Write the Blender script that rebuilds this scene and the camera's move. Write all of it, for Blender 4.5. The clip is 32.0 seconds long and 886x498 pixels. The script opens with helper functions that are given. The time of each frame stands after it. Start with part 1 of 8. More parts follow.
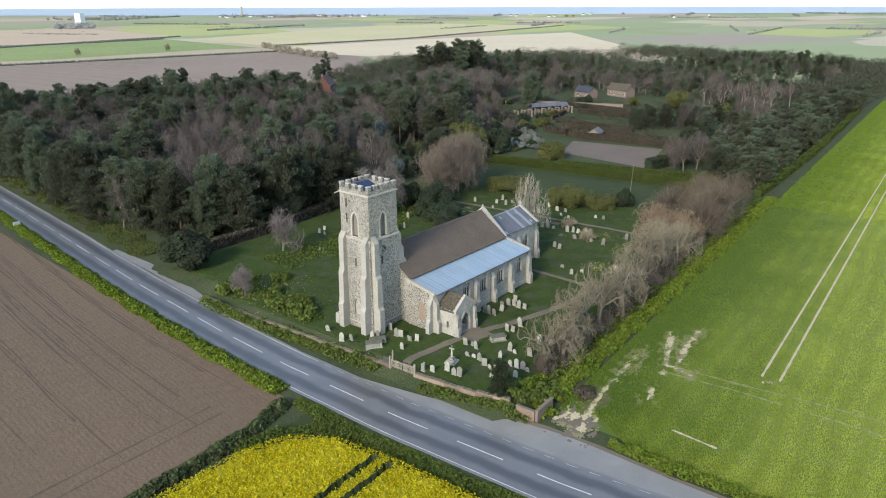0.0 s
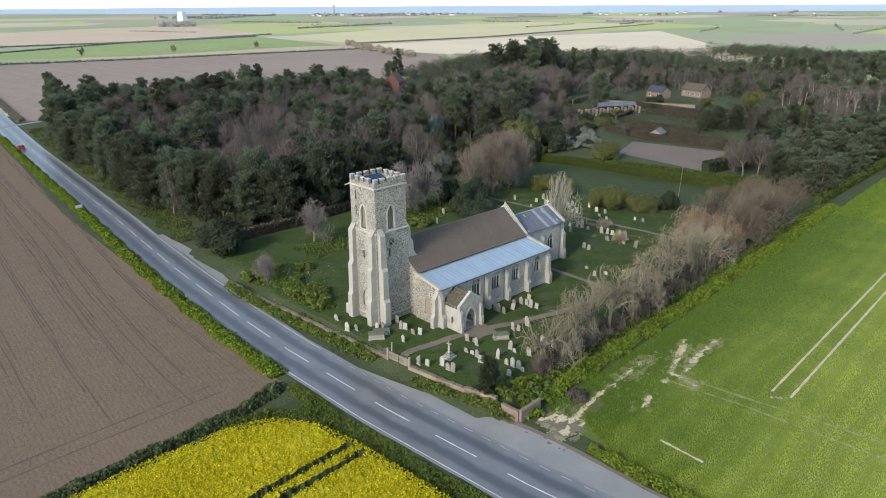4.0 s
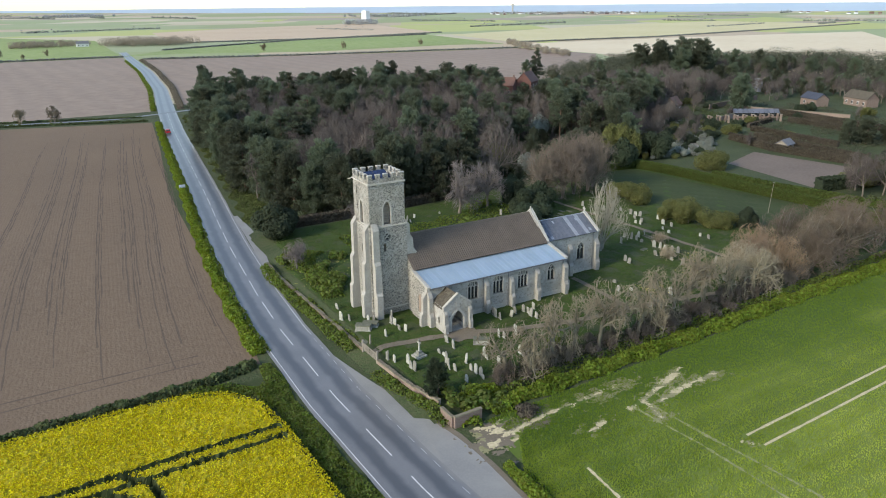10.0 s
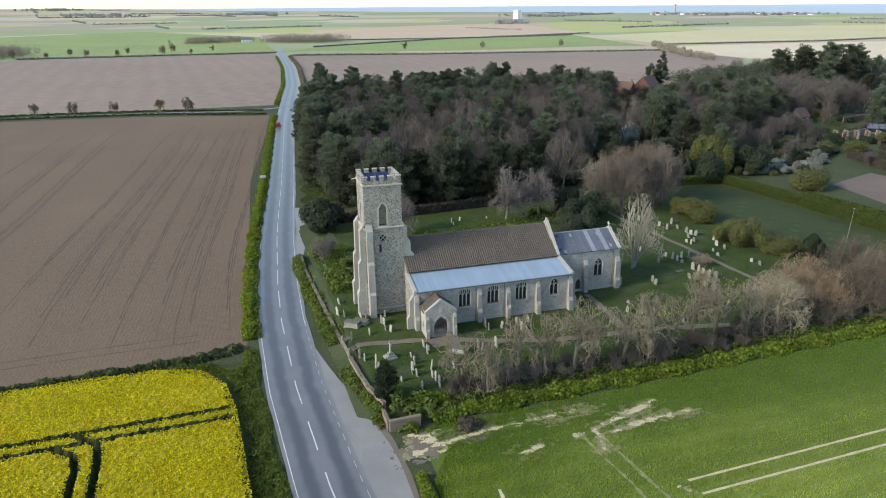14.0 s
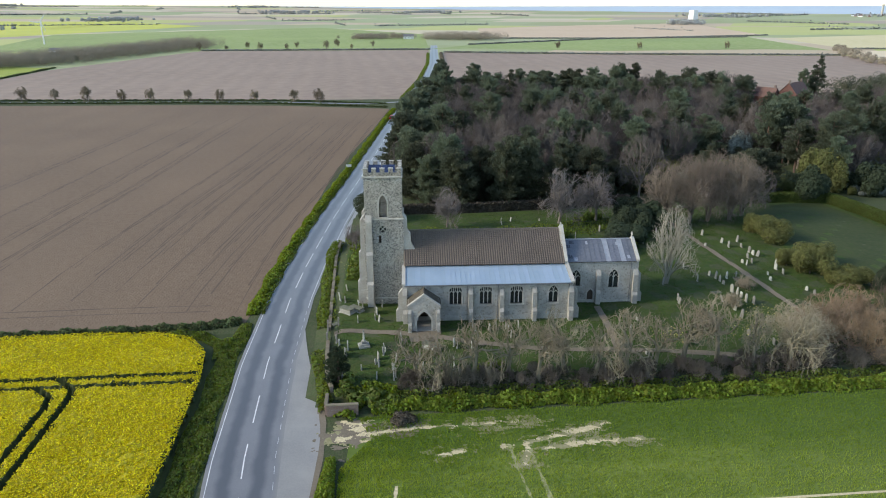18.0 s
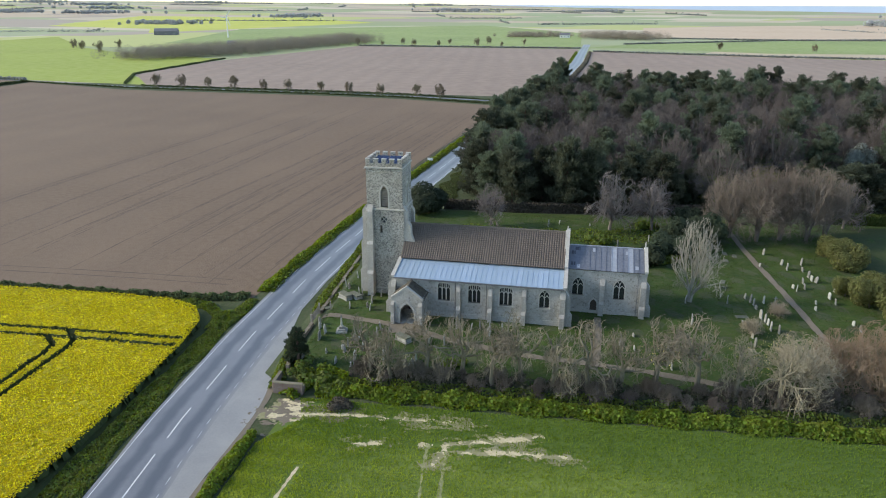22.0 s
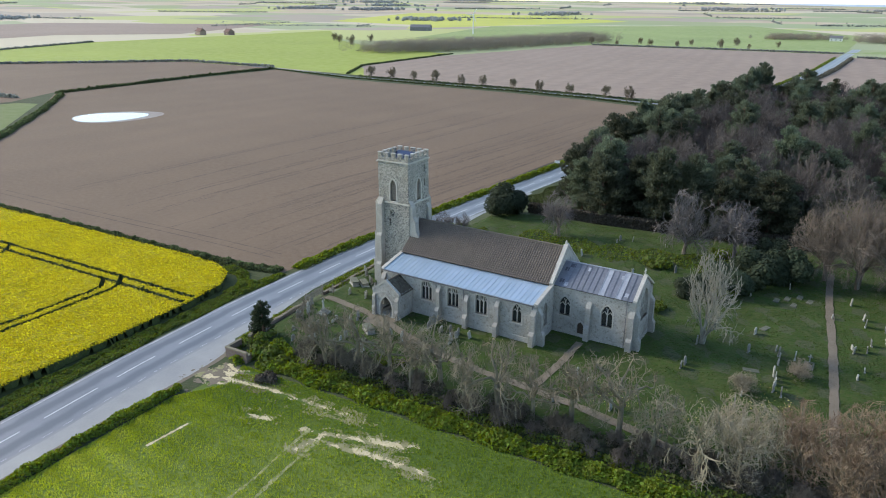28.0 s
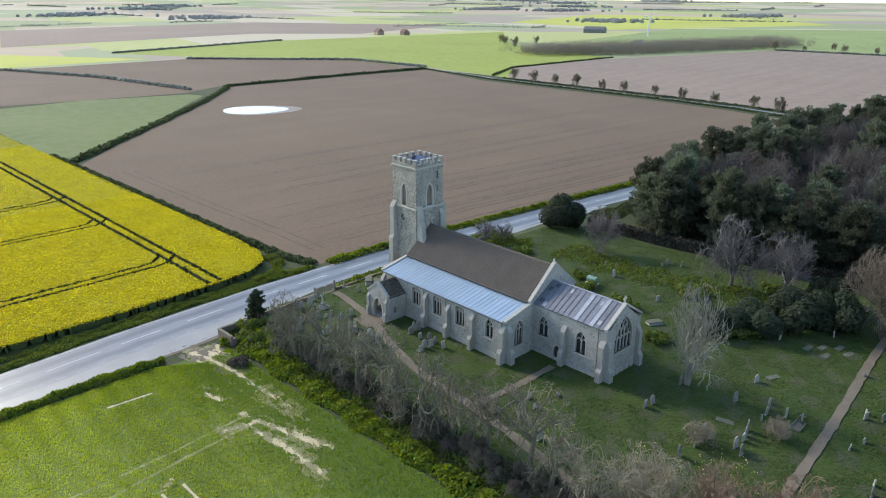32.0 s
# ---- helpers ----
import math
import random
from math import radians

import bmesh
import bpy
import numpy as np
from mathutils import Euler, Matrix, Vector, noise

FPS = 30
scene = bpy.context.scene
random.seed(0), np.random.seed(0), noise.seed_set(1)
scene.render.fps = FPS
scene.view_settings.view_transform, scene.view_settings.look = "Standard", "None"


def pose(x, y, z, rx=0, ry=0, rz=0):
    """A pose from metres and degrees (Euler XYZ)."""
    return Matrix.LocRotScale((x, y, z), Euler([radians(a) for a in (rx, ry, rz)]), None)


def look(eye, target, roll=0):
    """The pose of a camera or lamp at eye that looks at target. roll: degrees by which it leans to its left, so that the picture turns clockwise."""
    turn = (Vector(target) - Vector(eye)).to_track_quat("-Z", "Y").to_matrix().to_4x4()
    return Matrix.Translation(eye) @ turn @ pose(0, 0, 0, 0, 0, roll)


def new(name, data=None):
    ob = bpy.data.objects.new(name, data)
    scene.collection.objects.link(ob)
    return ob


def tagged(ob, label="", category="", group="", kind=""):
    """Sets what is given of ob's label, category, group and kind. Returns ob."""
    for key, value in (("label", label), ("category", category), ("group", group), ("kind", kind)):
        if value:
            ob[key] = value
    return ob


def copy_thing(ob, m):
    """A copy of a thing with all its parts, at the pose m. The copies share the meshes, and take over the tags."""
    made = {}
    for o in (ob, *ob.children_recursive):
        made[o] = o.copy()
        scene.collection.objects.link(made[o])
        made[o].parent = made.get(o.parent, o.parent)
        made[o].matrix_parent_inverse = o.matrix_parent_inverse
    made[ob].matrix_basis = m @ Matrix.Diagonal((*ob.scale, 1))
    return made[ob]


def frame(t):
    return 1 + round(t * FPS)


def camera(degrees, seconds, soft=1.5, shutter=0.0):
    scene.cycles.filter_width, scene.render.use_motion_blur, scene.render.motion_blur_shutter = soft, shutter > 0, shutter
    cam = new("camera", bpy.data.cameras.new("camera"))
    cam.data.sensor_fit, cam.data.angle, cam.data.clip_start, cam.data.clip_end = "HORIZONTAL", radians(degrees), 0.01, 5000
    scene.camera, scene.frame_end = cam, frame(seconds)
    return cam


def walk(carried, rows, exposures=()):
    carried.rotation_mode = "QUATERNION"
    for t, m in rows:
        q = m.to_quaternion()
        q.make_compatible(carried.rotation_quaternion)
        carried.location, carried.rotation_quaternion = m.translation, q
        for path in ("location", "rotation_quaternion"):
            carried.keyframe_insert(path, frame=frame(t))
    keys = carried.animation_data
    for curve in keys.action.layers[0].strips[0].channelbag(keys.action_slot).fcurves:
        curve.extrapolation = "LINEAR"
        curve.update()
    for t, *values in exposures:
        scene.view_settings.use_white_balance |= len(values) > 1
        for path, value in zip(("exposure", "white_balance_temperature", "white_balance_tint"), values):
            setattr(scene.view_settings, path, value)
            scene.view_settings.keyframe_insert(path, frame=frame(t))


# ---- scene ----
cam = camera(65.3, 32.0, soft=1.0)
METRES, EYE, TILT, LEAN, TURN, ROLL = 162.0, 44.6, 2.16, 2.49, -54.0, 0.6
ROWS = [
    (0.0, 0.0, 0.0, 0.0, 0.69, -21.72, -1.72),
    (0.5, 0.0062, 0.0008, 0.0004, 1.54, -21.78, -1.71),
    (1.0, 0.0136, 0.0001, 0.001, 2.7, -21.85, -1.65),
    (1.5, 0.0209, -0.0006, 0.0018, 3.54, -21.89, -1.59),
    (2.0, 0.0288, -0.0002, 0.002, 4.33, -21.98, -1.53),
    (2.5, 0.037, 0.0004, 0.001, 5.12, -21.99, -1.44),
    (4.5, 0.0733, 0.0055, -0.0004, 8.81, -22.13, -1.22),
    (5.0, 0.0835, 0.0073, 0.0002, 9.87, -22.17, -1.14),
    (5.5, 0.0948, 0.0093, 0.0003, 11.02, -22.22, -1.06),
    (6.0, 0.1058, 0.0114, 0.0003, 12.14, -22.26, -0.99),
    (6.5, 0.1171, 0.0138, 0.0, 13.27, -22.29, -0.91),
    (7.0, 0.1279, 0.0164, 0.0004, 14.31, -22.34, -0.82),
    (7.5, 0.14, 0.0195, 0.0006, 15.51, -22.37, -0.74),
    (8.0, 0.1522, 0.0232, 0.001, 16.74, -22.41, -0.65),
    (8.5, 0.1656, 0.0275, 0.0017, 18.11, -22.46, -0.6),
    (9.0, 0.1787, 0.0321, 0.0021, 19.44, -22.48, -0.54),
    (9.5, 0.1921, 0.0372, 0.0032, 20.81, -22.53, -0.47),
    (10.0, 0.2059, 0.0428, 0.0039, 22.23, -22.55, -0.39),
    (10.5, 0.2187, 0.0484, 0.0054, 23.57, -22.6, -0.33),
    (11.0, 0.2329, 0.0548, 0.0066, 25.04, -22.68, -0.28),
    (11.5, 0.2474, 0.0619, 0.0076, 26.58, -22.7, -0.23),
    (12.0, 0.2631, 0.0703, 0.0091, 28.3, -22.77, -0.16),
    (12.5, 0.2778, 0.0788, 0.0101, 29.92, -22.79, -0.09),
    (13.0, 0.2926, 0.0879, 0.011, 31.59, -22.81, -0.02),
    (13.5, 0.3063, 0.0966, 0.0111, 33.14, -22.81, 0.04),
    (14.0, 0.3207, 0.1065, 0.011, 34.83, -22.76, 0.13),
    (14.5, 0.3348, 0.1168, 0.011, 36.58, -22.77, 0.17),
    (16.5, 0.3902, 0.1642, 0.0096, 43.69, -22.83, 0.44),
    (17.0, 0.4022, 0.1763, 0.0093, 45.31, -22.83, 0.54),
    (17.5, 0.4141, 0.1893, 0.0091, 47.01, -22.88, 0.55),
    (18.0, 0.426, 0.2029, 0.0082, 48.71, -22.88, 0.64),
    (18.5, 0.4381, 0.2178, 0.0075, 50.54, -22.9, 0.71),
    (19.0, 0.4489, 0.232, 0.007, 52.23, -22.9, 0.77),
    (19.5, 0.4593, 0.2466, 0.0064, 53.93, -22.92, 0.84),
    (20.0, 0.4692, 0.2614, 0.0054, 55.63, -22.93, 0.91),
    (20.5, 0.4778, 0.2753, 0.0046, 57.2, -22.92, 0.99),
    (21.0, 0.4865, 0.2903, 0.0037, 58.9, -22.91, 1.06),
    (21.5, 0.4948, 0.3057, 0.003, 60.58, -22.91, 1.13),
    (22.0, 0.5032, 0.3224, 0.002, 62.41, -22.89, 1.22),
    (22.5, 0.5107, 0.3381, 0.001, 64.11, -22.88, 1.28),
    (23.0, 0.5176, 0.3542, 0.0003, 65.82, -22.85, 1.36),
    (23.5, 0.5233, 0.3685, -0.0002, 67.32, -22.83, 1.42),
    (24.0, 0.5294, 0.3854, -0.0006, 69.05, -22.81, 1.51),
    (24.5, 0.5351, 0.4025, -0.0011, 70.8, -22.79, 1.59),
    (25.0, 0.5407, 0.4209, -0.0018, 72.67, -22.75, 1.67),
    (25.5, 0.5453, 0.4386, -0.0023, 74.44, -22.73, 1.75),
    (27.5, 0.5593, 0.5117, -0.0032, 81.6, -22.62, 2.13),
    (28.0, 0.561, 0.5306, -0.0036, 83.42, -22.58, 2.24),
    (28.5, 0.5623, 0.5509, -0.0041, 85.37, -22.52, 2.34),
    (29.0, 0.5629, 0.5698, -0.0046, 87.21, -22.47, 2.46),
    (29.5, 0.5629, 0.5887, -0.0046, 89.04, -22.4, 2.54),
    (30.0, 0.5624, 0.6062, -0.0048, 90.75, -22.34, 2.62),
    (30.5, 0.5615, 0.6251, -0.0048, 92.58, -22.25, 2.71),
    (31.0, 0.56, 0.6439, -0.005, 94.46, -22.16, 2.77),
    (31.5, 0.5579, 0.6628, -0.0048, 96.34, -22.06, 2.87),
    (32.0, 0.5547, 0.6828, -0.0042, 98.32, -21.98, 2.96),
]
EXPOSURES = [(0.0, 1.08, 7000.0, 8.0), (12.0, 1.05, 7000.0, 8.0), (20.0, 1.1, 6950.0, 8.5), (26.0, 1.16, 6850.0, 9.0), (32.0, 1.18, 6800.0, 9.0)]
walk(cam, [(t, pose(0, 0, EYE, TILT, LEAN, TURN) @ pose(METRES * x, METRES * y, METRES * z, 90 + pitch, roll, yaw) @ pose(0, 0, 0, 0, 0, ROLL)) for t, x, y, z, yaw, pitch, roll in ROWS], exposures=EXPOSURES)

# ---- world and light ----
SUN_AZ, SUN_EL = 264.0, 29.0          # compass bearing and height of the sun
world = bpy.data.worlds.new("world")
scene.world = world
world.use_nodes = True
wn, wl = world.node_tree.nodes, world.node_tree.links
sky = wn.new("ShaderNodeTexSky")
sky.sky_type, sky.sun_disc = "NISHITA", False
sky.sun_elevation, sky.sun_rotation = radians(SUN_EL), radians(SUN_AZ)
sky.air_density, sky.dust_density, sky.ozone_density = 0.85, 0.4, 1.3
wn["Background"].inputs[1].default_value = 0.15
wl.new(sky.outputs[0], wn["Background"].inputs[0])
sun_data = bpy.data.lights.new("sun", "SUN")
sun_data.energy, sun_data.angle, sun_data.color = 1.7, radians(14), (1.0, 0.93, 0.83)
sun = new("sun", sun_data)
sx, sy = math.sin(radians(SUN_AZ)), math.cos(radians(SUN_AZ))
sun.matrix_world = look((60 + sx * 200, 60 + sy * 200, 200 * math.tan(radians(SUN_EL))), (60, 60, 0))

rng = np.random.default_rng(7)


# ---- materials ----
def mat(name, cols, s1=0.5, s2=6.0, rough=0.9, bump=0.3, bscale=8.0, metal=0.0, dist=0.05, rand=0.0, island=0.0, spec=0.3, coord="pos", mixfine=0.4):
    """Two-scale noise between three colours, with a fine relief. rand: spread by object, island: spread by loose piece."""
    m = bpy.data.materials.new(name)
    m.use_nodes = True
    n, l = m.node_tree.nodes, m.node_tree.links
    b = n["Principled BSDF"]
    if coord == "pos":
        src = n.new("ShaderNodeNewGeometry").outputs["Position"]
    else:
        src = n.new("ShaderNodeTexCoord").outputs["Object"]
    a = n.new("ShaderNodeTexNoise")
    a.inputs["Scale"].default_value, a.inputs["Detail"].default_value = s1, 5.0
    f = n.new("ShaderNodeTexNoise")
    f.inputs["Scale"].default_value, f.inputs["Detail"].default_value = s2, 6.0
    f.inputs["Roughness"].default_value = 0.65
    l.new(src, a.inputs["Vector"]), l.new(src, f.inputs["Vector"])
    r = n.new("ShaderNodeValToRGB")
    r.color_ramp.elements[0].position, r.color_ramp.elements[1].position = 0.33, 0.67
    r.color_ramp.elements[0].color, r.color_ramp.elements[1].color = (*cols[0], 1), (*cols[1], 1)
    l.new(a.outputs["Fac"], r.inputs["Fac"])
    mr = n.new("ShaderNodeMapRange")
    mr.inputs["From Min"].default_value, mr.inputs["From Max"].default_value = 0.38, 0.68
    mr.inputs["To Max"].default_value = mixfine * 2
    mr.clamp = True
    l.new(f.outputs["Fac"], mr.inputs["Value"])
    mix = n.new("ShaderNodeMix")
    mix.data_type = "RGBA"
    l.new(mr.outputs[0], mix.inputs[0]), l.new(r.outputs[0], mix.inputs[6])
    mix.inputs[7].default_value = (*cols[2], 1)
    out = mix.outputs[2]
    if rand or island:
        hs = n.new("ShaderNodeHueSaturation")
        ran = n.new("ShaderNodeObjectInfo").outputs["Random"] if rand else n.new("ShaderNodeNewGeometry").outputs["Random Per Island"]
        k = rand or island
        v = n.new("ShaderNodeMapRange")
        v.inputs["To Min"].default_value, v.inputs["To Max"].default_value = 1 - k, 1 + k
        l.new(ran, v.inputs["Value"]), l.new(v.outputs[0], hs.inputs["Value"]), l.new(out, hs.inputs["Color"])
        h = n.new("ShaderNodeMapRange")
        h.inputs["To Min"].default_value, h.inputs["To Max"].default_value = 0.5 - 0.06 * k, 0.5 + 0.06 * k
        l.new(ran, h.inputs["Value"]), l.new(h.outputs[0], hs.inputs["Hue"])
        out = hs.outputs[0]
    l.new(out, b.inputs["Base Color"])
    b.inputs["Roughness"].default_value, b.inputs["Metallic"].default_value = rough, metal
    b.inputs["Specular IOR Level"].default_value = spec
    if bump:
        bf = n.new("ShaderNodeTexNoise")
        bf.inputs["Scale"].default_value, bf.inputs["Detail"].default_value = bscale, 4.0
        l.new(src, bf.inputs["Vector"])
        bn = n.new("ShaderNodeBump")
        bn.inputs["Strength"].default_value, bn.inputs["Distance"].default_value = bump, dist
        l.new(bf.outputs["Fac"], bn.inputs["Height"]), l.new(bn.outputs[0], b.inputs["Normal"])
    return m


def nodes_of(m):
    n, l = m.node_tree.nodes, m.node_tree.links
    return n, l, n["Principled BSDF"]


def rows_on(m, angle, pitch, depth, col, amount, wobble=0.6):
    """Adds drill rows or furrows: bands along a compass angle, as relief and as a faint change of colour."""
    n, l, b = nodes_of(m)
    g = n.new("ShaderNodeNewGeometry")
    mp = n.new("ShaderNodeMapping")
    mp.inputs["Rotation"].default_value = (0, 0, radians(angle))
    l.new(g.outputs["Position"], mp.inputs["Vector"])
    w = n.new("ShaderNodeTexWave")
    w.wave_type, w.bands_direction, w.wave_profile = "BANDS", "X", "SIN"
    w.inputs["Scale"].default_value = 0.314 / pitch
    w.inputs["Distortion"].default_value, w.inputs["Detail"].default_value, w.inputs["Detail Scale"].default_value = wobble, 2.0, 0.4
    l.new(mp.outputs[0], w.inputs["Vector"])
    old = b.inputs["Base Color"].links[0].from_socket
    mix = n.new("ShaderNodeMix")
    mix.data_type = "RGBA"
    mm = n.new("ShaderNodeMath")
    mm.operation = "MULTIPLY"
    mm.inputs[1].default_value = amount
    l.new(w.outputs["Fac"], mm.inputs[0]), l.new(mm.outputs[0], mix.inputs[0])
    l.new(old, mix.inputs[6])
    mix.inputs[7].default_value = (*col, 1)
    l.new(mix.outputs[2], b.inputs["Base Color"])
    if depth:
        bn = n.new("ShaderNodeBump")
        bn.inputs["Strength"].default_value, bn.inputs["Distance"].default_value = 0.5, depth
        l.new(w.outputs["Fac"], bn.inputs["Height"])
        if b.inputs["Normal"].links:
            l.new(b.inputs["Normal"].links[0].from_socket, bn.inputs["Normal"])
        l.new(bn.outputs[0], b.inputs["Normal"])
    return m


def flint(name, mortar, stones, scale=5.0, dark=0.35, spread=0.5):
    """Flint rubble: cells of stone of several greys in pale lime mortar, with large stains."""
    m = bpy.data.materials.new(name)
    m.use_nodes = True
    n, l, b = nodes_of(m)
    src = n.new("ShaderNodeNewGeometry").outputs["Position"]
    v = n.new("ShaderNodeTexVoronoi")
    v.inputs["Scale"].default_value = scale
    e = n.new("ShaderNodeTexVoronoi")
    e.feature = "DISTANCE_TO_EDGE"
    e.inputs["Scale"].default_value = scale
    big = n.new("ShaderNodeTexNoise")
    big.inputs["Scale"].default_value, big.inputs["Detail"].default_value = 0.6, 6.0
    for x in (v, e, big):
        l.new(src, x.inputs["Vector"])
    sep = n.new("ShaderNodeSeparateColor")
    l.new(v.outputs["Color"], sep.inputs[0])
    r = n.new("ShaderNodeValToRGB")
    els = r.color_ramp.elements
    els[0].position, els[0].color = 0.0, (*stones[0], 1)
    els[1].position, els[1].color = 1.0, (*stones[-1], 1)
    for i, c in enumerate(stones[1:-1]):
        q = els.new(dark + (1 - dark) * (i + 0.2) / (len(stones) - 1))
        q.color = (*c, 1)
    l.new(sep.outputs[0], r.inputs["Fac"])
    edge = n.new("ShaderNodeMapRange")
    edge.inputs["From Min"].default_value, edge.inputs["From Max"].default_value = 0.05, 0.16
    edge.clamp = True
    l.new(e.outputs["Distance"], edge.inputs["Value"])
    mix = n.new("ShaderNodeMix")
    mix.data_type = "RGBA"
    mix.inputs[6].default_value = (*mortar, 1)
    l.new(edge.outputs[0], mix.inputs[0]), l.new(r.outputs[0], mix.inputs[7])
    st = n.new("ShaderNodeMix")
    st.data_type, st.blend_type = "RGBA", "MULTIPLY"
    sr = n.new("ShaderNodeValToRGB")
    sr.color_ramp.elements[0].position, sr.color_ramp.elements[1].position = 0.3, 0.7
    sr.color_ramp.elements[0].color, sr.color_ramp.elements[1].color = (1 - spread, 1 - spread, 1 - spread * 1.1, 1), (1, 1, 1, 1)
    l.new(big.outputs["Fac"], sr.inputs["Fac"])
    st.inputs[0].default_value = 0.8
    l.new(mix.outputs[2], st.inputs[6]), l.new(sr.outputs[0], st.inputs[7])
    l.new(st.outputs[2], b.inputs["Base Color"])
    b.inputs["Roughness"].default_value = 0.85
    bn = n.new("ShaderNodeBump")
    bn.inputs["Strength"].default_value, bn.inputs["Distance"].default_value = 0.7, 0.05
    l.new(edge.outputs[0], bn.inputs["Height"]), l.new(bn.outputs[0], b.inputs["Normal"])
    return m


M = {}
M["grass"] = mat("rough_grass", [(0.035, 0.058, 0.018), (0.062, 0.085, 0.03), (0.085, 0.085, 0.045)], 0.12, 1.6, 0.95, 0.9, 3.0, dist=0.2)
M["yard"] = mat("churchyard_grass", [(0.024, 0.054, 0.008), (0.044, 0.085, 0.011), (0.068, 0.08, 0.022)], 0.22, 1.3, 0.95, 0.9, 3.0, dist=0.2, mixfine=0.45)
M["wheat"] = mat("young_wheat", [(0.2, 0.26, 0.043), (0.245, 0.3, 0.06), (0.28, 0.305, 0.092)], 0.035, 0.7, 0.9, 0.4, 2.4, dist=0.06, mixfine=0.3)
rows_on(M["wheat"], 90, 0.9, 0.03, (0.13, 0.18, 0.03), 0.2, 1.5)
rows_on(M["wheat"], 90, 11.0, 0.0, (0.09, 0.13, 0.025), 0.3, 3.5)
M["plough"] = mat("ploughed_soil", [(0.152, 0.104, 0.066), (0.188, 0.13, 0.083), (0.213, 0.152, 0.1)], 0.02, 0.9, 0.95, 0.8, 2.5, dist=0.12, mixfine=0.3)
rows_on(M["plough"], 6.5, 0.6, 0.015, (0.125, 0.094, 0.072), 0.06, 2.2)
rows_on(M["plough"], 6.5, 19.0, 0.0, (0.13, 0.095, 0.068), 0.13, 6.0)
M["lawn"] = mat("mown_lawn", [(0.028, 0.048, 0.011), (0.045, 0.066, 0.016), (0.06, 0.068, 0.026)], 0.1, 1.2, 0.95, 0.4, 5.0)
# far crops and soils: own hues, lightened so the colour holds the haze
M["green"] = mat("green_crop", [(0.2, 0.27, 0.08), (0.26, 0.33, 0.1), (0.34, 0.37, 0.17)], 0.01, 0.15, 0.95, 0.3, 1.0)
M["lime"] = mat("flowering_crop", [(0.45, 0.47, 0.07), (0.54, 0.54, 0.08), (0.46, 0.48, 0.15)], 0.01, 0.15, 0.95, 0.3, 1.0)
M["tan"] = mat("hazed_tilth", [(0.5, 0.37, 0.25), (0.55, 0.42, 0.285), (0.58, 0.455, 0.32)], 0.01, 0.12, 0.95, 0.3, 1.0)
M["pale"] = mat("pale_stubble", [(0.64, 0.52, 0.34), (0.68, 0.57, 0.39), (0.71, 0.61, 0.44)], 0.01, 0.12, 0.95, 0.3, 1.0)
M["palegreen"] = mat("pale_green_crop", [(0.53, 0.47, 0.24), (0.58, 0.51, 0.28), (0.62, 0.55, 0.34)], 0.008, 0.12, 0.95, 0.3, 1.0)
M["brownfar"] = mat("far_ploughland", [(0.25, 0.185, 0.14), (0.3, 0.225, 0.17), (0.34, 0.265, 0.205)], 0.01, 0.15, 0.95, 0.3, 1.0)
rows_on(M["brownfar"], -3, 14.0, 0.0, (0.22, 0.17, 0.14), 0.25, 4.0)
M["asphalt"] = mat("worn_asphalt", [(0.15, 0.152, 0.156), (0.19, 0.191, 0.193), (0.225, 0.224, 0.22)], 0.18, 7.0, 0.5, 0.35, 40.0, dist=0.01, spec=0.5, mixfine=0.25)
M["apron"] = mat("gritty_apron", [(0.23, 0.222, 0.205), (0.3, 0.288, 0.262), (0.34, 0.32, 0.28)], 0.22, 5.0, 0.42, 0.25, 30.0, dist=0.008, spec=0.6, mixfine=0.2)
M["paint"] = mat("road_paint", [(0.62, 0.62, 0.6), (0.75, 0.75, 0.73), (0.4, 0.4, 0.4)], 1.2, 9.0, 0.7, 0.0, mixfine=0.2)
M["path"] = mat("earthy_gravel_path", [(0.14, 0.115, 0.08), (0.19, 0.158, 0.115), (0.22, 0.185, 0.14)], 0.4, 5.0, 0.95, 0.5, 20.0, dist=0.02)
M["chalk"] = mat("chalky_soil", [(0.56, 0.47, 0.29), (0.68, 0.58, 0.38), (0.4, 0.35, 0.19)], 0.6, 4.0, 0.95, 0.5, 12.0)
M["rape"] = mat("rape_flowers", [(0.4, 0.335, 0.012), (0.5, 0.415, 0.016), (0.22, 0.23, 0.02)], 0.12, 2.2, 0.9, 0.5, 9.0, dist=0.1, mixfine=0.3)
M["rapeleaf"] = mat("rape_florets", [(0.66, 0.56, 0.015), (0.78, 0.66, 0.03), (0.5, 0.46, 0.02)], 0.3, 4.0, 0.9, 0.0, island=0.25)
M["stalk"] = mat("rape_stalks", [(0.03, 0.05, 0.012), (0.05, 0.075, 0.02), (0.06, 0.06, 0.03)], 0.5, 5.0, 0.95, 0.6, 6.0)
M["flint"] = flint("flint_rubble", (0.42, 0.4, 0.35), [(0.045, 0.046, 0.05), (0.22, 0.21, 0.19), (0.38, 0.36, 0.32), (0.52, 0.5, 0.45)], 6.6, 0.42, 0.3)
M["render"] = flint("limewashed_flint", (0.45, 0.43, 0.385), [(0.3, 0.285, 0.26), (0.41, 0.39, 0.35), (0.45, 0.43, 0.39), (0.51, 0.49, 0.445)], 3.5, 0.25, 0.3)
M["stone"] = mat("weathered_limestone", [(0.44, 0.415, 0.365), (0.53, 0.505, 0.45), (0.34, 0.325, 0.28)], 0.7, 5.0, 0.9, 0.4, 14.0, dist=0.03)
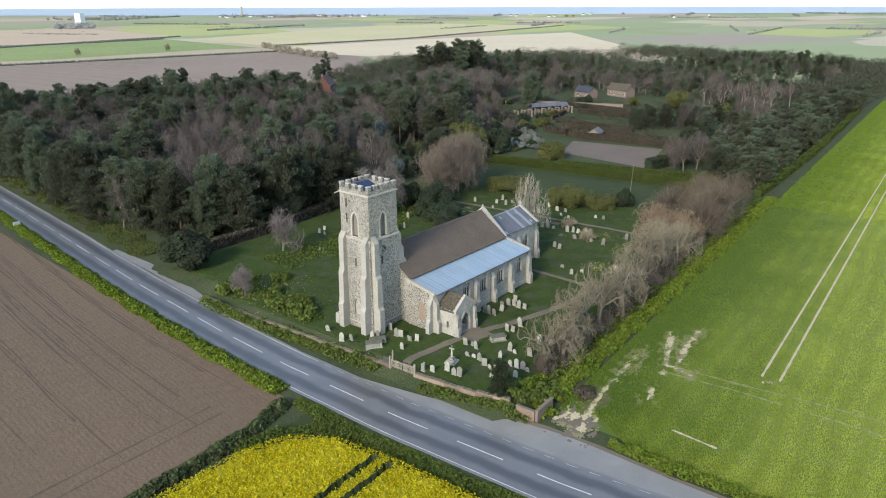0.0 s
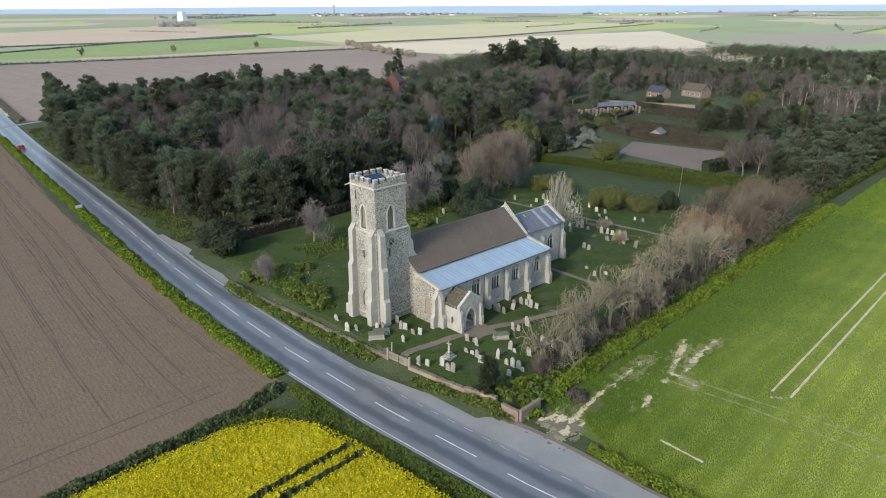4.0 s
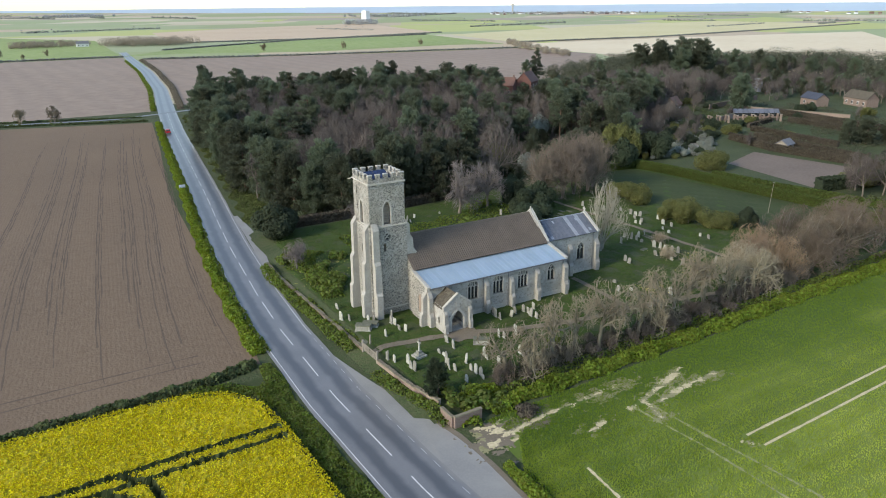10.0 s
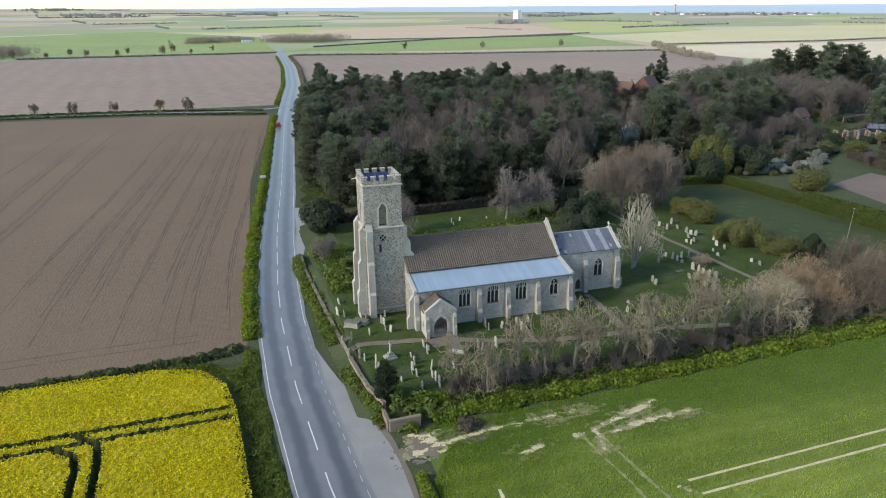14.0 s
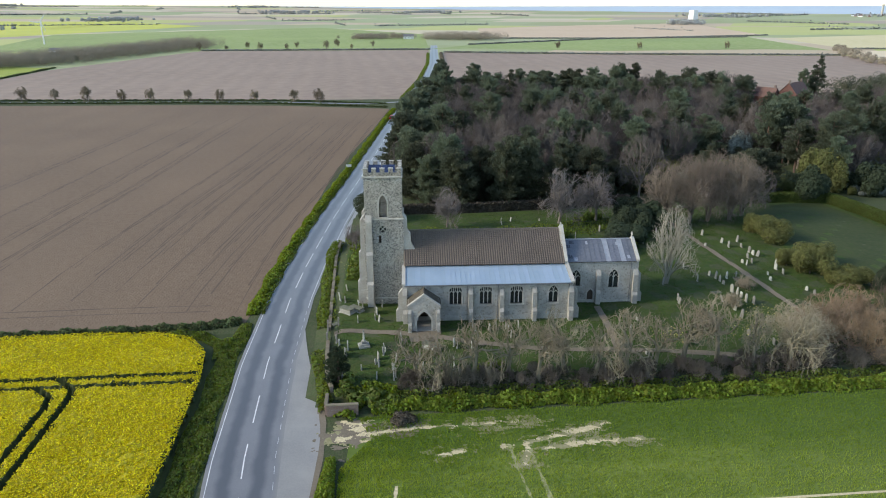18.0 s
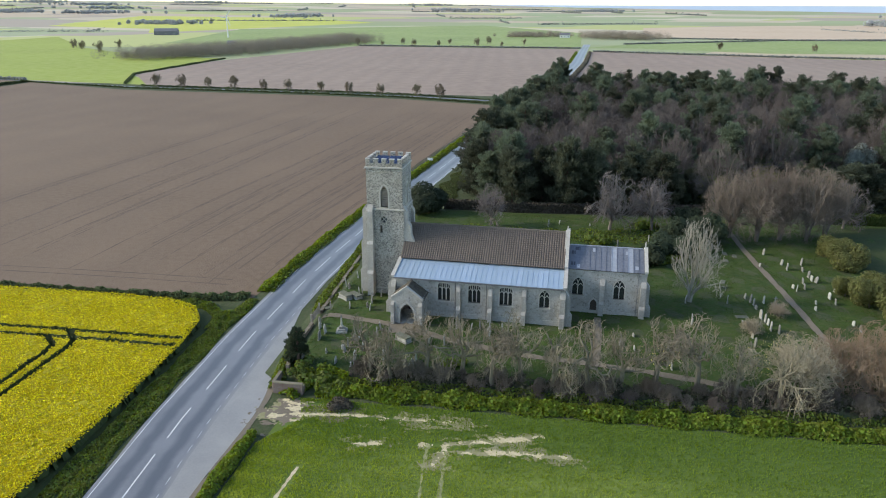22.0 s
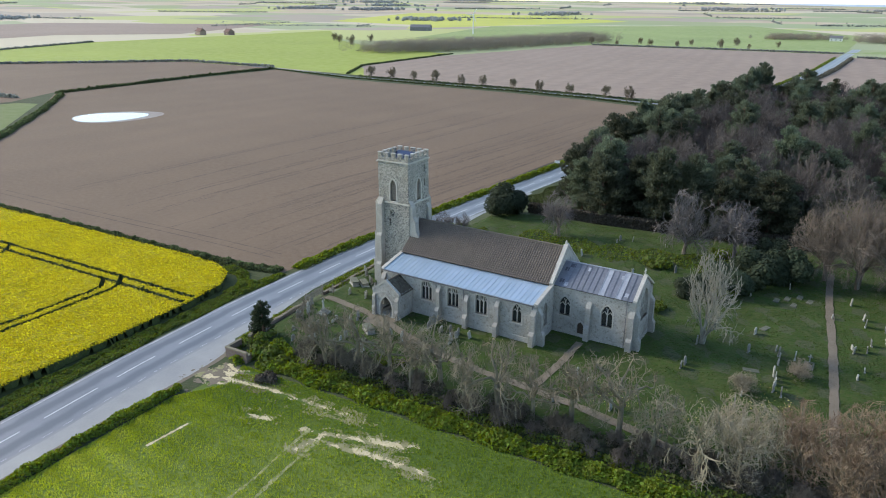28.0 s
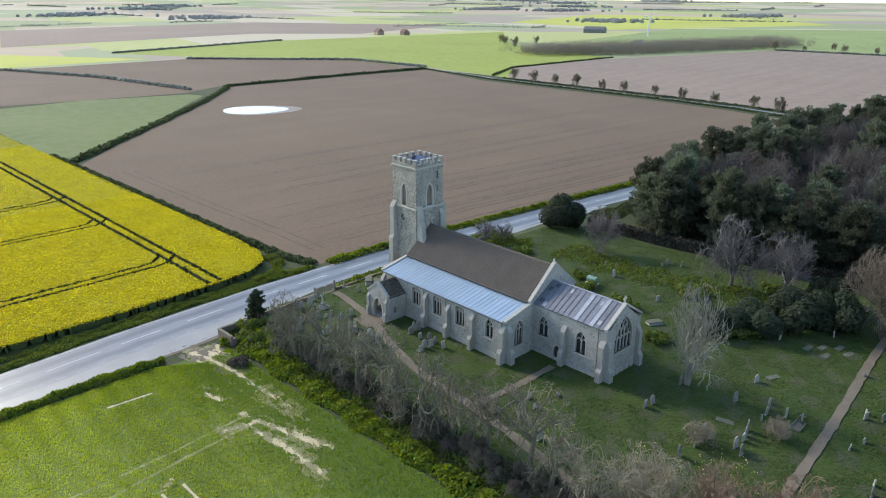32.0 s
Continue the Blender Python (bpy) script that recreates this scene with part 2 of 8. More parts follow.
M["grave"] = mat("lichened_gravestone", [(0.3, 0.29, 0.25), (0.42, 0.41, 0.37), (0.21, 0.22, 0.17)], 1.5, 9.0, 0.9, 0.3, 20.0, dist=0.02, rand=0.35)
M["ledger"] = mat("mossy_ledger_stone", [(0.13, 0.13, 0.1), (0.19, 0.185, 0.15), (0.09, 0.11, 0.05)], 1.5, 7.0, 0.9, 0.3, 16.0, dist=0.02)
M["pantile"] = mat("brown_pantiles", [(0.085, 0.07, 0.06), (0.12, 0.095, 0.08), (0.15, 0.125, 0.1)], 0.5, 5.0, 0.85, 0.4, 12.0, dist=0.02, island=0.2)
M["peg"] = mat("mossy_plain_tiles", [(0.085, 0.07, 0.055), (0.12, 0.098, 0.075), (0.11, 0.105, 0.07)], 0.8, 6.0, 0.9, 0.5, 14.0, island=0.25)
# blue of the mirrored sky is mixed into the sheet's base colour
M["steel"] = mat("sky_tinted_sheet", [(0.31, 0.41, 0.51), (0.36, 0.46, 0.55), (0.36, 0.44, 0.5)], 0.4, 3.0, 0.42, 0.12, 3.0, metal=0.2, dist=0.02, rand=0.06, spec=0.5)
M["lead"] = mat("dull_lead", [(0.13, 0.142, 0.168), (0.17, 0.182, 0.21), (0.215, 0.225, 0.25)], 0.5, 3.0, 0.55, 0.3, 4.0, metal=0.3, dist=0.03, rand=0.12)
M["lead_new"] = mat("pale_lead_patch", [(0.36, 0.38, 0.41), (0.42, 0.44, 0.47), (0.3, 0.31, 0.34)], 0.7, 3.0, 0.5, 0.2, 4.0, metal=0.3, rand=0.1)
M["lead_dark"] = mat("dark_lead_patch", [(0.06, 0.065, 0.08), (0.08, 0.085, 0.1), (0.1, 0.1, 0.12)], 0.7, 3.0, 0.45, 0.2, 4.0, metal=0.3)
M["solar"] = mat("solar_glass", [(0.012, 0.02, 0.06), (0.018, 0.03, 0.085), (0.02, 0.03, 0.07)], 1.0, 4.0, 0.15, 0.0, spec=0.6)
M["glass"] = mat("old_window_glass", [(0.015, 0.018, 0.02), (0.03, 0.034, 0.036), (0.045, 0.05, 0.05)], 2.0, 8.0, 0.12, 0.15, 5.0, spec=0.6)
M["board"] = mat("weathered_louvre_boards", [(0.16, 0.14, 0.12), (0.22, 0.19, 0.16), (0.27, 0.24, 0.2)], 1.0, 6.0, 0.9, 0.3)
M["oak"] = mat("dark_oak", [(0.05, 0.04, 0.03), (0.08, 0.06, 0.045), (0.1, 0.08, 0.06)], 1.0, 8.0, 0.8, 0.3)
M["brick"] = mat("old_red_brick", [(0.2, 0.13, 0.1), (0.25, 0.17, 0.135), (0.27, 0.24, 0.2)], 1.2, 6.0, 0.9, 0.5, 10.0, rand=0.25)
M["coping"] = mat("brick_coping", [(0.2, 0.155, 0.115), (0.23, 0.19, 0.145), (0.14, 0.15, 0.085)], 1.0, 6.0, 0.9, 0.4, 10.0, rand=0.15)
M["bark"] = mat("grey_bark", [(0.13, 0.11, 0.09), (0.2, 0.17, 0.14), (0.24, 0.21, 0.17)], 1.0, 8.0, 0.95, 0.4, coord="obj")
M["barkpale"] = mat("pale_bark", [(0.19, 0.165, 0.12), (0.25, 0.22, 0.165), (0.19, 0.175, 0.12)], 1.0, 8.0, 0.95, 0.3, coord="obj")
M["twig"] = mat("grey_brown_twigs", [(0.155, 0.125, 0.08), (0.21, 0.17, 0.11), (0.24, 0.2, 0.13)], 0.8, 5.0, 0.95, 0.0, coord="obj", rand=0.15)
M["twigred"] = mat("reddish_twigs", [(0.11, 0.084, 0.062), (0.145, 0.11, 0.082), (0.165, 0.135, 0.1)], 0.8, 5.0, 0.95, 0.0, coord="obj", rand=0.15)
M["twigfan"] = mat("warm_brown_twigs", [(0.145, 0.117, 0.09), (0.185, 0.15, 0.117), (0.17, 0.135, 0.11)], 0.8, 5.0, 0.95, 0.0, coord="obj", rand=0.1)
M["twiggrey"] = mat("purplish_grey_twigs", [(0.155, 0.136, 0.126), (0.195, 0.172, 0.16), (0.19, 0.16, 0.145)], 0.8, 5.0, 0.95, 0.0, coord="obj", rand=0.12)
M["twigpale"] = mat("pale_straw_twigs", [(0.26, 0.22, 0.15), (0.31, 0.265, 0.185), (0.34, 0.29, 0.21)], 0.8, 5.0, 0.95, 0.0, coord="obj", rand=0.1)
M["twigrust"] = mat("rusty_twigs", [(0.22, 0.15, 0.095), (0.265, 0.185, 0.12), (0.28, 0.215, 0.15)], 0.8, 5.0, 0.95, 0.0, coord="obj", rand=0.1)
M["pinebark"] = mat("pine_bark", [(0.09, 0.06, 0.045), (0.14, 0.09, 0.06), (0.17, 0.12, 0.09)], 1.0, 6.0, 0.95, 0.4, coord="obj")
M["needle"] = mat("pine_needles", [(0.0874, 0.1104, 0.069), (0.1219, 0.1472, 0.0897), (0.1552, 0.1679, 0.1104)], 0.4, 3.0, 0.9, 0.0, coord="obj", rand=0.4)
M["yew"] = mat("yew_foliage", [(0.036, 0.0528, 0.03), (0.0552, 0.0768, 0.0408), (0.0696, 0.0864, 0.0504)], 0.5, 3.0, 0.9, 0.0, coord="obj", rand=0.2)
M["hedge"] = mat("clipped_hedge", [(0.06, 0.095, 0.018), (0.09, 0.125, 0.025), (0.11, 0.13, 0.038)], 0.2, 2.0, 0.9, 0.0, island=0.35)
M["darkhedge"] = mat("dark_field_hedge", [(0.08, 0.11, 0.042), (0.11, 0.145, 0.054), (0.13, 0.14, 0.07)], 0.2, 2.0, 0.95, 0.0, island=0.35)
M["alex"] = mat("bright_verge_plants", [(0.155, 0.22, 0.028), (0.215, 0.27, 0.038), (0.115, 0.165, 0.026)], 0.25, 2.0, 0.85, 0.0, island=0.35)
M["verge"] = mat("verge_weeds", [(0.1, 0.15, 0.028), (0.14, 0.195, 0.038), (0.14, 0.155, 0.055)], 0.25, 2.0, 0.9, 0.0, island=0.35)
# verge colours at about 0.6: the bank's shade is put into the colour
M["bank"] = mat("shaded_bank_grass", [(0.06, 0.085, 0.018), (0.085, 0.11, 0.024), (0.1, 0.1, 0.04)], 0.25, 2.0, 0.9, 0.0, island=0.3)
M["scrub"] = mat("bare_scrub", [(0.13, 0.11, 0.085), (0.2, 0.17, 0.125), (0.22, 0.195, 0.14)], 0.05, 0.8, 0.95, 0.0, island=0.35)
M["glaucous"] = mat("glaucous_foliage", [(0.15, 0.175, 0.145), (0.21, 0.235, 0.195), (0.26, 0.265, 0.22)], 0.4, 3.0, 0.9, 0.0, coord="obj", rand=0.25)
M["willow"] = mat("spring_leaves", [(0.1375, 0.1562, 0.045), (0.1812, 0.1938, 0.05625), (0.1625, 0.15, 0.06875)], 0.4, 3.0, 0.9, 0.0, coord="obj", island=0.25)
# far trees: distance haze is put into the leaf colour as pale grey
M["hazywood"] = mat("hazy_far_woodland", [(0.4, 0.415, 0.405), (0.45, 0.46, 0.445), (0.48, 0.48, 0.46)], 0.02, 0.3, 0.95, 0.0, island=0.35)
M["water"] = mat("pond_water", [(0.3, 0.3, 0.3), (0.34, 0.34, 0.33), (0.28, 0.28, 0.27)], 0.3, 1.0, 0.08, 0.05, 2.0, spec=0.8)
M["sea"] = mat("sea_water", [(0.43, 0.5, 0.55), (0.47, 0.54, 0.585), (0.49, 0.555, 0.595)], 0.001, 0.01, 0.5, 0.1, 0.05)
M["white"] = mat("white_render", [(0.75, 0.75, 0.73), (0.82, 0.82, 0.8), (0.68, 0.68, 0.66)], 0.3, 3.0, 0.8, 0.1)
M["redbrick"] = mat("soft_red_brick", [(0.13, 0.06, 0.048), (0.16, 0.075, 0.06), (0.15, 0.085, 0.07)], 0.8, 6.0, 0.9, 0.3)
M["redroof"] = mat("red_clay_tiles", [(0.15, 0.08, 0.065), (0.18, 0.1, 0.08), (0.16, 0.11, 0.09)], 0.5, 4.0, 0.9, 0.3)
M["slate"] = mat("grey_slate", [(0.12, 0.12, 0.13), (0.17, 0.17, 0.18), (0.2, 0.2, 0.2)], 0.4, 3.0, 0.7, 0.2)
M["wood"] = mat("silvered_timber", [(0.22, 0.19, 0.15), (0.29, 0.25, 0.2), (0.33, 0.3, 0.25)], 1.0, 8.0, 0.9, 0.3)
M["soil"] = mat("raked_plot", [(0.15, 0.115, 0.09), (0.185, 0.143, 0.113), (0.21, 0.165, 0.13)], 0.1, 1.2, 0.95, 0.5, 4.0)
M["carpaint"] = mat("red_car_paint", [(0.55, 0.012, 0.02), (0.6, 0.016, 0.025), (0.5, 0.012, 0.018)], 1.0, 5.0, 0.25, 0.0, spec=0.6)
M["rubber"] = mat("tyre_rubber", [(0.02, 0.02, 0.02), (0.03, 0.03, 0.03), (0.04, 0.04, 0.04)], 3.0, 9.0, 0.9, 0.0)
# far hedges coloured lighter than near ones to carry the haze
M["hazyhedge"] = mat("hazy_far_hedgerow", [(0.26, 0.275, 0.235), (0.3, 0.31, 0.27), (0.34, 0.34, 0.3)], 0.02, 0.3, 0.95, 0.0, island=0.3)
M["midwood"] = mat("mixed_woodland", [(0.075, 0.09, 0.052), (0.105, 0.116, 0.07), (0.12, 0.11, 0.08)], 0.09, 0.4, 0.95, 0.0, island=0.14)
M["daffodil"] = mat("daffodil_heads", [(0.62, 0.5, 0.06), (0.7, 0.62, 0.2), (0.6, 0.55, 0.3)], 1.0, 5.0, 0.9, 0.0, island=0.2)


def leafy(key, share=0.4, deep=1.0):
    """Thin leaves: part of the light passes through, and comes out a deeper green (deep above 1)."""
    n, l, b = nodes_of(M[key])
    t = n.new("ShaderNodeBsdfTranslucent")
    ga = n.new("ShaderNodeHueSaturation")
    ga.inputs["Saturation"].default_value = deep
    if deep > 1:
        ga.inputs["Hue"].default_value, ga.inputs["Value"].default_value = 0.482, 1.3
    l.new(b.inputs["Base Color"].links[0].from_socket, ga.inputs["Color"]), l.new(ga.outputs[0], t.inputs["Color"])
    x = n.new("ShaderNodeMixShader")
    x.inputs[0].default_value = share
    l.new(b.outputs[0], x.inputs[1]), l.new(t.outputs[0], x.inputs[2])
    l.new(x.outputs[0], n["Material Output"].inputs["Surface"])


M["blade"] = mat("wheat_blades", [(0.35, 0.425, 0.085), (0.415, 0.49, 0.115), (0.45, 0.485, 0.16)], 0.05, 0.5, 0.7, 0.0, island=0.1)


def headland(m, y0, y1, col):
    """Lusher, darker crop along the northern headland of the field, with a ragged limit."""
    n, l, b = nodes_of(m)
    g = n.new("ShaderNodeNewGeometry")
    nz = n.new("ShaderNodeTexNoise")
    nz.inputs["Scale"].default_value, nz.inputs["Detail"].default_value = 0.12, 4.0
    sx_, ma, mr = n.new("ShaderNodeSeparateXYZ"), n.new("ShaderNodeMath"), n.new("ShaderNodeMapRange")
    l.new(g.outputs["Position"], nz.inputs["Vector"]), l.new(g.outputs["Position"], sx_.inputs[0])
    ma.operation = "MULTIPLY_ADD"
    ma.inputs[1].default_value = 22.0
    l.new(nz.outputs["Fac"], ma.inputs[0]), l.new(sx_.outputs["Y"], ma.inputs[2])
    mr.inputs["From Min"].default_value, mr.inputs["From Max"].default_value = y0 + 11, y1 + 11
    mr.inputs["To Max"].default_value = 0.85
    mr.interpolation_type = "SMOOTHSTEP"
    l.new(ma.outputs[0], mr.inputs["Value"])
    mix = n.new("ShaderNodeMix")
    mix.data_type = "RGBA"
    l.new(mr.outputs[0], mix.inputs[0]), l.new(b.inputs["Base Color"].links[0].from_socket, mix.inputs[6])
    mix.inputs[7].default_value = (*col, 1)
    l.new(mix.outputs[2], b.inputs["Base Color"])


rows_on(M["blade"], 90, 2.8, 0.0, (0.17, 0.235, 0.035), 0.4, 5.0)
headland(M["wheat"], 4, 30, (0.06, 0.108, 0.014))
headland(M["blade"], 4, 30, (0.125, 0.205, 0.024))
M["tuft"] = mat("grass_tufts", [(0.04, 0.08, 0.011), (0.065, 0.115, 0.016), (0.09, 0.12, 0.03)], 0.2, 2.0, 0.95, 0.0, island=0.25)
M["twigwood"] = mat("woodland_twigs", [(0.09184, 0.07616, 0.0672), (0.1232, 0.1042, 0.09184), (0.1366, 0.1187, 0.1053)], 0.8, 5.0, 0.95, 0.0, coord="obj", rand=0.2)
M["barkash"] = mat("pale_grey_bark", [(0.25, 0.235, 0.19), (0.32, 0.3, 0.245), (0.27, 0.26, 0.2)], 1.0, 8.0, 0.95, 0.3, coord="obj")
M["pasture"] = mat("dull_pasture", [(0.12, 0.165, 0.045), (0.155, 0.2, 0.058), (0.19, 0.21, 0.09)], 0.02, 0.2, 0.95, 0.3, 1.0)
M["springcrop"] = mat("yellow_green_crop", [(0.24, 0.3, 0.04), (0.29, 0.35, 0.05), (0.35, 0.38, 0.1)], 0.01, 0.15, 0.95, 0.3, 1.0)
M["barkdark"] = mat("grey_ivied_bark", [(0.16, 0.14, 0.105), (0.22, 0.195, 0.15), (0.15, 0.145, 0.09)], 1.0, 8.0, 0.95, 0.4, coord="obj")
M["twiglime"] = mat("straw_brown_twigs", [(0.17, 0.145, 0.1), (0.215, 0.185, 0.13), (0.25, 0.215, 0.155)], 0.8, 5.0, 0.95, 0.0, coord="obj", rand=0.15)
M["twigthicket"] = mat("purplish_brown_stems", [(0.115, 0.095, 0.075), (0.15, 0.125, 0.1), (0.17, 0.145, 0.118)], 0.8, 5.0, 0.95, 0.0, coord="obj", rand=0.2)
M["litter"] = mat("leaf_litter", [(0.055, 0.05, 0.032), (0.08, 0.07, 0.045), (0.06, 0.075, 0.03)], 0.5, 3.0, 0.95, 0.6, 6.0)
M["underwood"] = mat("brown_underwood", [(0.06, 0.055, 0.035), (0.085, 0.075, 0.048), (0.07, 0.08, 0.035)], 0.4, 3.0, 0.95, 0.0, island=0.3)
M["birchbark"] = mat("pale_birch_bark", [(0.36, 0.32, 0.27), (0.42, 0.37, 0.31), (0.26, 0.23, 0.19)], 1.0, 8.0, 0.9, 0.2, coord="obj")
M["brownhedge"] = mat("brown_beech_hedge", [(0.055, 0.045, 0.034), (0.075, 0.06, 0.046), (0.08, 0.075, 0.05)], 0.2, 2.0, 0.95, 0.0, island=0.3)
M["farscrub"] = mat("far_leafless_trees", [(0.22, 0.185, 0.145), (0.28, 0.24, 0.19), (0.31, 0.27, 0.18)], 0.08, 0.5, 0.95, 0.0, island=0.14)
for k in ("needle", "yew", "willow", "hedge", "alex", "verge", "rapeleaf", "blade", "hazywood", "hazyhedge", "midwood", "darkhedge", "tuft"):
    leafy(k, 0.62 if k == "rapeleaf" else 0.5 if k in ("blade", "needle") else 0.4, 1.3 if k in ("blade", "alex", "verge") else 1.0)


# ---- mesh helpers ----
def mesh_ob(name, verts, faces, material, parent=None, smooth=False):
    me = bpy.data.meshes.new(name)
    me.from_pydata([tuple(map(float, v)) for v in verts], [], [tuple(map(int, q)) for q in faces])
    me.materials.append(material)
    if smooth:
        me.polygons.foreach_set("use_smooth", [True] * len(me.polygons))
    me.update()
    ob = new(name, me)
    ob.parent = parent
    return ob


def part(name, bm, material, parent=None, label="", smooth=False):
    me = bpy.data.meshes.new(name)
    bmesh.ops.recalc_face_normals(bm, faces=bm.faces)
    bm.to_mesh(me)
    bm.free()
    me.materials.append(material)
    if smooth:
        me.polygons.foreach_set("use_smooth", [True] * len(me.polygons))
    ob = new(name, me)
    ob.parent = parent
    if label:
        tagged(ob, label)
    return ob


def share(name, ob, m, parent=None):
    o = new(name, ob.data)
    o.parent = parent
    o.matrix_basis = m
    return o


def empty(name, m=None):
    e = new(name)
    e.empty_display_size = 0.5
    if m is not None:
        e.matrix_basis = m
    return e


def add_box(bm, x0, x1, y0, y1, z0, z1, taper=0.0, bevel=0.0):
    v = [bm.verts.new(p) for p in ((x0, y0, z0), (x1, y0, z0), (x1, y1, z0), (x0, y1, z0),
                                   (x0 + taper, y0 + taper, z1), (x1 - taper, y0 + taper, z1), (x1 - taper, y1 - taper, z1), (x0 + taper, y1 - taper, z1))]
    fs = [bm.faces.new([v[i] for i in q]) for q in ((3, 2, 1, 0), (4, 5, 6, 7), (0, 1, 5, 4), (1, 2, 6, 5), (2, 3, 7, 6), (3, 0, 4, 7))]
    if bevel:
        es = list({e for q in fs for e in q.edges})
        bmesh.ops.bevel(bm, geom=es, offset=bevel, segments=1, affect="EDGES")
    return v


def box(name, x0, x1, y0, y1, z0, z1, material, parent=None, taper=0.0, bevel=0.0, label=""):
    bm = bmesh.new()
    add_box(bm, x0, x1, y0, y1, z0, z1, taper, bevel)
    return part(name, bm, material, parent, label)


def prism(bm, loop, axis, a, b):
    """A closed loop of 2D points pushed out along an axis ('u': points are v,z; 'v': points are u,z; 'z': points are u,v)."""
    def at(p, k):
        return (k, p[0], p[1]) if axis == "u" else (p[0], k, p[1]) if axis == "v" else (p[0], p[1], k)
    lo, hi = [bm.verts.new(at(p, a)) for p in loop], [bm.verts.new(at(p, b)) for p in loop]
    bm.faces.new(lo[::-1]), bm.faces.new(hi)
    for i in range(len(loop)):
        j = (i + 1) % len(loop)
        bm.faces.new((lo[i], lo[j], hi[j], hi[i]))


def wall_panel(bm, outer, holes, axis, a, b):
    """A wall with openings right through it: outline and holes in 2D, from a to b along the axis."""
    from mathutils.geometry import tessellate_polygon
    loops = [outer] + holes
    flat = [p for q in loops for p in q]
    tris = tessellate_polygon([[Vector((p[0], p[1], 0)) for p in q] for q in loops])

    def at(p, k):
        return (k, p[0], p[1]) if axis == "u" else (p[0], k, p[1])
    lo, hi = [bm.verts.new(at(p, a)) for p in flat], [bm.verts.new(at(p, b)) for p in flat]
    for t in tris:
        if len(set(t)) == 3:
            bm.faces.new([lo[i] for i in t]), bm.faces.new([hi[i] for i in reversed(t)])
    k = 0
    for q in loops:
        for i in range(len(q)):
            j = (i + 1) % len(q)
            bm.faces.new((lo[k + i], lo[k + j], hi[k + j], hi[k + i]))
        k += len(q)


def arch(cx, w, z0, z1, spring=None, n=5, depressed=False):
    """A pointed or four-centred arch as a loop of 2D points, anticlockwise from the lower left."""
    h = w / 2
    spring = spring if spring is not None else z1 - w * 0.8
    pts = [(cx - h, z0), (cx + h, z0)]
    for i in range(n + 1):
        a = i / n
        x = h * (math.cos(a * math.pi / 2) ** (0.75 if not depressed else 0.5)) if i < n else 0.0
        pts.append((cx + x, spring + (z1 - spring) * (a if not depressed else math.sin(a * math.pi / 2))))
    for i in range(n - 1, -1, -1):
        p = pts[2 + i]
        pts.append((2 * cx - p[0], p[1]))
    return pts


# ---- terrain ----
def smooth(a, b, x):
    t = np.clip((np.asarray(x, float) - a) / (b - a), 0, 1)
    return t * t * (3 - 2 * t)


def road_x(y):
    """The road's middle, north along y."""
    return np.interp(y, [-60, 0, 10, 25, 45, 65, 80, 105, 122, 145, 178, 214, 250, 299, 394, 512, 650, 760],
                     [57.0, 53.9, 53.2, 52.0, 51.4, 51.9, 53.0, 55.6, 57.8, 61, 65.2, 69.8, 74.4, 81.6, 96.4, 109.5, 119.5, 128.0])


def terrain(x, y):
    """Height of the ground: a raised churchyard, flat fields, and a slow rise to the far hills."""
    x, y = np.asarray(x, float), np.asarray(y, float)
    side = 3.4 * smooth(80, 98, y)
    yard = smooth(58.0, 60.6, x - side) * (1 - smooth(150, 185, x)) * smooth(33.6, 36.5, y) * (1 - smooth(96, 116, y))
    z = 1.0 * yard + 0.05 * yard * np.sin(x * 0.9) * np.cos(y * 0.8 + x * 0.2)
    d = np.hypot(x - 60, y - 20)
    bear = np.degrees(np.arctan2(x - 60, y - 20))
    west = 1 - smooth(-45, 5, bear)
    return z + smooth(1300, 4900, d) * (21.5 + 25.5 * west)


def curve(pts, step):
    """A line of ground points with its corners rounded off."""
    P = np.array(pts, float)
    for _ in range(3):
        Q = np.empty((2 * (len(P) - 1), P.shape[1]))
        Q[0::2], Q[1::2] = P[:-1] * 0.75 + P[1:] * 0.25, P[:-1] * 0.25 + P[1:] * 0.75
        P = np.vstack([P[:1], Q, P[-1:]])
    return along(P, step)


def sheet(name, poly, material, lift, step=None, parent=None):
    """A field or patch laid on the ground: its outline cut into a grid that follows the terrain."""
    bm = bmesh.new()
    vs = [bm.verts.new((p[0], p[1], 0)) for p in poly]
    bm.faces.new(vs)
    if step:
        xs, ys = [p[0] for p in poly], [p[1] for p in poly]
        for ax, lo, hi in ((0, min(xs), max(xs)), (1, min(ys), max(ys))):
            for k in np.arange(math.ceil(lo / step) * step, hi, step):
                no = (1, 0, 0) if ax == 0 else (0, 1, 0)
                co = (k, 0, 0) if ax == 0 else (0, k, 0)
                bmesh.ops.bisect_plane(bm, geom=bm.verts[:] + bm.edges[:] + bm.faces[:], plane_co=co, plane_no=no)
    bmesh.ops.triangulate(bm, faces=bm.faces)
    for v in bm.verts:
        v.co.z = float(terrain(v.co.x, v.co.y)) + lift
    me = bpy.data.meshes.new(name)
    bmesh.ops.recalc_face_normals(bm, faces=bm.faces)
    if sum(q.normal.z for q in bm.faces) < 0:
        bmesh.ops.reverse_faces(bm, faces=bm.faces)
    bm.to_mesh(me)
    bm.free()
    me.materials.append(material)
    ob = new(name, me)
    ob.parent = parent
    return ob


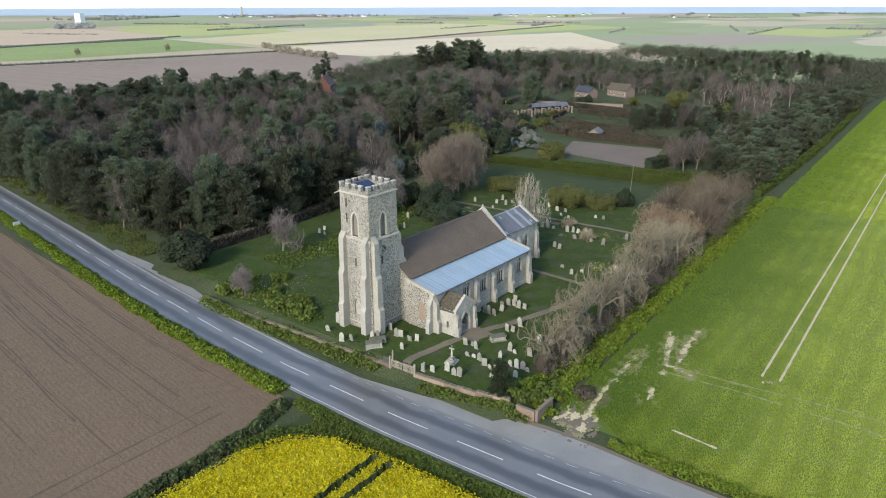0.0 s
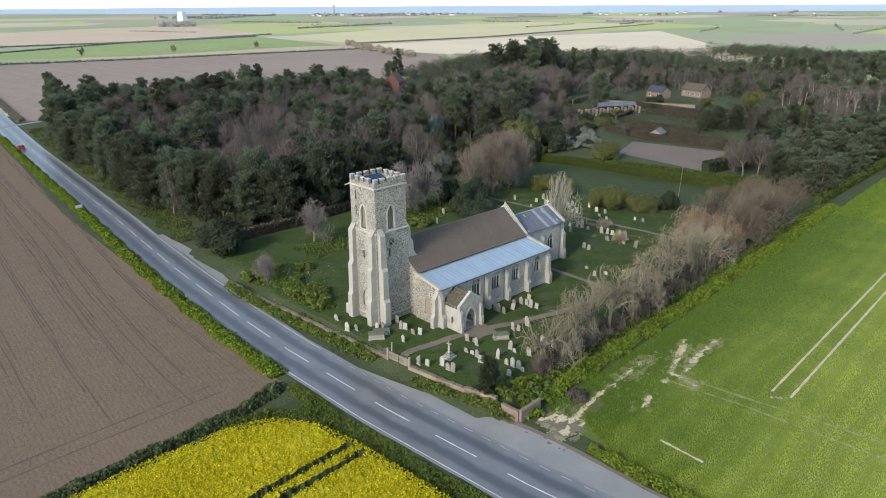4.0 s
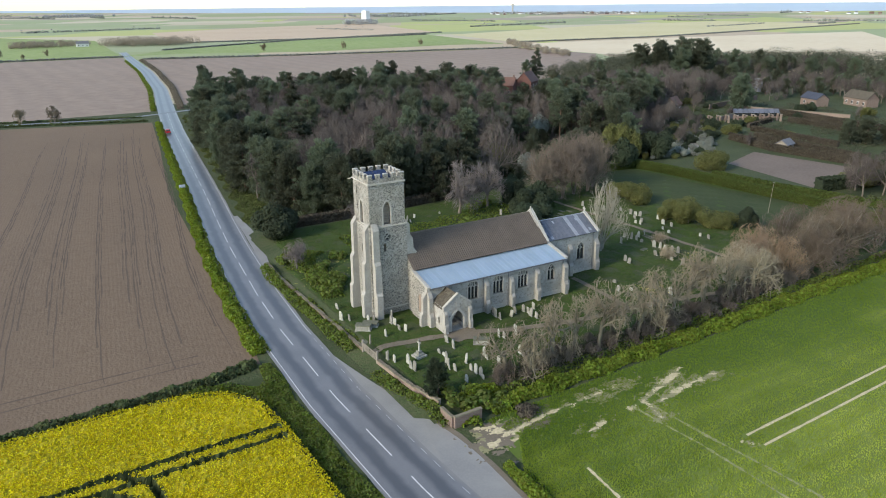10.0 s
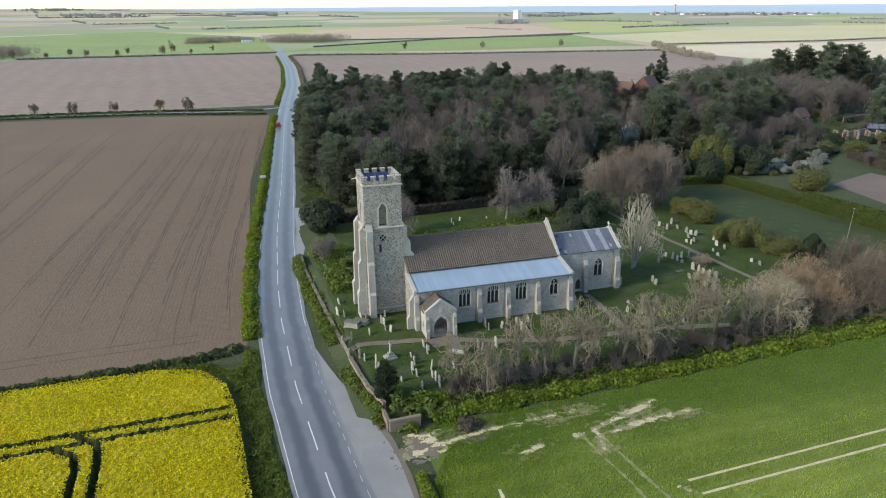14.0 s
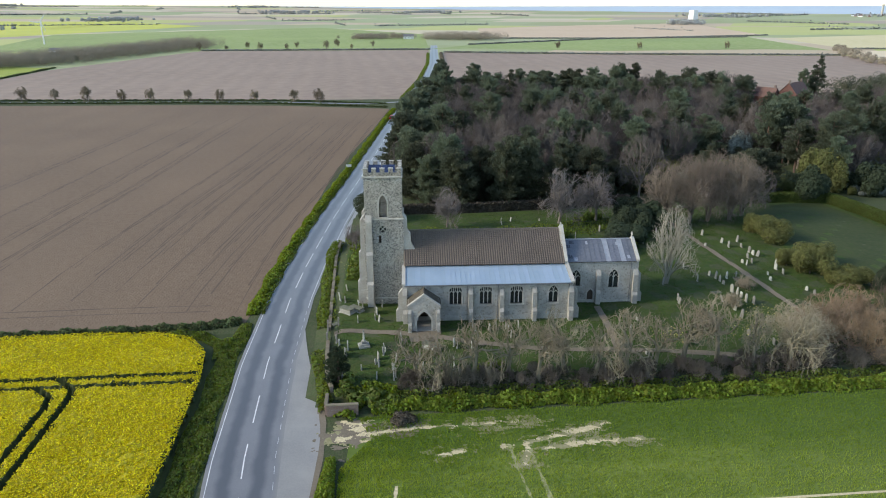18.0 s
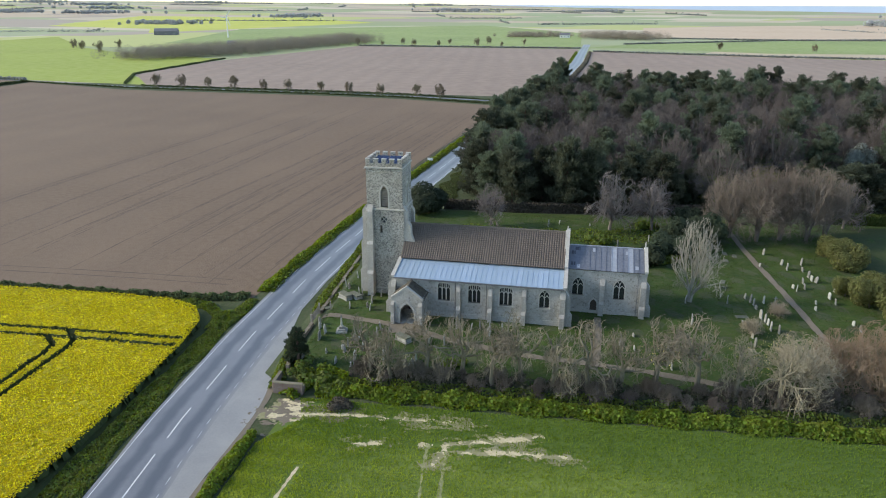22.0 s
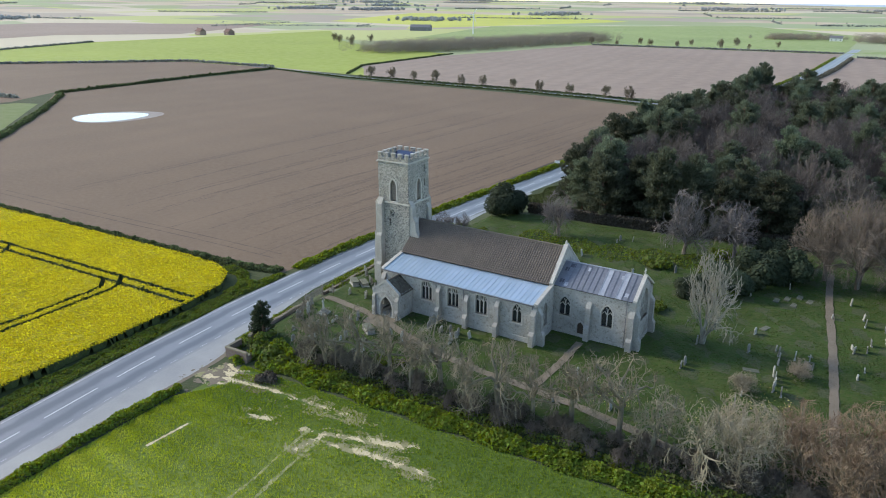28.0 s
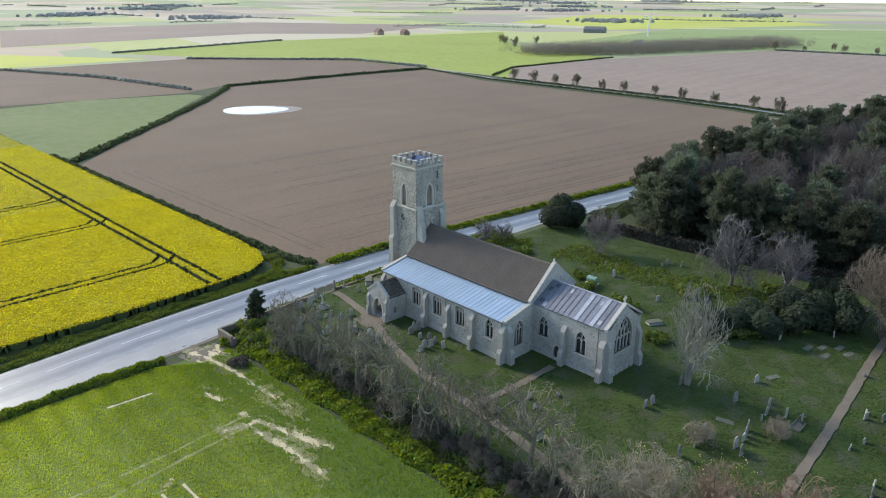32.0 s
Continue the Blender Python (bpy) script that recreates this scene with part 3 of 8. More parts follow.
def ribbon(name, pts, width, material, lift, parent=None, wob=0.0):
    """A strip along a line of ground points."""
    P = np.array(pts, float)
    d = np.gradient(P, axis=0)
    nrm = np.stack([-d[:, 1], d[:, 0]], 1) / np.linalg.norm(d, axis=1)[:, None]
    w = np.broadcast_to(width, len(P)) / 2 + wob * rng.normal(0, 1, len(P))
    A, B = P + nrm * w[:, None], P - nrm * w[:, None]
    v = np.concatenate([A, B])
    z = terrain(v[:, 0], v[:, 1]) + lift
    k = len(P)
    return mesh_ob(name, np.column_stack([v, z]), [(i, k + i, k + i + 1, i + 1) for i in range(k - 1)], material, parent)


def along(pts, step):
    P = np.array(pts, float)
    s = np.concatenate([[0], np.cumsum(np.linalg.norm(np.diff(P, axis=0), axis=1))])
    t = np.arange(0, s[-1], step)
    return np.stack([np.interp(t, s, P[:, i]) for i in range(P.shape[1])], 1)

# ---- foliage ----
def leaf_cloud(C, size, stretch=1.0, out=None, loose=0.5):
    """Small four-cornered leaves or tufts at the points C; out: the way they face, loosely."""
    n = len(C)
    size = np.broadcast_to(size, n)[:, None]
    f = rng.normal(size=(n, 3)) * loose
    f = f + (np.array([0, 0, 0.35]) if out is None else out)
    f /= np.linalg.norm(f, axis=1)[:, None] + 1e-9
    a = np.cross(f, rng.normal(size=(n, 3)))
    a /= np.linalg.norm(a, axis=1)[:, None] + 1e-9
    b = np.cross(f, a)
    a, b = a * size * stretch, b * size
    V = np.stack([C - a - b * 0.6, C + a * 0.2 - b, C + a + b * 0.5, C - a * 0.3 + b], 1).reshape(-1, 3)
    F = np.arange(4 * n).reshape(-1, 4)
    return V, F


def cloud_ob(name, C, size, material, parent=None, stretch=1.0, out=None, loose=0.5):
    V, F = leaf_cloud(np.asarray(C, float), size, stretch, out, loose)
    me = bpy.data.meshes.new(name)
    me.vertices.add(len(V))
    me.vertices.foreach_set("co", V.astype(np.float32).ravel())
    me.loops.add(F.size)
    me.loops.foreach_set("vertex_index", F.astype(np.int32).ravel())
    me.polygons.add(len(F))
    me.polygons.foreach_set("loop_start", np.arange(0, F.size, 4, dtype=np.int32))
    me.polygons.foreach_set("loop_total", np.full(len(F), 4, dtype=np.int32))
    me.materials.append(material)
    me.update(calc_edges=True)
    ob = new(name, me)
    ob.parent = parent
    return ob


def tubes(segs, sides=4):
    """Tapered limbs: rows of start, end, radii."""
    S = np.array([s[0] for s in segs], float)
    E = np.array([s[1] for s in segs], float)
    R0, R1 = np.array([s[2] for s in segs]), np.array([s[3] for s in segs])
    d = E - S
    d /= np.linalg.norm(d, axis=1)[:, None] + 1e-9
    ref = np.where(np.abs(d[:, 2:3]) > 0.9, [[1.0, 0, 0]], [[0, 0, 1.0]])
    a = np.cross(d, ref)
    a /= np.linalg.norm(a, axis=1)[:, None]
    b = np.cross(d, a)
    V, n = [], len(segs)
    for k in range(sides):
        q = 2 * math.pi * k / sides
        o = a * math.cos(q) + b * math.sin(q)
        V += [S + o * R0[:, None], E + o * R1[:, None]]
    V = np.stack(V, 1).reshape(-1, 3)
    F = []
    for k in range(sides):
        j = (k + 1) % sides
        F.append(np.stack([np.arange(n) * 2 * sides + q for q in (2 * k, 2 * j, 2 * j + 1, 2 * k + 1)], 1))
    return V, np.concatenate(F)


def branching(rs, height, radius, stem, stems, counts, gnarl, lift, thick, thin, angle, reach, lean):
    """Limb rows of a leafless tree, level by level: stems, limbs, branches and twigs."""
    a0 = rs.random() * 6.283 + np.arange(stems) * 6.283 / stems
    off = 0.0 if stems == 1 else 0.1
    P = np.column_stack([np.cos(a0) * off, np.sin(a0) * off, np.full(stems, -0.3)])
    D = np.column_stack([np.cos(a0) * lean, np.sin(a0) * lean, np.ones(stems)])
    D /= np.linalg.norm(D, axis=1)[:, None]
    L, R = np.full(stems, stem + 0.3) * (0.85 + 0.3 * rs.random(stems)), np.full(stems, thick * (1 if stems == 1 else 0.65))
    rows = []
    for lev in range(len(counts) + 1):
        n = (3, 5, 4, 3, 2, 2)[lev]
        pts, dirs = [P], [D]
        wob = gnarl * (0.12 if lev == 0 else 0.45)
        for i in range(n):
            D = D + rs.normal(0, wob, D.shape)
            D[:, 2] += lift * 0.2
            D /= np.linalg.norm(D, axis=1)[:, None]
            pts.append(pts[-1] + D * (L / n)[:, None])
            dirs.append(D)
        taper = 0.25 if lev == 0 else 0.6
        for i in range(n):
            rows.append((lev, pts[i], pts[i + 1], np.maximum(thin, R * (1 - taper * i / n)), np.maximum(thin * 0.8, R * (1 - taper * (i + 1) / n))))
        if lev == len(counts):
            break
        k = counts[lev]
        who = np.repeat(np.arange(len(P)), k)
        m = len(who)
        t = (0.62 + 0.38 * rs.random(m)) if lev == 0 else np.tile((np.arange(k) + 0.6) / k, len(P)) * 0.75 + 0.25 * rs.random(m)
        i = np.minimum((t * n).astype(int), n - 1)
        A, Dn = np.stack(pts), np.stack(dirs)
        base = A[i, who] + (A[i + 1, who] - A[i, who]) * (t * n - i)[:, None]
        dd = Dn[i + 1, who]
        o = np.cross(dd, rs.normal(size=(m, 3)))
        o /= np.linalg.norm(o, axis=1)[:, None] + 1e-9
        an = np.radians(angle * (0.6 + 0.7 * rs.random(m)))[:, None]
        nxt = L[who] * (reach * (0.75 + 0.5 * rs.random(m))) * (1 - 0.3 * t)
        if lev == 0:
            nxt = (height - stem) * (0.5 + 0.3 * rs.random(m))
        P, D, L, R = base, dd * np.cos(an) + o * np.sin(an), nxt, np.maximum(thin, R[who] * 0.48)
    return rows


def limb_tree(name, seed, height, radius, bark, twig, tag, stem=2.0, stems=1, counts=(7, 6, 6, 5), gnarl=0.5, lift=0.3, thick=0.22, thin=0.014, angle=45, reach=0.62, lean=0.25):
    """A leafless tree with a true branching order, fitted to its height and spread."""
    rs = np.random.default_rng(seed)
    rows = branching(rs, height, radius, stem, stems, counts, gnarl, lift, thick, thin, angle, reach, lean)
    ends = np.concatenate([r[2] for r in rows])
    top, wide = np.percentile(ends[:, 2], 97), np.percentile(np.hypot(ends[:, 0], ends[:, 1]), 94)
    k = np.array([radius / wide, radius / wide, height / top])
    half = height * 0.56
    mid_z, box_r = height - half, np.array([radius, radius, half])

    def fit(Q):
        """Draws the far ends of the twigs in to a rounded outline."""
        q = (Q * k - [0, 0, mid_z]) / box_r
        r = np.linalg.norm(q, axis=1)[:, None] + 1e-9
        return q / r * np.where(r > 0.75, 0.75 + 0.42 * np.tanh((r - 0.75) / 0.42), r) * box_r + [0, 0, mid_z]

    e = empty(name)
    for part_name, pick, sides, m in (("trunk", lambda v: v < 2, 6, bark), ("crown", lambda v: v >= 2, 3, twig)):
        segs = [(a, b, c, d) for lev, A, B, Ra, Rb in rows if pick(lev) for a, b, c, d in zip(fit(A) if lev > 1 else A * k, fit(B) if lev > 0 else B * k, Ra, Rb)]
        V, F = tubes(segs, sides)
        mesh_ob(part_name, V, F, m, e)
    tagged(e, *tag)
    return e


def sprays(name, C, D, length, width, material, parent=None):
    """Narrow tufts of needles at the points C, each along its own direction D."""
    n = len(C)
    D = D / (np.linalg.norm(D, axis=1)[:, None] + 1e-9)
    o = np.cross(D, rng.normal(size=(n, 3)))
    o /= np.linalg.norm(o, axis=1)[:, None] + 1e-9
    ln, wd = (length * (0.7 + 0.6 * rng.random(n)))[:, None], (width * (0.7 + 0.6 * rng.random(n)))[:, None]
    V = np.stack([C - D * ln * 0.5, C + o * wd * 0.5, C + D * ln * 0.5, C - o * wd * 0.5], 1).reshape(-1, 3)
    me = bpy.data.meshes.new(name)
    me.vertices.add(len(V))
    me.vertices.foreach_set("co", V.astype(np.float32).ravel())
    me.loops.add(len(V))
    me.loops.foreach_set("vertex_index", np.arange(len(V), dtype=np.int32))
    me.polygons.add(n)
    me.polygons.foreach_set("loop_start", np.arange(0, len(V), 4, dtype=np.int32))
    me.polygons.foreach_set("loop_total", np.full(n, 4, dtype=np.int32))
    me.materials.append(material)
    me.update(calc_edges=True)
    ob = new(name, me)
    ob.parent = parent
    return ob


def pine_tree(name, seed, height, radius, mats, tag, branches=46, per=52, base=0.35, shape="dome", length=0.62, width=0.2, clump=0.17):
    """A conifer: whorls of boughs on a straight stem, each bough ending in tufted clumps of needles."""
    rs = np.random.default_rng(seed)
    e = empty(name)
    segs = [((0, 0, -0.3), (0.15, 0, height * 0.5), 0.26, 0.17), ((0.15, 0, height * 0.5), (0, 0.12, height * 0.95), 0.17, 0.04)]
    C, D = [], []
    for i in range(branches):
        q = (i + rs.random()) / branches
        if shape == "cone":
            wid = (1 - q) ** 0.8 + 0.06
        elif shape == "dome":
            wid = math.sqrt(max(0.05, 1 - (1.5 * q - 0.5) ** 2)) * (0.8 + 0.2 * math.sin(q * 13 + seed))
        else:
            wid = math.sqrt(max(0.03, 1 - (1.15 * q - 0.15) ** 2))
        z0 = height * (base + (0.97 - base) * q)
        a, ln = rs.random() * 6.283, radius * wid * (0.6 + 0.5 * rs.random())
        out = np.array([math.cos(a), math.sin(a), 0.0])
        z1 = z0 + ln * (0.22 + 0.2 * rs.normal() if shape != "cone" else -0.15)
        tip = out * ln + [0, 0, z1]
        if i % 3 == 0:
            segs.append(((0, 0, z0 - 0.3), tuple(tip), 0.07, 0.02))
        for t in (1.0, 0.72, 0.45):
            if t < 1 and ln < radius * 0.35:
                continue
            c = out * ln * t + [0, 0, z0 + (z1 - z0) * t] + rs.normal(0, radius * 0.06, 3)
            s = radius * clump * (0.7 + 0.7 * rs.random())
            v = rs.normal(size=(per, 3))
            v /= np.linalg.norm(v, axis=1)[:, None]
            C.append(c + v * (0.35 + 0.65 * rs.random((per, 1)) ** 0.5) * s * [1.1, 1.1, 0.75])
            D.append(v * 0.6 + out * 0.35 + np.array([0, 0, 0.75]) + rs.normal(0, 0.25, (per, 3)))
    V, F = tubes(segs, 5)
    mesh_ob("trunk", V, F, mats[0], e)
    sprays("crown", np.concatenate(C), np.concatenate(D), length, width, mats[1], e)
    tagged(e, *tag)
    return e


def bush(name, seed, radius, height, material, tag, count=900, size=0.2):
    rs = np.random.default_rng(seed)
    e = empty(name)
    lob = rs.normal(0, 0.45, (9, 3)) * [radius, radius, height * 0.22] + [0, 0, height * 0.48]
    w = rs.integers(0, 9, count)
    pts = rs.normal(0, 1, (count, 3))
    pts /= np.linalg.norm(pts, axis=1)[:, None]
    C = lob[w] + pts * (0.35 + 0.65 * rs.random((count, 1)) ** 0.3) * [radius * 0.55, radius * 0.55, height * 0.34]
    C[:, 2] = np.abs(C[:, 2])
    V, F = tubes([((0, 0, -0.2), (0.05, 0, height * 0.4), 0.09, 0.05), ((0, 0, 0.1), (0.3 * radius, 0.1, height * 0.5), 0.05, 0.03), ((0, 0, 0.1), (-0.3 * radius, -0.1, height * 0.5), 0.05, 0.03)], 5)
    mesh_ob("trunk", V, F, M["bark"], e)
    cloud_ob("crown", C, size * (0.6 + 0.8 * rs.random(count)), material, e, 1.2, pts + [0, 0, 0.3], 0.4)
    tagged(e, *tag)
    return e


def strip_plants(name, pts, width, height, material, tag, density=14, size=0.2, lump=0.6, jitter=0.0):
    """A hedge or a band of weeds along a line: leaves heaped in uneven humps."""
    P = along(pts, 0.5)
    n = int(len(P) * 0.5 * density * width)
    i = rng.integers(0, len(P) - 1, n)
    q = P[i] + (P[i + 1] - P[i]) * rng.random((n, 1))
    d = P[i + 1] - P[i]
    nrm = np.stack([-d[:, 1], d[:, 0]], 1) / (np.linalg.norm(d, axis=1)[:, None] + 1e-9)
    off = (rng.random(n) * 2 - 1)
    hump = 1 - lump * 0.5 + lump * 0.5 * np.sin(q[:, 0] * 1.7 + 1.3 * np.sin(q[:, 1] * 1.1)) * np.cos(q[:, 1] * 1.3 + q[:, 0] * 0.6) + rng.normal(0, 0.08, n)
    wv = 1 + 0.25 * np.sin(q[:, 0] * 0.8 + q[:, 1] * 0.5 + 1) + jitter * rng.normal(0, 1, n)
    xy = q + nrm * (off * wv * width / 2)[:, None]
    top = height * np.clip(hump, 0.15, 1.4) * (1 - np.abs(off) ** 3 * 0.75)
    z = terrain(xy[:, 0], xy[:, 1]) + top * rng.random(n) ** 0.35
    ob = cloud_ob(name, np.column_stack([xy, z]), size * (0.6 + 0.8 * rng.random(n)), material)
    return tagged(ob, *tag, kind="stuff")


def boxhedge(name, pts, width, height, material, tag, density=70, size=0.1):
    """A clipped hedge: square shouldered, leafy all over."""
    P = along(pts, 0.4)
    n = int(len(P) * 0.4 * density * (width + 2 * height))
    i = rng.integers(0, len(P) - 1, n)
    d = P[np.minimum(i + 1, len(P) - 1)] - P[i]
    nrm = np.stack([-d[:, 1], d[:, 0]], 1) / (np.linalg.norm(d, axis=1)[:, None] + 1e-9)
    s = rng.random(n) * (width + 2 * height)
    off = np.where(s < height, -width / 2, np.where(s > width + height, width / 2, s - height - width / 2))
    h = np.where(s < height, s, np.where(s > width + height, s - width - height, height))
    xy = P[i] + d * rng.random((n, 1)) + nrm * (off + rng.normal(0, 0.05, n))[:, None]
    z = terrain(xy[:, 0], xy[:, 1]) + h + rng.normal(0, 0.06, n)
    ob = cloud_ob(name, np.column_stack([xy, z]), size * (0.6 + 0.8 * rng.random(n)), material)
    # a solid core, so that no light passes through
    Q = along(pts, 2.0)
    bm = bmesh.new()
    e = empty(name)
    ob.name = "foliage"
    ob.parent = e
    dq = np.gradient(Q, axis=0)
    nq = np.stack([-dq[:, 1], dq[:, 0]], 1) / np.linalg.norm(dq, axis=1)[:, None]
    rows = []
    for p, m in zip(Q, nq):
        zz = float(terrain(*p))
        w = width / 2 - 0.12
        rows.append([bm.verts.new((p[0] + m[0] * k * w, p[1] + m[1] * k * w, zz + q)) for k, q in ((-1, -0.2), (-1, height - 0.1), (1, height - 0.1), (1, -0.2))])
    for a, b in zip(rows, rows[1:]):
        for k in range(3):
            bm.faces.new((a[k], a[k + 1], b[k + 1], b[k]))
    bm.faces.new(rows[0]), bm.faces.new(rows[-1][::-1])
    part("core", bm, material, e)
    return tagged(e, *tag, kind="structure")

# ---- ground ----
def spaced(lo, hi, step_fn):
    out = [lo]
    while out[-1] < hi:
        out.append(out[-1] + step_fn(out[-1]))
    return np.array(out)


gx = spaced(-4880, 4880, lambda x: 1.6 if 48 <= x < 190 else min(260, 6 + 0.25 * (min(abs(x - 48), abs(x - 190)))))
gy = spaced(-4880, 4880, lambda y: 1.6 if 26 <= y < 124 else min(260, 6 + 0.25 * (min(abs(y - 26), abs(y - 124)))))
X, Y = np.meshgrid(gx, gy)
Z = terrain(X, Y)
nx, ny = len(gx), len(gy)
idx = np.arange(nx * ny).reshape(ny, nx)
F = np.stack([idx[:-1, :-1], idx[:-1, 1:], idx[1:, 1:], idx[1:, :-1]], -1).reshape(-1, 4)
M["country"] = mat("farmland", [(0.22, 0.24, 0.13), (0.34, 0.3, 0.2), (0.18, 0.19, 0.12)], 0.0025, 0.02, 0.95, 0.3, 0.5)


def patchwork(m):
    """Distant fields of several crops with straight sides."""
    n, l, b = nodes_of(m)
    g = n.new("ShaderNodeNewGeometry")
    mp = n.new("ShaderNodeMapping")
    mp.inputs["Rotation"].default_value, mp.inputs["Scale"].default_value = (0, 0, 0.35), (0.0032, 0.0048, 0)
    l.new(g.outputs["Position"], mp.inputs["Vector"])
    v = n.new("ShaderNodeTexVoronoi")
    v.distance, v.inputs["Scale"].default_value, v.inputs["Randomness"].default_value = "CHEBYCHEV", 1.0, 0.75
    l.new(mp.outputs[0], v.inputs["Vector"])
    s = n.new("ShaderNodeSeparateColor")
    l.new(v.outputs["Color"], s.inputs[0])
    r = n.new("ShaderNodeValToRGB")
    r.color_ramp.interpolation = "CONSTANT"
    els = r.color_ramp.elements
    # crop colours raised for distance: haze painted in
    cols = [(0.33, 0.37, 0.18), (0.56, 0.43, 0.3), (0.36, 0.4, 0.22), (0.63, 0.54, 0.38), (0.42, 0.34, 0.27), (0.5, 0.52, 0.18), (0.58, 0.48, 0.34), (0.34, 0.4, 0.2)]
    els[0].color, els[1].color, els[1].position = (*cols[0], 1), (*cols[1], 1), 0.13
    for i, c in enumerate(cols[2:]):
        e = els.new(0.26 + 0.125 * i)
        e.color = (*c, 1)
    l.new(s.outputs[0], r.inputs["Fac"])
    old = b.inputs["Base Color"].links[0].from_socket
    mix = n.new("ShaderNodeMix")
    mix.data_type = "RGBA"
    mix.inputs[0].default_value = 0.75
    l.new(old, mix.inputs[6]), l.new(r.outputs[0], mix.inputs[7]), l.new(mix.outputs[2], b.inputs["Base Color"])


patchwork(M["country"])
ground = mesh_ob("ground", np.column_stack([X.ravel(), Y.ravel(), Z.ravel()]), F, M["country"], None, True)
cx, cy = X.ravel()[F].mean(1), Y.ravel()[F].mean(1)
ground.data.materials.append(M["grass"])
ground.data.polygons.foreach_set("material_index", ((cx > -235) & (cx < 430) & (cy > -140) & (cy < 345)).astype(np.int32))
tagged(ground, "flat open farmland reaching the horizon", "ground", kind="structure")


def field(poly, key, lift, label, step=None, cat="field"):
    return tagged(sheet("field", poly, M[key], lift, step), label, cat, kind="structure")


# rough grass under hedges, verges, wood and gardens
field([(44, 56), (60, -60), (66, -60), (64, 30), (400, 36), (420, 120), (380, 340), (240, 320), (110, 330), (86, 300), (70, 275), (50, 120), (46, 70)], "grass", 0.02, "rough grass of the verges and gardens", 3.0, "grass")
field([(-80, 53), (46, 53), (47, -60), (58, -60), (52, 20), (51, 60), (62, 150), (80, 300), (70, 278), (46, 62), (44, 58), (-80, 60)], "grass", 0.012, "rough grass along the road", 4.0, "grass")
field([(60.2, 34.8), (150, 34.8), (176, 36), (174, 112), (100, 110), (66, 108), (60.2, 92)], "yard", 0.035, "mossy uneven churchyard grass", 1.6, "grass")
field([(63, 31.2), (400, 33), (420, -220), (-40, -220), (62, -60), (61.5, 10)], "wheat", 0.045, "young bright green wheat with fine drill rows", None)
west_edge = [(46.4, 57.6), (47.8, 72.6), (50.2, 106), (54.2, 157), (63, 214), (71, 274)]
field(west_edge + [(21, 289), (-20, 295), (-130, 302), (-200, 325), (-203, 274), (-205, 177.5), (-160, 142.2), (-120, 104.4), (-64, 56.4)], "plough", 0.04, "ploughed and drilled brown field with wheel ruts")
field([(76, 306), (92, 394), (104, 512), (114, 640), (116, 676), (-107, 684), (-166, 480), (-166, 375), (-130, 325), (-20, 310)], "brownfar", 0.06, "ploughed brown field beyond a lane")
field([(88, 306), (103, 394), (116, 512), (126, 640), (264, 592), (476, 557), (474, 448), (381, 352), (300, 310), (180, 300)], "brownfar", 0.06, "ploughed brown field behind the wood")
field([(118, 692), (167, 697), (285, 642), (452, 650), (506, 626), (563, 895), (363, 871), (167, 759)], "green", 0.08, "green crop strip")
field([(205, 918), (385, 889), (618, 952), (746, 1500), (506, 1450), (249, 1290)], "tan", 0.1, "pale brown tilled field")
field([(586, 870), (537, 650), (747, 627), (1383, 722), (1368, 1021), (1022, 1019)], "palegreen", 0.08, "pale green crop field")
field([(477, 444), (554, 400), (723, 291), (1072, 542), (747, 600), (537, 615), (480, 555)], "pale", 0.08, "pale stubble field, lightened for haze")
field([(-495, 233), (-567, 451), (-536, 806), (-366, 613), (-258, 530), (-169, 506), (-169, 374), (-118, 322), (-212, 336)], "springcrop", 0.045, "bright green crop field")
field([(-392, 121), (-394, 251), (-296, 336), (-212, 332), (-210, 179), (-196, 152), (-203, 106), (-210, 73)], "plough", 0.075, "greyish brown ploughed field")
field([(-200, 70), (-203, 106), (-190, 151), (-180, 154), (-120, 102), (-72, 61), (-84, 53), (-160, 56)], "pasture", 0.07, "green grass field corner")
field([(-560, 150), (-415, 229), (-405, 120), (-560, 90)], "lime", 0.07, "yellowish flowering crop")
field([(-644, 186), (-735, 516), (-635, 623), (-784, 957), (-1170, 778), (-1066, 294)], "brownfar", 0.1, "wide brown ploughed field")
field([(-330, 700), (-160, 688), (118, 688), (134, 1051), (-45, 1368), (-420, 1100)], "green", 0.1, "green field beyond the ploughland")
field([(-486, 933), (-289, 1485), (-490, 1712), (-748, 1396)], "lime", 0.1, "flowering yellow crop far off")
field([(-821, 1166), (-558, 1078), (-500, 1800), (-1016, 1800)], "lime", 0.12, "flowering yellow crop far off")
field([(190, 70), (196, 100), (216, 106), (220, 76)], "soil", 0.05, "raked bare kitchen garden plot", None, "plot")
field([(143, 64), (146, 108), (168, 111), (169, 84), (176, 50), (150, 44)], "lawn", 0.06, "shaded lawn inside clipped hedges", 3.0, "lawn")
field([(250, 98), (254, 128), (270, 134), (266, 102)], "lawn", 0.05, "small garden lawn", None, "lawn")
field([(188, 122), (212, 146), (246, 164), (250, 150), (205, 118)], "apron", 0.05, "gravel garden with shrubs", None, "gravel")
# sea beyond the coast
sea_poly = [(-600, 4700), (0, 3900), (560, 3380), (1124, 2790), (1577, 2260), (1950, 1830), (2273, 1420), (2700, 880), (3033, 319), (3200, -300), (3300, -1500), (4870, -1500), (4870, 4870), (-600, 4870)]
tagged(sheet("sea", sea_poly, M["sea"], 0.6, 240), "blue-grey sea along the horizon", "sea", kind="structure")

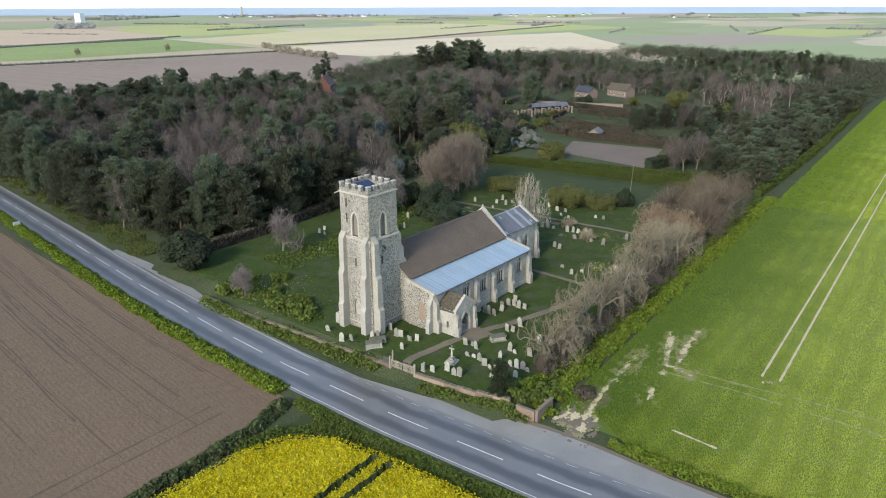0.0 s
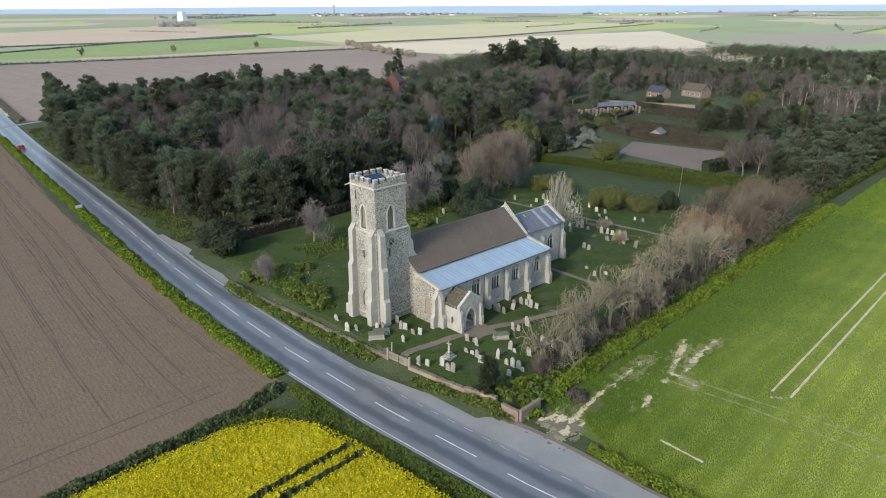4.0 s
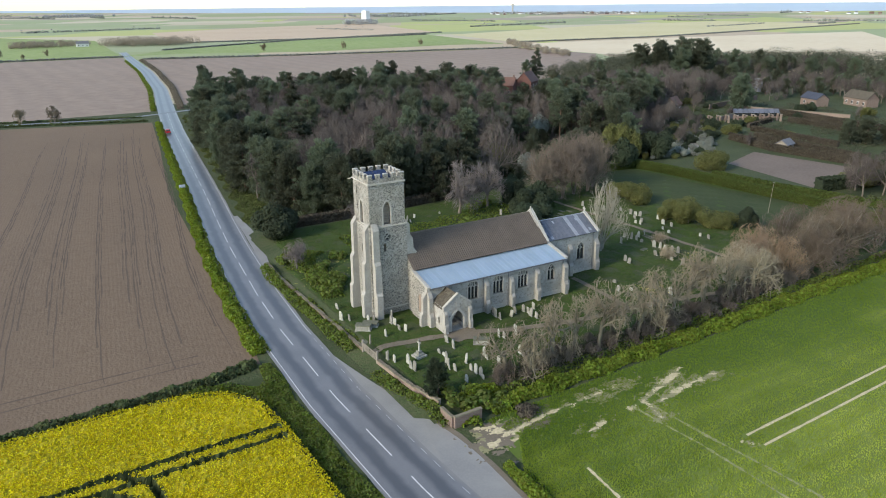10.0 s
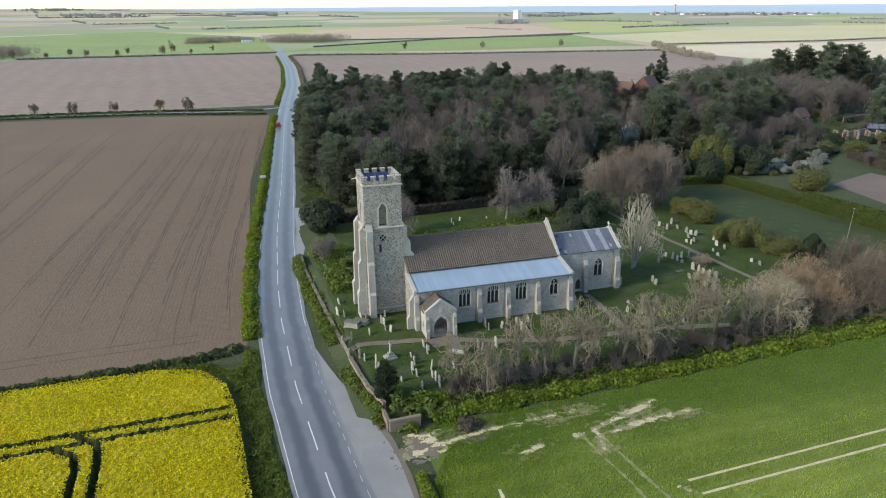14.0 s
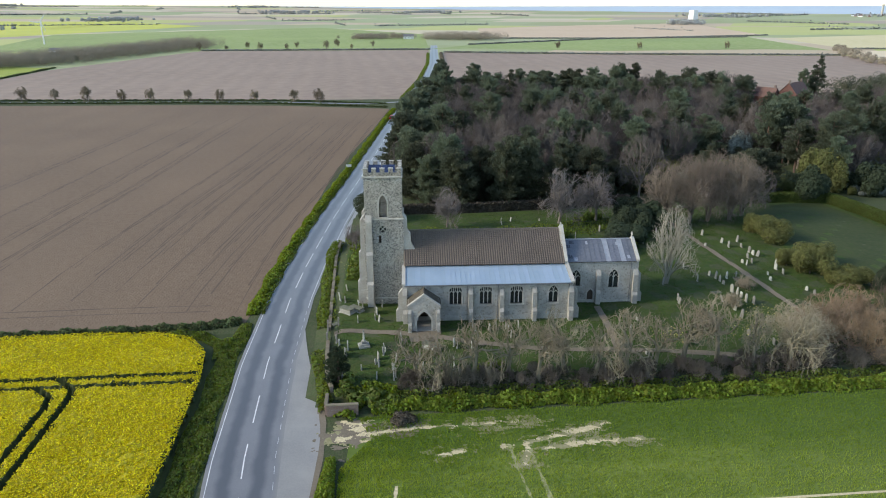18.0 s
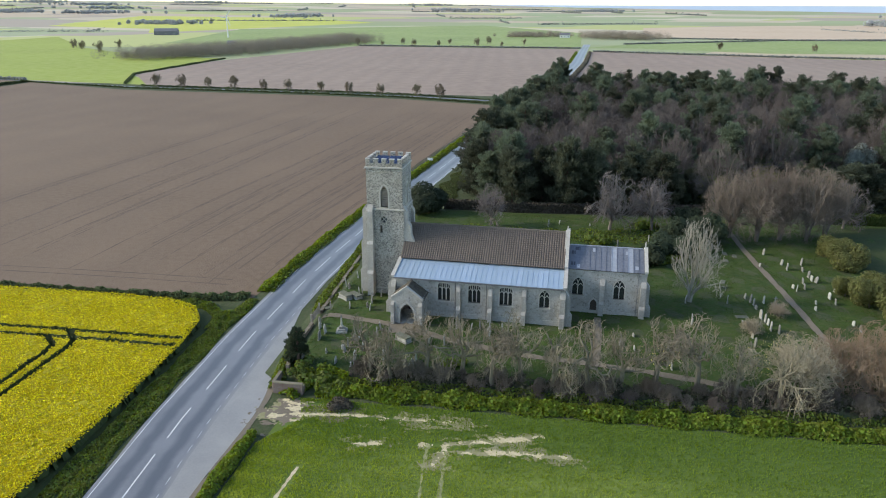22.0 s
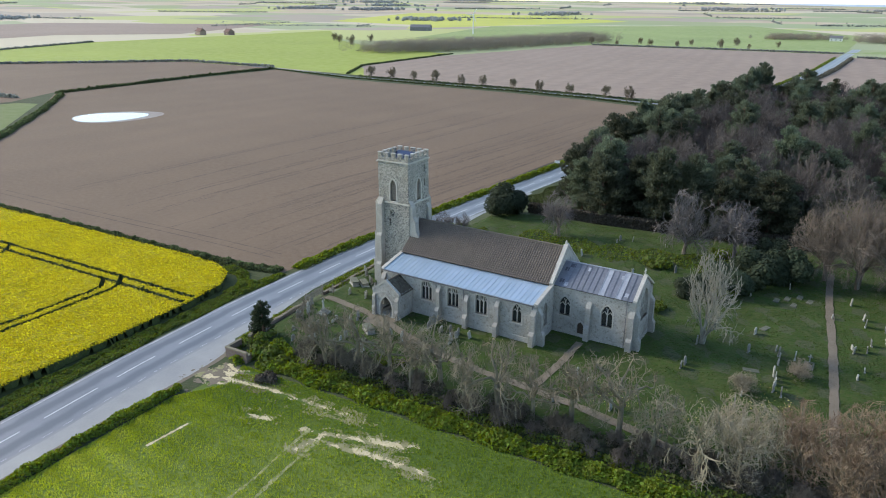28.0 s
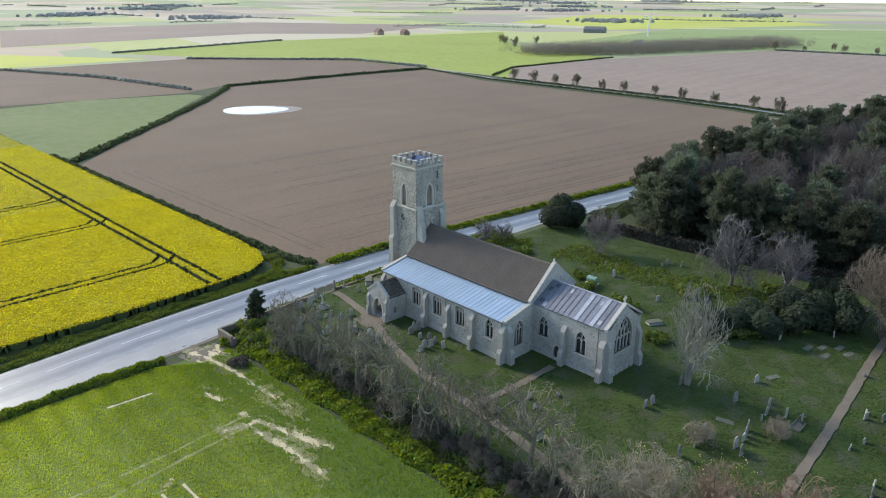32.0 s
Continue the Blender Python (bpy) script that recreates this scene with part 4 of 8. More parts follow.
def inside(poly, x, y):
    r = np.zeros(np.shape(x), bool)
    for (x0, y0), (x1, y1) in zip(poly, poly[1:] + poly[:1]):
        c = ((y0 > y) != (y1 > y)) & (x < (x1 - x0) * (y - y0) / ((y1 - y0) + 1e-12) + x0)
        r ^= c
    return r


# ---- roads ----
ys = np.concatenate([np.arange(-60, 300, 3.0), np.arange(300, 765, 12.0)])
mid = np.column_stack([road_x(ys), ys])
road = ribbon("road", mid, 7.4, M["asphalt"], 0.06, None, 0.05)
tagged(road, "worn grey asphalt country road with darker wheel tracks", "road", kind="structure")
uv = road.data.uv_layers.new(name="across")
rk = len(mid)
for lp in road.data.loops:                       # metres from the middle of the road, and along it
    uv.data[lp.index].uv = (3.7 if lp.vertex_index < rk else -3.7, float(ys[lp.vertex_index % rk]))


def wheel_tracks(m, col, edge_col):
    """Dark polished tracks with soft sides, and grit along the edges, by the distance from the road's middle."""
    n, l, b = nodes_of(m)
    u = n.new("ShaderNodeUVMap")
    u.uv_map = "across"
    sp = n.new("ShaderNodeSeparateXYZ")
    l.new(u.outputs[0], sp.inputs[0])
    nz = n.new("ShaderNodeTexNoise")
    nz.inputs["Scale"].default_value, nz.inputs["Detail"].default_value = 0.35, 5.0
    l.new(n.new("ShaderNodeNewGeometry").outputs["Position"], nz.inputs["Vector"])

    def op(kind, a, c):
        x = n.new("ShaderNodeMath")
        x.operation = kind
        for i, v in enumerate((a, c)):
            if isinstance(v, (int, float)):
                x.inputs[i].default_value = v
            else:
                l.new(v, x.inputs[i])
        return x.outputs[0]

    off = op("ABSOLUTE", op("ADD", sp.outputs[0], op("MULTIPLY", op("SUBTRACT", nz.outputs["Fac"], 0.5), 1.1)), 0)
    for lo, hi, c, amount in ((0.35, 1.5, col, 0.85), (3.0, 3.75, edge_col, 0.7)):
        d = op("ABSOLUTE", op("SUBTRACT", off, (lo + hi) / 2 + 0.75), 0) if c is col else off
        r = n.new("ShaderNodeMapRange")
        r.interpolation_type = "SMOOTHSTEP"
        r.inputs["From Min"].default_value, r.inputs["From Max"].default_value = (1.05, 0.25) if c is col else (lo, hi)
        r.inputs["To Max"].default_value = amount
        l.new(d, r.inputs["Value"])
        mix = n.new("ShaderNodeMix")
        mix.data_type = "RGBA"
        l.new(r.outputs[0], mix.inputs[0]), l.new(b.inputs["Base Color"].links[0].from_socket, mix.inputs[6])
        mix.inputs[7].default_value = (*c, 1)
        l.new(mix.outputs[2], b.inputs["Base Color"])


M["roadway"] = mat("worn_roadway", [(0.14, 0.142, 0.145), (0.178, 0.178, 0.18), (0.215, 0.212, 0.207)], 0.18, 7.0, 0.36, 0.2, 40.0, dist=0.006, spec=0.65, mixfine=0.25)
wheel_tracks(M["roadway"], (0.075, 0.078, 0.084), (0.24, 0.225, 0.2))
road.data.materials[0] = M["roadway"]
for k, y0 in enumerate(np.arange(-58, 300, 9.7)):
    yy = np.arange(y0 + 1.9, y0 + 1.9 + 6.9, 1.15)
    d = ribbon("centre_dash", np.column_stack([road_x(yy), yy]), 0.14, M["paint"], 0.072, road)
for side, sgn in (("edge_line", -1), ("edge_line", 1)):
    yy = np.arange(-58, 300, 2.5)
    for a in range(0, len(yy) - 1, 12):
        q = yy[a:a + 13]
        if sgn > 0 and 0 < q[0] < 52:
            for s in q[:-1]:
                ribbon(side, np.column_stack([road_x(np.array([s, s + 1.2])) + sgn * 3.15, [s, s + 1.2]]), 0.045, M["paint"], 0.072, road)
        else:
            ribbon(side, np.column_stack([road_x(q) + sgn * 3.25, q]), 0.1, M["paint"], 0.072, road, 0.01)
APRON = [tuple(p) for p in curve([(54.6, 60), (55.9, 50), (57.3, 42), (58.9, 33), (59.6, 28), (59.4, 22), (59.0, 14), (59.3, 4), (60.2, -20), (62.4, -60)], 2.0)]
apron = sheet("pavement", APRON + [(59, -60), (56, -10), (54.8, 25)], M["apron"], 0.052)
tagged(apron, "pale gritty asphalt apron beside the road", "pavement", kind="structure")
tagged(sheet("pavement", [(57.2, 82), (59.0, 92), (61.2, 102), (62.6, 114), (62.9, 126), (61.8, 126), (60.4, 112), (58.4, 97), (56.8, 84)], M["apron"], 0.05), "gravelly lay-by beside the wood", "lay-by", kind="structure")
lane = ribbon("lane", [(79, 297), (60, 291), (21, 300), (-20, 305), (-130, 314), (-205, 331), (-300, 345)], 2.8, M["asphalt"], 0.075)
tagged(lane, "narrow grey lane between the fields", "lane", kind="structure")
tagged(ribbon("lane", [(79, 297), (90, 301), (110, 306)], 3.2, M["asphalt"], 0.08), "narrow lane by the wood", "lane", kind="structure")
path = ribbon("path", curve([(58.2, 50.4), (61, 51.6), (66, 50.6), (72, 49.2), (79, 46.2), (88, 43.4), (97.5, 42.6), (107, 41.0), (112, 39.6), (118, 38.0), (124, 36)], 0.9), 1.2, M["path"], 0.1, None, 0.06)
tagged(path, "trodden gravel churchyard path", "path", kind="structure")
tagged(ribbon("path", curve([(70, 48.7), (72, 48.9), (74.6, 48.2)], 0.6), 3.2, M["path"], 0.108, None, 0.1), "gravel in front of the porch", "path", kind="structure")
tagged(ribbon("path", curve([(128.6, 40), (128.2, 50), (127.9, 60), (127.4, 72), (126.6, 84), (126.3, 93), (126.4, 101)], 0.9), 1.0, M["path"], 0.11, None, 0.05), "narrow straight churchyard path", "path", kind="structure")
tagged(ribbon("path", curve([(97.4, 42.8), (98.2, 48), (98.6, 56.6)], 0.8), 0.95, M["path"], 0.106, None, 0.05), "narrow path to the chancel door", "path", kind="structure")
field([(68, 34.6), (100, 34.4), (134, 34.8), (134, 38.4), (112, 37.6), (90, 37.6), (68, 37.8)], "litter", 0.05, "brown leaf litter below the tree row", 2.0, "leaf litter")

# wheel lines and chalky bare ground in the wheat
for y in (14.0, 11.9):
    tagged(ribbon("wheel_line", along([(85.7, y), (420, y + 0.3)], 1.0), 0.3, M["chalk"], 0.07, None, 0.02), "pale chalky wheel line in the wheat", "wheel line", kind="structure")
M["rut"] = mat("thin_wheat", [(0.2, 0.225, 0.075), (0.29, 0.295, 0.14), (0.42, 0.39, 0.22)], 0.3, 3.0, 0.95, 0.4)
RUTS = [[(79.6, 24.6), (79.7, 21), (80.2, 16), (80.2, 8), (80.1, 0), (79.8, -30)], [(81.6, 23.6), (81.8, 20), (82.0, 16), (82.8, 8), (83.2, 0), (83.4, -30)]]
for pts in RUTS:
    tagged(ribbon("wheel_line", along(pts, 0.5), 0.32, M["rut"], 0.066, None, 0.09), "worn wheel rut in the wheat", "wheel line", kind="structure")
tagged(ribbon("wheel_line", along([(67.5, 19.0), (66.9, 13.6)], 0.5), 0.28, M["chalk"], 0.07, None, 0.05), "short pale wheel scar", "wheel line", kind="structure")


def soil_patch(lines, width, material, lift, label, seed, cell=0.13, cut=0.68):
    """Bare ground with ragged, netted edges along lines, cut from a noise field."""
    rs = np.random.default_rng(seed)
    allp = np.concatenate([along(q, 0.25) for q in lines])
    x0, y0 = allp.min(0) - 2.5
    x1, y1 = allp.max(0) + 2.5
    X, Y = np.meshgrid(np.arange(x0, x1, cell), np.arange(y0, y1, cell))
    d = np.full(X.shape, 99.0)
    for p in allp[::2]:
        d = np.minimum(d, np.hypot((X - p[0]) * 0.8, (Y - p[1]) * 1.15))
    nz = np.zeros(X.shape)
    for k, amp in ((0.35, 0.8), (0.9, 0.9), (2.0, 0.8), (4.0, 0.5)):
        for _ in range(5):
            a, ph = rs.random() * 6.28, rs.random() * 6.28
            nz += amp * 0.45 * np.sin((X * math.cos(a) * 0.6 + Y * math.sin(a) * 1.4) * k * 2.2 + ph)
    val = np.exp(-(d / width) ** 2) * 0.8 + 0.42 * nz * np.exp(-(d / (width * 2.4)) ** 2) + rs.normal(0, 0.1, X.shape)
    on = (val > cut)[:-1, :-1]
    Xj, Yj = X + rs.normal(0, cell * 0.28, X.shape), Y + rs.normal(0, cell * 0.28, X.shape)
    idx = np.arange(X.size).reshape(X.shape)
    Fc = np.stack([idx[:-1, :-1], idx[:-1, 1:], idx[1:, 1:], idx[1:, :-1]], -1)[on]
    keep = np.unique(Fc)
    remap = np.full(X.size, -1)
    remap[keep] = np.arange(len(keep))
    V = np.column_stack([Xj.ravel(), Yj.ravel(), (terrain(Xj, Yj) + lift).ravel()])[keep]
    return tagged(mesh_ob("bare_soil", V, remap[Fc], material), label, "bare soil", kind="stuff")


M["thin"] = mat("thin_crop_soil", [(0.27, 0.25, 0.13), (0.34, 0.31, 0.19), (0.2, 0.2, 0.08)], 0.7, 4.0, 0.95, 0.5, 8.0)
BARE = [[(79, 24.3), (82, 24.8), (86, 25.8), (91, 27.5)], [(83, 23.6), (88, 24.2), (94, 24.4)], [(81.5, 24.5), (80.6, 21)], [(72.0, 23.4), (74, 23.8)], [(61.5, 27), (64, 27.8), (67.5, 28.2), (71, 28.6)], [(63, 26), (64, 29.5), (66, 30.2)], [(71, 28.4), (78, 28.6)], [(67.5, 19.0), (66.9, 13.6)]]
for seed, lines, w in ((1, [[(79, 24.3), (82, 24.8), (86, 25.8), (91, 27.5)], [(83, 23.6), (88, 24.2), (94, 24.4)], [(81.5, 24.5), (80.6, 21)]], 0.5),
                       (2, [[(72.0, 23.4), (74, 23.8)]], 0.55),
                       (3, [[(61.5, 27), (64, 27.8), (67.5, 28.2), (71, 28.6)], [(64, 26.5), (63.2, 29.5)], [(71, 28.4), (78, 28.6), (84, 29.2)]], 0.62),
                       (4, [[(84.2, 13.4), (85.2, 12.2)]], 0.3)):
    soil_patch(lines, w, M["chalk"], 0.062, "chalky bare ground in thin wheat", seed)
    soil_patch(lines, w * 1.7, M["thin"], 0.056, "thin patchy crop round bare ground", seed + 10, 0.2, 0.42)
soil_patch([[(61.6, 25.2), (63, 27), (66, 28.5), (69, 29.2)], [(62, 30), (66, 30.5)], [(62, 27.5), (65, 26.2)]], 0.8, M["chalk"], 0.066, "chalky rubble in the field gateway", 8, 0.12, 0.95)
soil_patch([[(61.2, 25.5), (62.5, 27.5), (64.5, 28.5)], [(62, 29.5), (67, 30)], [(65, 28), (69.5, 29)]], 1.5, M["path"], 0.059, "trampled brown gateway soil", 7, 0.2, 0.5)
tagged(ribbon("apron_edge", np.array(APRON[8:]) + [0.25, 0], 0.7, M["path"], 0.05, None, 0.1), "strip of tan earth along the apron", "verge", kind="structure")
# young wheat in drill rows
wn_ = 520000
wx = 61 + 190 * rng.random(wn_) ** 1.6
wy = np.round(rng.uniform(-42, 31.5, wn_) / 0.36) * 0.36 + rng.normal(0, 0.13, wn_)
thick = 0.5 + 0.3 * np.sin(wx * 0.21 + 2 * np.sin(wy * 0.13)) + 0.25 * np.sin(wy * 0.9 + np.sin(wx * 0.3)) + 0.2 * np.sin(wx * 0.9 + wy * 0.5)
WHEAT = [(63.4, 31.2), (400, 33), (420, -220), (62.6, -60), (61.6, 10), (61.8, 22), (65, 27)]
bare_d = np.full(wn_, 9.0)
for q in BARE + RUTS:
    for p in along(q, 0.5):
        bare_d = np.minimum(bare_d, np.hypot(wx - p[0], wy - p[1]) + (0.22 if q in RUTS else 0.0))
ok_w = inside(WHEAT, wx, wy) & (bare_d > 0.26 + 0.45 * rng.random(wn_) ** 2) & (rng.random(wn_) < 0.75 + 0.25 * thick) & ~((wx > 85) & ((np.abs(wy - 14) < 0.25) | (np.abs(wy - 11.9) < 0.25)))
wx, wy = wx[ok_w], wy[ok_w]
ang_w = rng.random(len(wx)) * 6.283
lean_w = np.column_stack([0.45 * np.cos(ang_w), 0.3 * np.sin(ang_w), np.ones(len(wx))]) + rng.normal(0, 0.15, (len(wx), 3))
tagged(sprays("wheat_plants", np.column_stack([wx, wy, terrain(wx, wy) + 0.13]), lean_w, 0.24, 0.085, M["blade"]), "young wheat plants in drill rows", "wheat", kind="stuff")
fx_, fy_ = rng.uniform(62, 420, 230000), rng.uniform(-130, 32.5, 230000)
ok_w = inside(WHEAT, fx_, fy_) & ((fx_ > 170) | (fy_ < -41)) & ~((np.abs(fy_ - 14) < 0.3) | (np.abs(fy_ - 11.9) < 0.3))
fx_, fy_ = fx_[ok_w], fy_[ok_w]
tagged(cloud_ob("wheat_plants", np.column_stack([fx_, fy_, terrain(fx_, fy_) + 0.12]), 0.16, M["blade"], None, 1.3, np.column_stack([np.where(rng.random(len(fx_)) < 0.5, -1.0, 1.0), np.zeros(len(fx_)), np.full(len(fx_), 0.25)]), 0.2), "young wheat farther along the field", "wheat", kind="stuff")
# sprayer ruts in the ploughland
M["furrow"] = mat("dark_rut_soil", [(0.095, 0.068, 0.047), (0.12, 0.086, 0.061), (0.145, 0.106, 0.076)], 0.2, 2.0, 0.95, 0.5)
for k, d0 in enumerate((7.5, 12.5, 17, 23, 28.5, 34, 41, 50, 58, 69, 83)):
    for j in range(5 if k % 3 else 3):
        y_a, y_b = 61 + ((k * 37 + j * 11) % 40), 266 - ((k * 23 + j * 17) % 70)
        yy = np.arange(y_a, y_b, 2.5)
        tagged(ribbon("wheel_rut", np.column_stack([road_x(yy) - d0 - j * (0.42 if j < 3 else 0.6) - 0.1 * yy * (k > 6) * 0.4 + 0.3 * np.sin(yy * 0.05 + k) + 0.06 * np.sin(yy * 0.4 + j * 2), yy]), 0.13 + 0.05 * ((k + j) % 3), M["furrow"], 0.05, None, 0.04), "dark drill furrow in the ploughed soil", "wheel rut", kind="structure")
for k, pts in enumerate(([(40, 62), (20, 62.5), (-10, 62), (-50, 62.5)], [(40, 64.2), (20, 64.6), (-10, 64.1), (-48, 64.6)])):
    tagged(ribbon("wheel_rut", curve(pts, 1.5), 0.26, M["furrow"], 0.052, None, 0.04), "curved turning rut on the headland", "wheel rut", kind="structure")
# pond
ang = np.arange(40) / 40 * 6.283
ax, ay = np.array([18.0, 24.0]) / 30.0, np.array([-24.0, 18.0]) / 30.0
rr = 1 + 0.06 * np.sin(ang * 3 + 1)
pond_xy = np.array([-122.0, 147.0]) + np.outer(np.cos(ang) * 13.5 * rr, ax) + np.outer(np.sin(ang) * 11.0 * rr, ay)
tagged(sheet("water", [tuple(p) for p in pond_xy], M["water"], 0.09), "flooded hollow mirroring the bright sky", "pond", kind="structure")
margin = np.array([-122.0, 147.0]) + (pond_xy - np.array([-122.0, 147.0])) * 1.22 + ax * 2.5
tagged(sheet("pond_margin", [tuple(p) for p in margin], mat("wet_silt", [(0.24, 0.2, 0.17), (0.3, 0.26, 0.22), (0.34, 0.3, 0.26)], 0.1, 1.0, 0.8, 0.3), 0.07), "damp pale silt round the pond", "silt", kind="structure")

# ---- rape field ----
RAPE = [(-150, -58), (45.0, -58), (44.5, -45), (44.3, 10), (44.6, 25), (44.2, 40), (43.2, 47), (40.5, 51), (36, 53), (28, 53.6), (-150, 54)]


def rut_dist(x, y):
    d = np.full(np.shape(x), 9.0)
    legs = [((-150, 40.9), (43.2, 41.2)), ((-150, 38.9), (43.2, 39.2))]
    for c in (28.2, -2.6, -27.0):                # tramlines that swing into the headland pair
        legs += [((c, 34.5), (c - 0.4, -58)), ((c + 2.0, 35.0), (c + 1.6, -58))]
        legs += [((c, 34.5), (c - 0.5, 37.0)), ((c - 0.5, 37.0), (c - 2.4, 38.7)), ((c + 2.0, 35.0), (c + 1.6, 38.4)), ((c + 1.6, 38.4), (c - 0.8, 40.8))]
    for a, b2 in legs:
        p, q = np.array(a, float), np.array(b2, float)
        t = np.clip(((x - p[0]) * (q - p)[0] + (y - p[1]) * (q - p)[1]) / ((q - p) @ (q - p)), 0, 1)
        d = np.minimum(d, np.hypot(x - p[0] - t * (q - p)[0], y - p[1] - t * (q - p)[1]))
    return d


from mathutils.geometry import intersect_point_tri_2d


st = 0.36
fx, fy = np.arange(-149, 45.3, st), np.arange(-58, 54.4, st)
Xf, Yf = np.meshgrid(fx, fy)
Xf = Xf + rng.normal(0, 0.1, Xf.shape)
Yf = Yf + rng.normal(0, 0.1, Yf.shape)
ins = inside(RAPE, Xf, Yf)
rd = rut_dist(Xf, Yf)
edge = ins.copy()
for s in ((1, 0), (-1, 0), (0, 1), (0, -1)):
    edge &= np.roll(ins, s, (0, 1))
Zf = np.where(edge & (rd > 0.3), 1.15 + rng.normal(0, 0.075, Xf.shape) + 0.05 * np.sin(Xf * 0.31 + 2 * np.sin(Yf * 0.17)) * np.sin(Yf * 0.43 + np.sin(Xf * 0.21)), 0.08)
ny2, nx2 = Xf.shape
idx = np.arange(nx2 * ny2).reshape(ny2, nx2)
ok = (ins[:-1, :-1] & ins[:-1, 1:] & ins[1:, 1:] & ins[1:, :-1])
Fq = np.stack([idx[:-1, :-1], idx[:-1, 1:], idx[1:, 1:], idx[1:, :-1]], -1)[ok]
low = (np.stack([Zf[:-1, :-1], Zf[:-1, 1:], Zf[1:, 1:], Zf[1:, :-1]], -1)[ok] < 0.5).any(1)
rape = mesh_ob("rape_field", np.column_stack([Xf.ravel(), Yf.ravel(), Zf.ravel()]), Fq, M["rape"])
rape.data.materials.append(M["stalk"])
rape.data.polygons.foreach_set("material_index", low.astype(np.int32))
tagged(rape, "flowering yellow oilseed rape with dark wheel ruts", "rape field", kind="stuff")
cnt = 300000
px = np.concatenate([rng.uniform(-20, 45, cnt), rng.uniform(-100, -20, cnt // 3)])
py = np.concatenate([rng.uniform(-10, 54, cnt), rng.uniform(10, 54, cnt // 3)])
keep = inside(RAPE, px, py) & (rut_dist(px, py) > 0.42)
px, py = px[keep], py[keep]
tagged(cloud_ob("rape_flower_heads", np.column_stack([px, py, 1.2 + 0.1 * rng.normal(size=len(px))]), 0.085, M["rapeleaf"]), "dense yellow rape flower heads", "flowers", kind="stuff")
field([(-150, -60), (46, -60), (46, 54), (-150, 55)], "stalk", 0.03, "dark ground under the rape crop")

# ---- church ----
M["dressed"] = mat("weathered_dressed_stone", [(0.36, 0.34, 0.3), (0.44, 0.42, 0.375), (0.28, 0.27, 0.235)], 0.9, 5.0, 0.92, 0.5, 12.0, dist=0.04)
church = empty("church", pose(82, 57, 0, 0, 0, -2.4))
tagged(church, "medieval flint church with west tower, south aisle, porch and chancel", "church")
G = 0.55                               # foot of the walls, a little under the grass


def cpart(name, bm, key, parent=None, label="", smooth=False):
    return part(name, bm, M[key], parent or church, label, smooth)


def cbox(name, u0, u1, v0, v1, z0, z1, key, parent=None, taper=0.0, bevel=0.0, label=""):
    return box(name, u0, u1, v0, v1, z0, z1, M[key], parent or church, taper, bevel, label)


def stepped(name, face, pos, width, plane, stages, key="dressed", parent=None, z0=G):
    """A buttress with weathered set-offs. stages: (top, projection) from the ground up; face: the way it juts out."""
    sgn = -1 if face in "SW" else 1
    prof = [(plane - sgn * 0.05, z0)]
    for i, (top, out) in enumerate(stages):
        nxt = stages[i + 1][1] if i + 1 < len(stages) else 0.0
        low = z0 if i == 0 else stages[i - 1][0] + (stages[i - 1][1] - out) * 1.3
        prof += [(plane + sgn * out, low), (plane + sgn * out, top)]
    top, out = stages[-1]
    prof.append((plane - sgn * 0.05, top + out * 1.5))
    bm = bmesh.new()
    prism(bm, prof, "u" if face in "SN" else "v", pos - width / 2, pos + width / 2)
    bmesh.ops.bevel(bm, geom=bm.edges[:], offset=0.03, segments=1, affect="EDGES")
    return cpart(name, bm, key, parent)


def bar(bm, axis, plane, p, q, w, d):
    """A straight stone bar in the plane of a window, between 2D points."""
    dx, dz = q[0] - p[0], q[1] - p[1]
    L = math.hypot(dx, dz) or 1e-6
    nx_, nz_ = -dz / L * w / 2, dx / L * w / 2
    prism(bm, [(p[0] + nx_, p[1] + nz_), (p[0] - nx_, p[1] - nz_), (q[0] - nx_, q[1] - nz_), (q[0] + nx_, q[1] + nz_)], "v" if axis == "v" else "u", plane - d / 2, plane + d / 2)


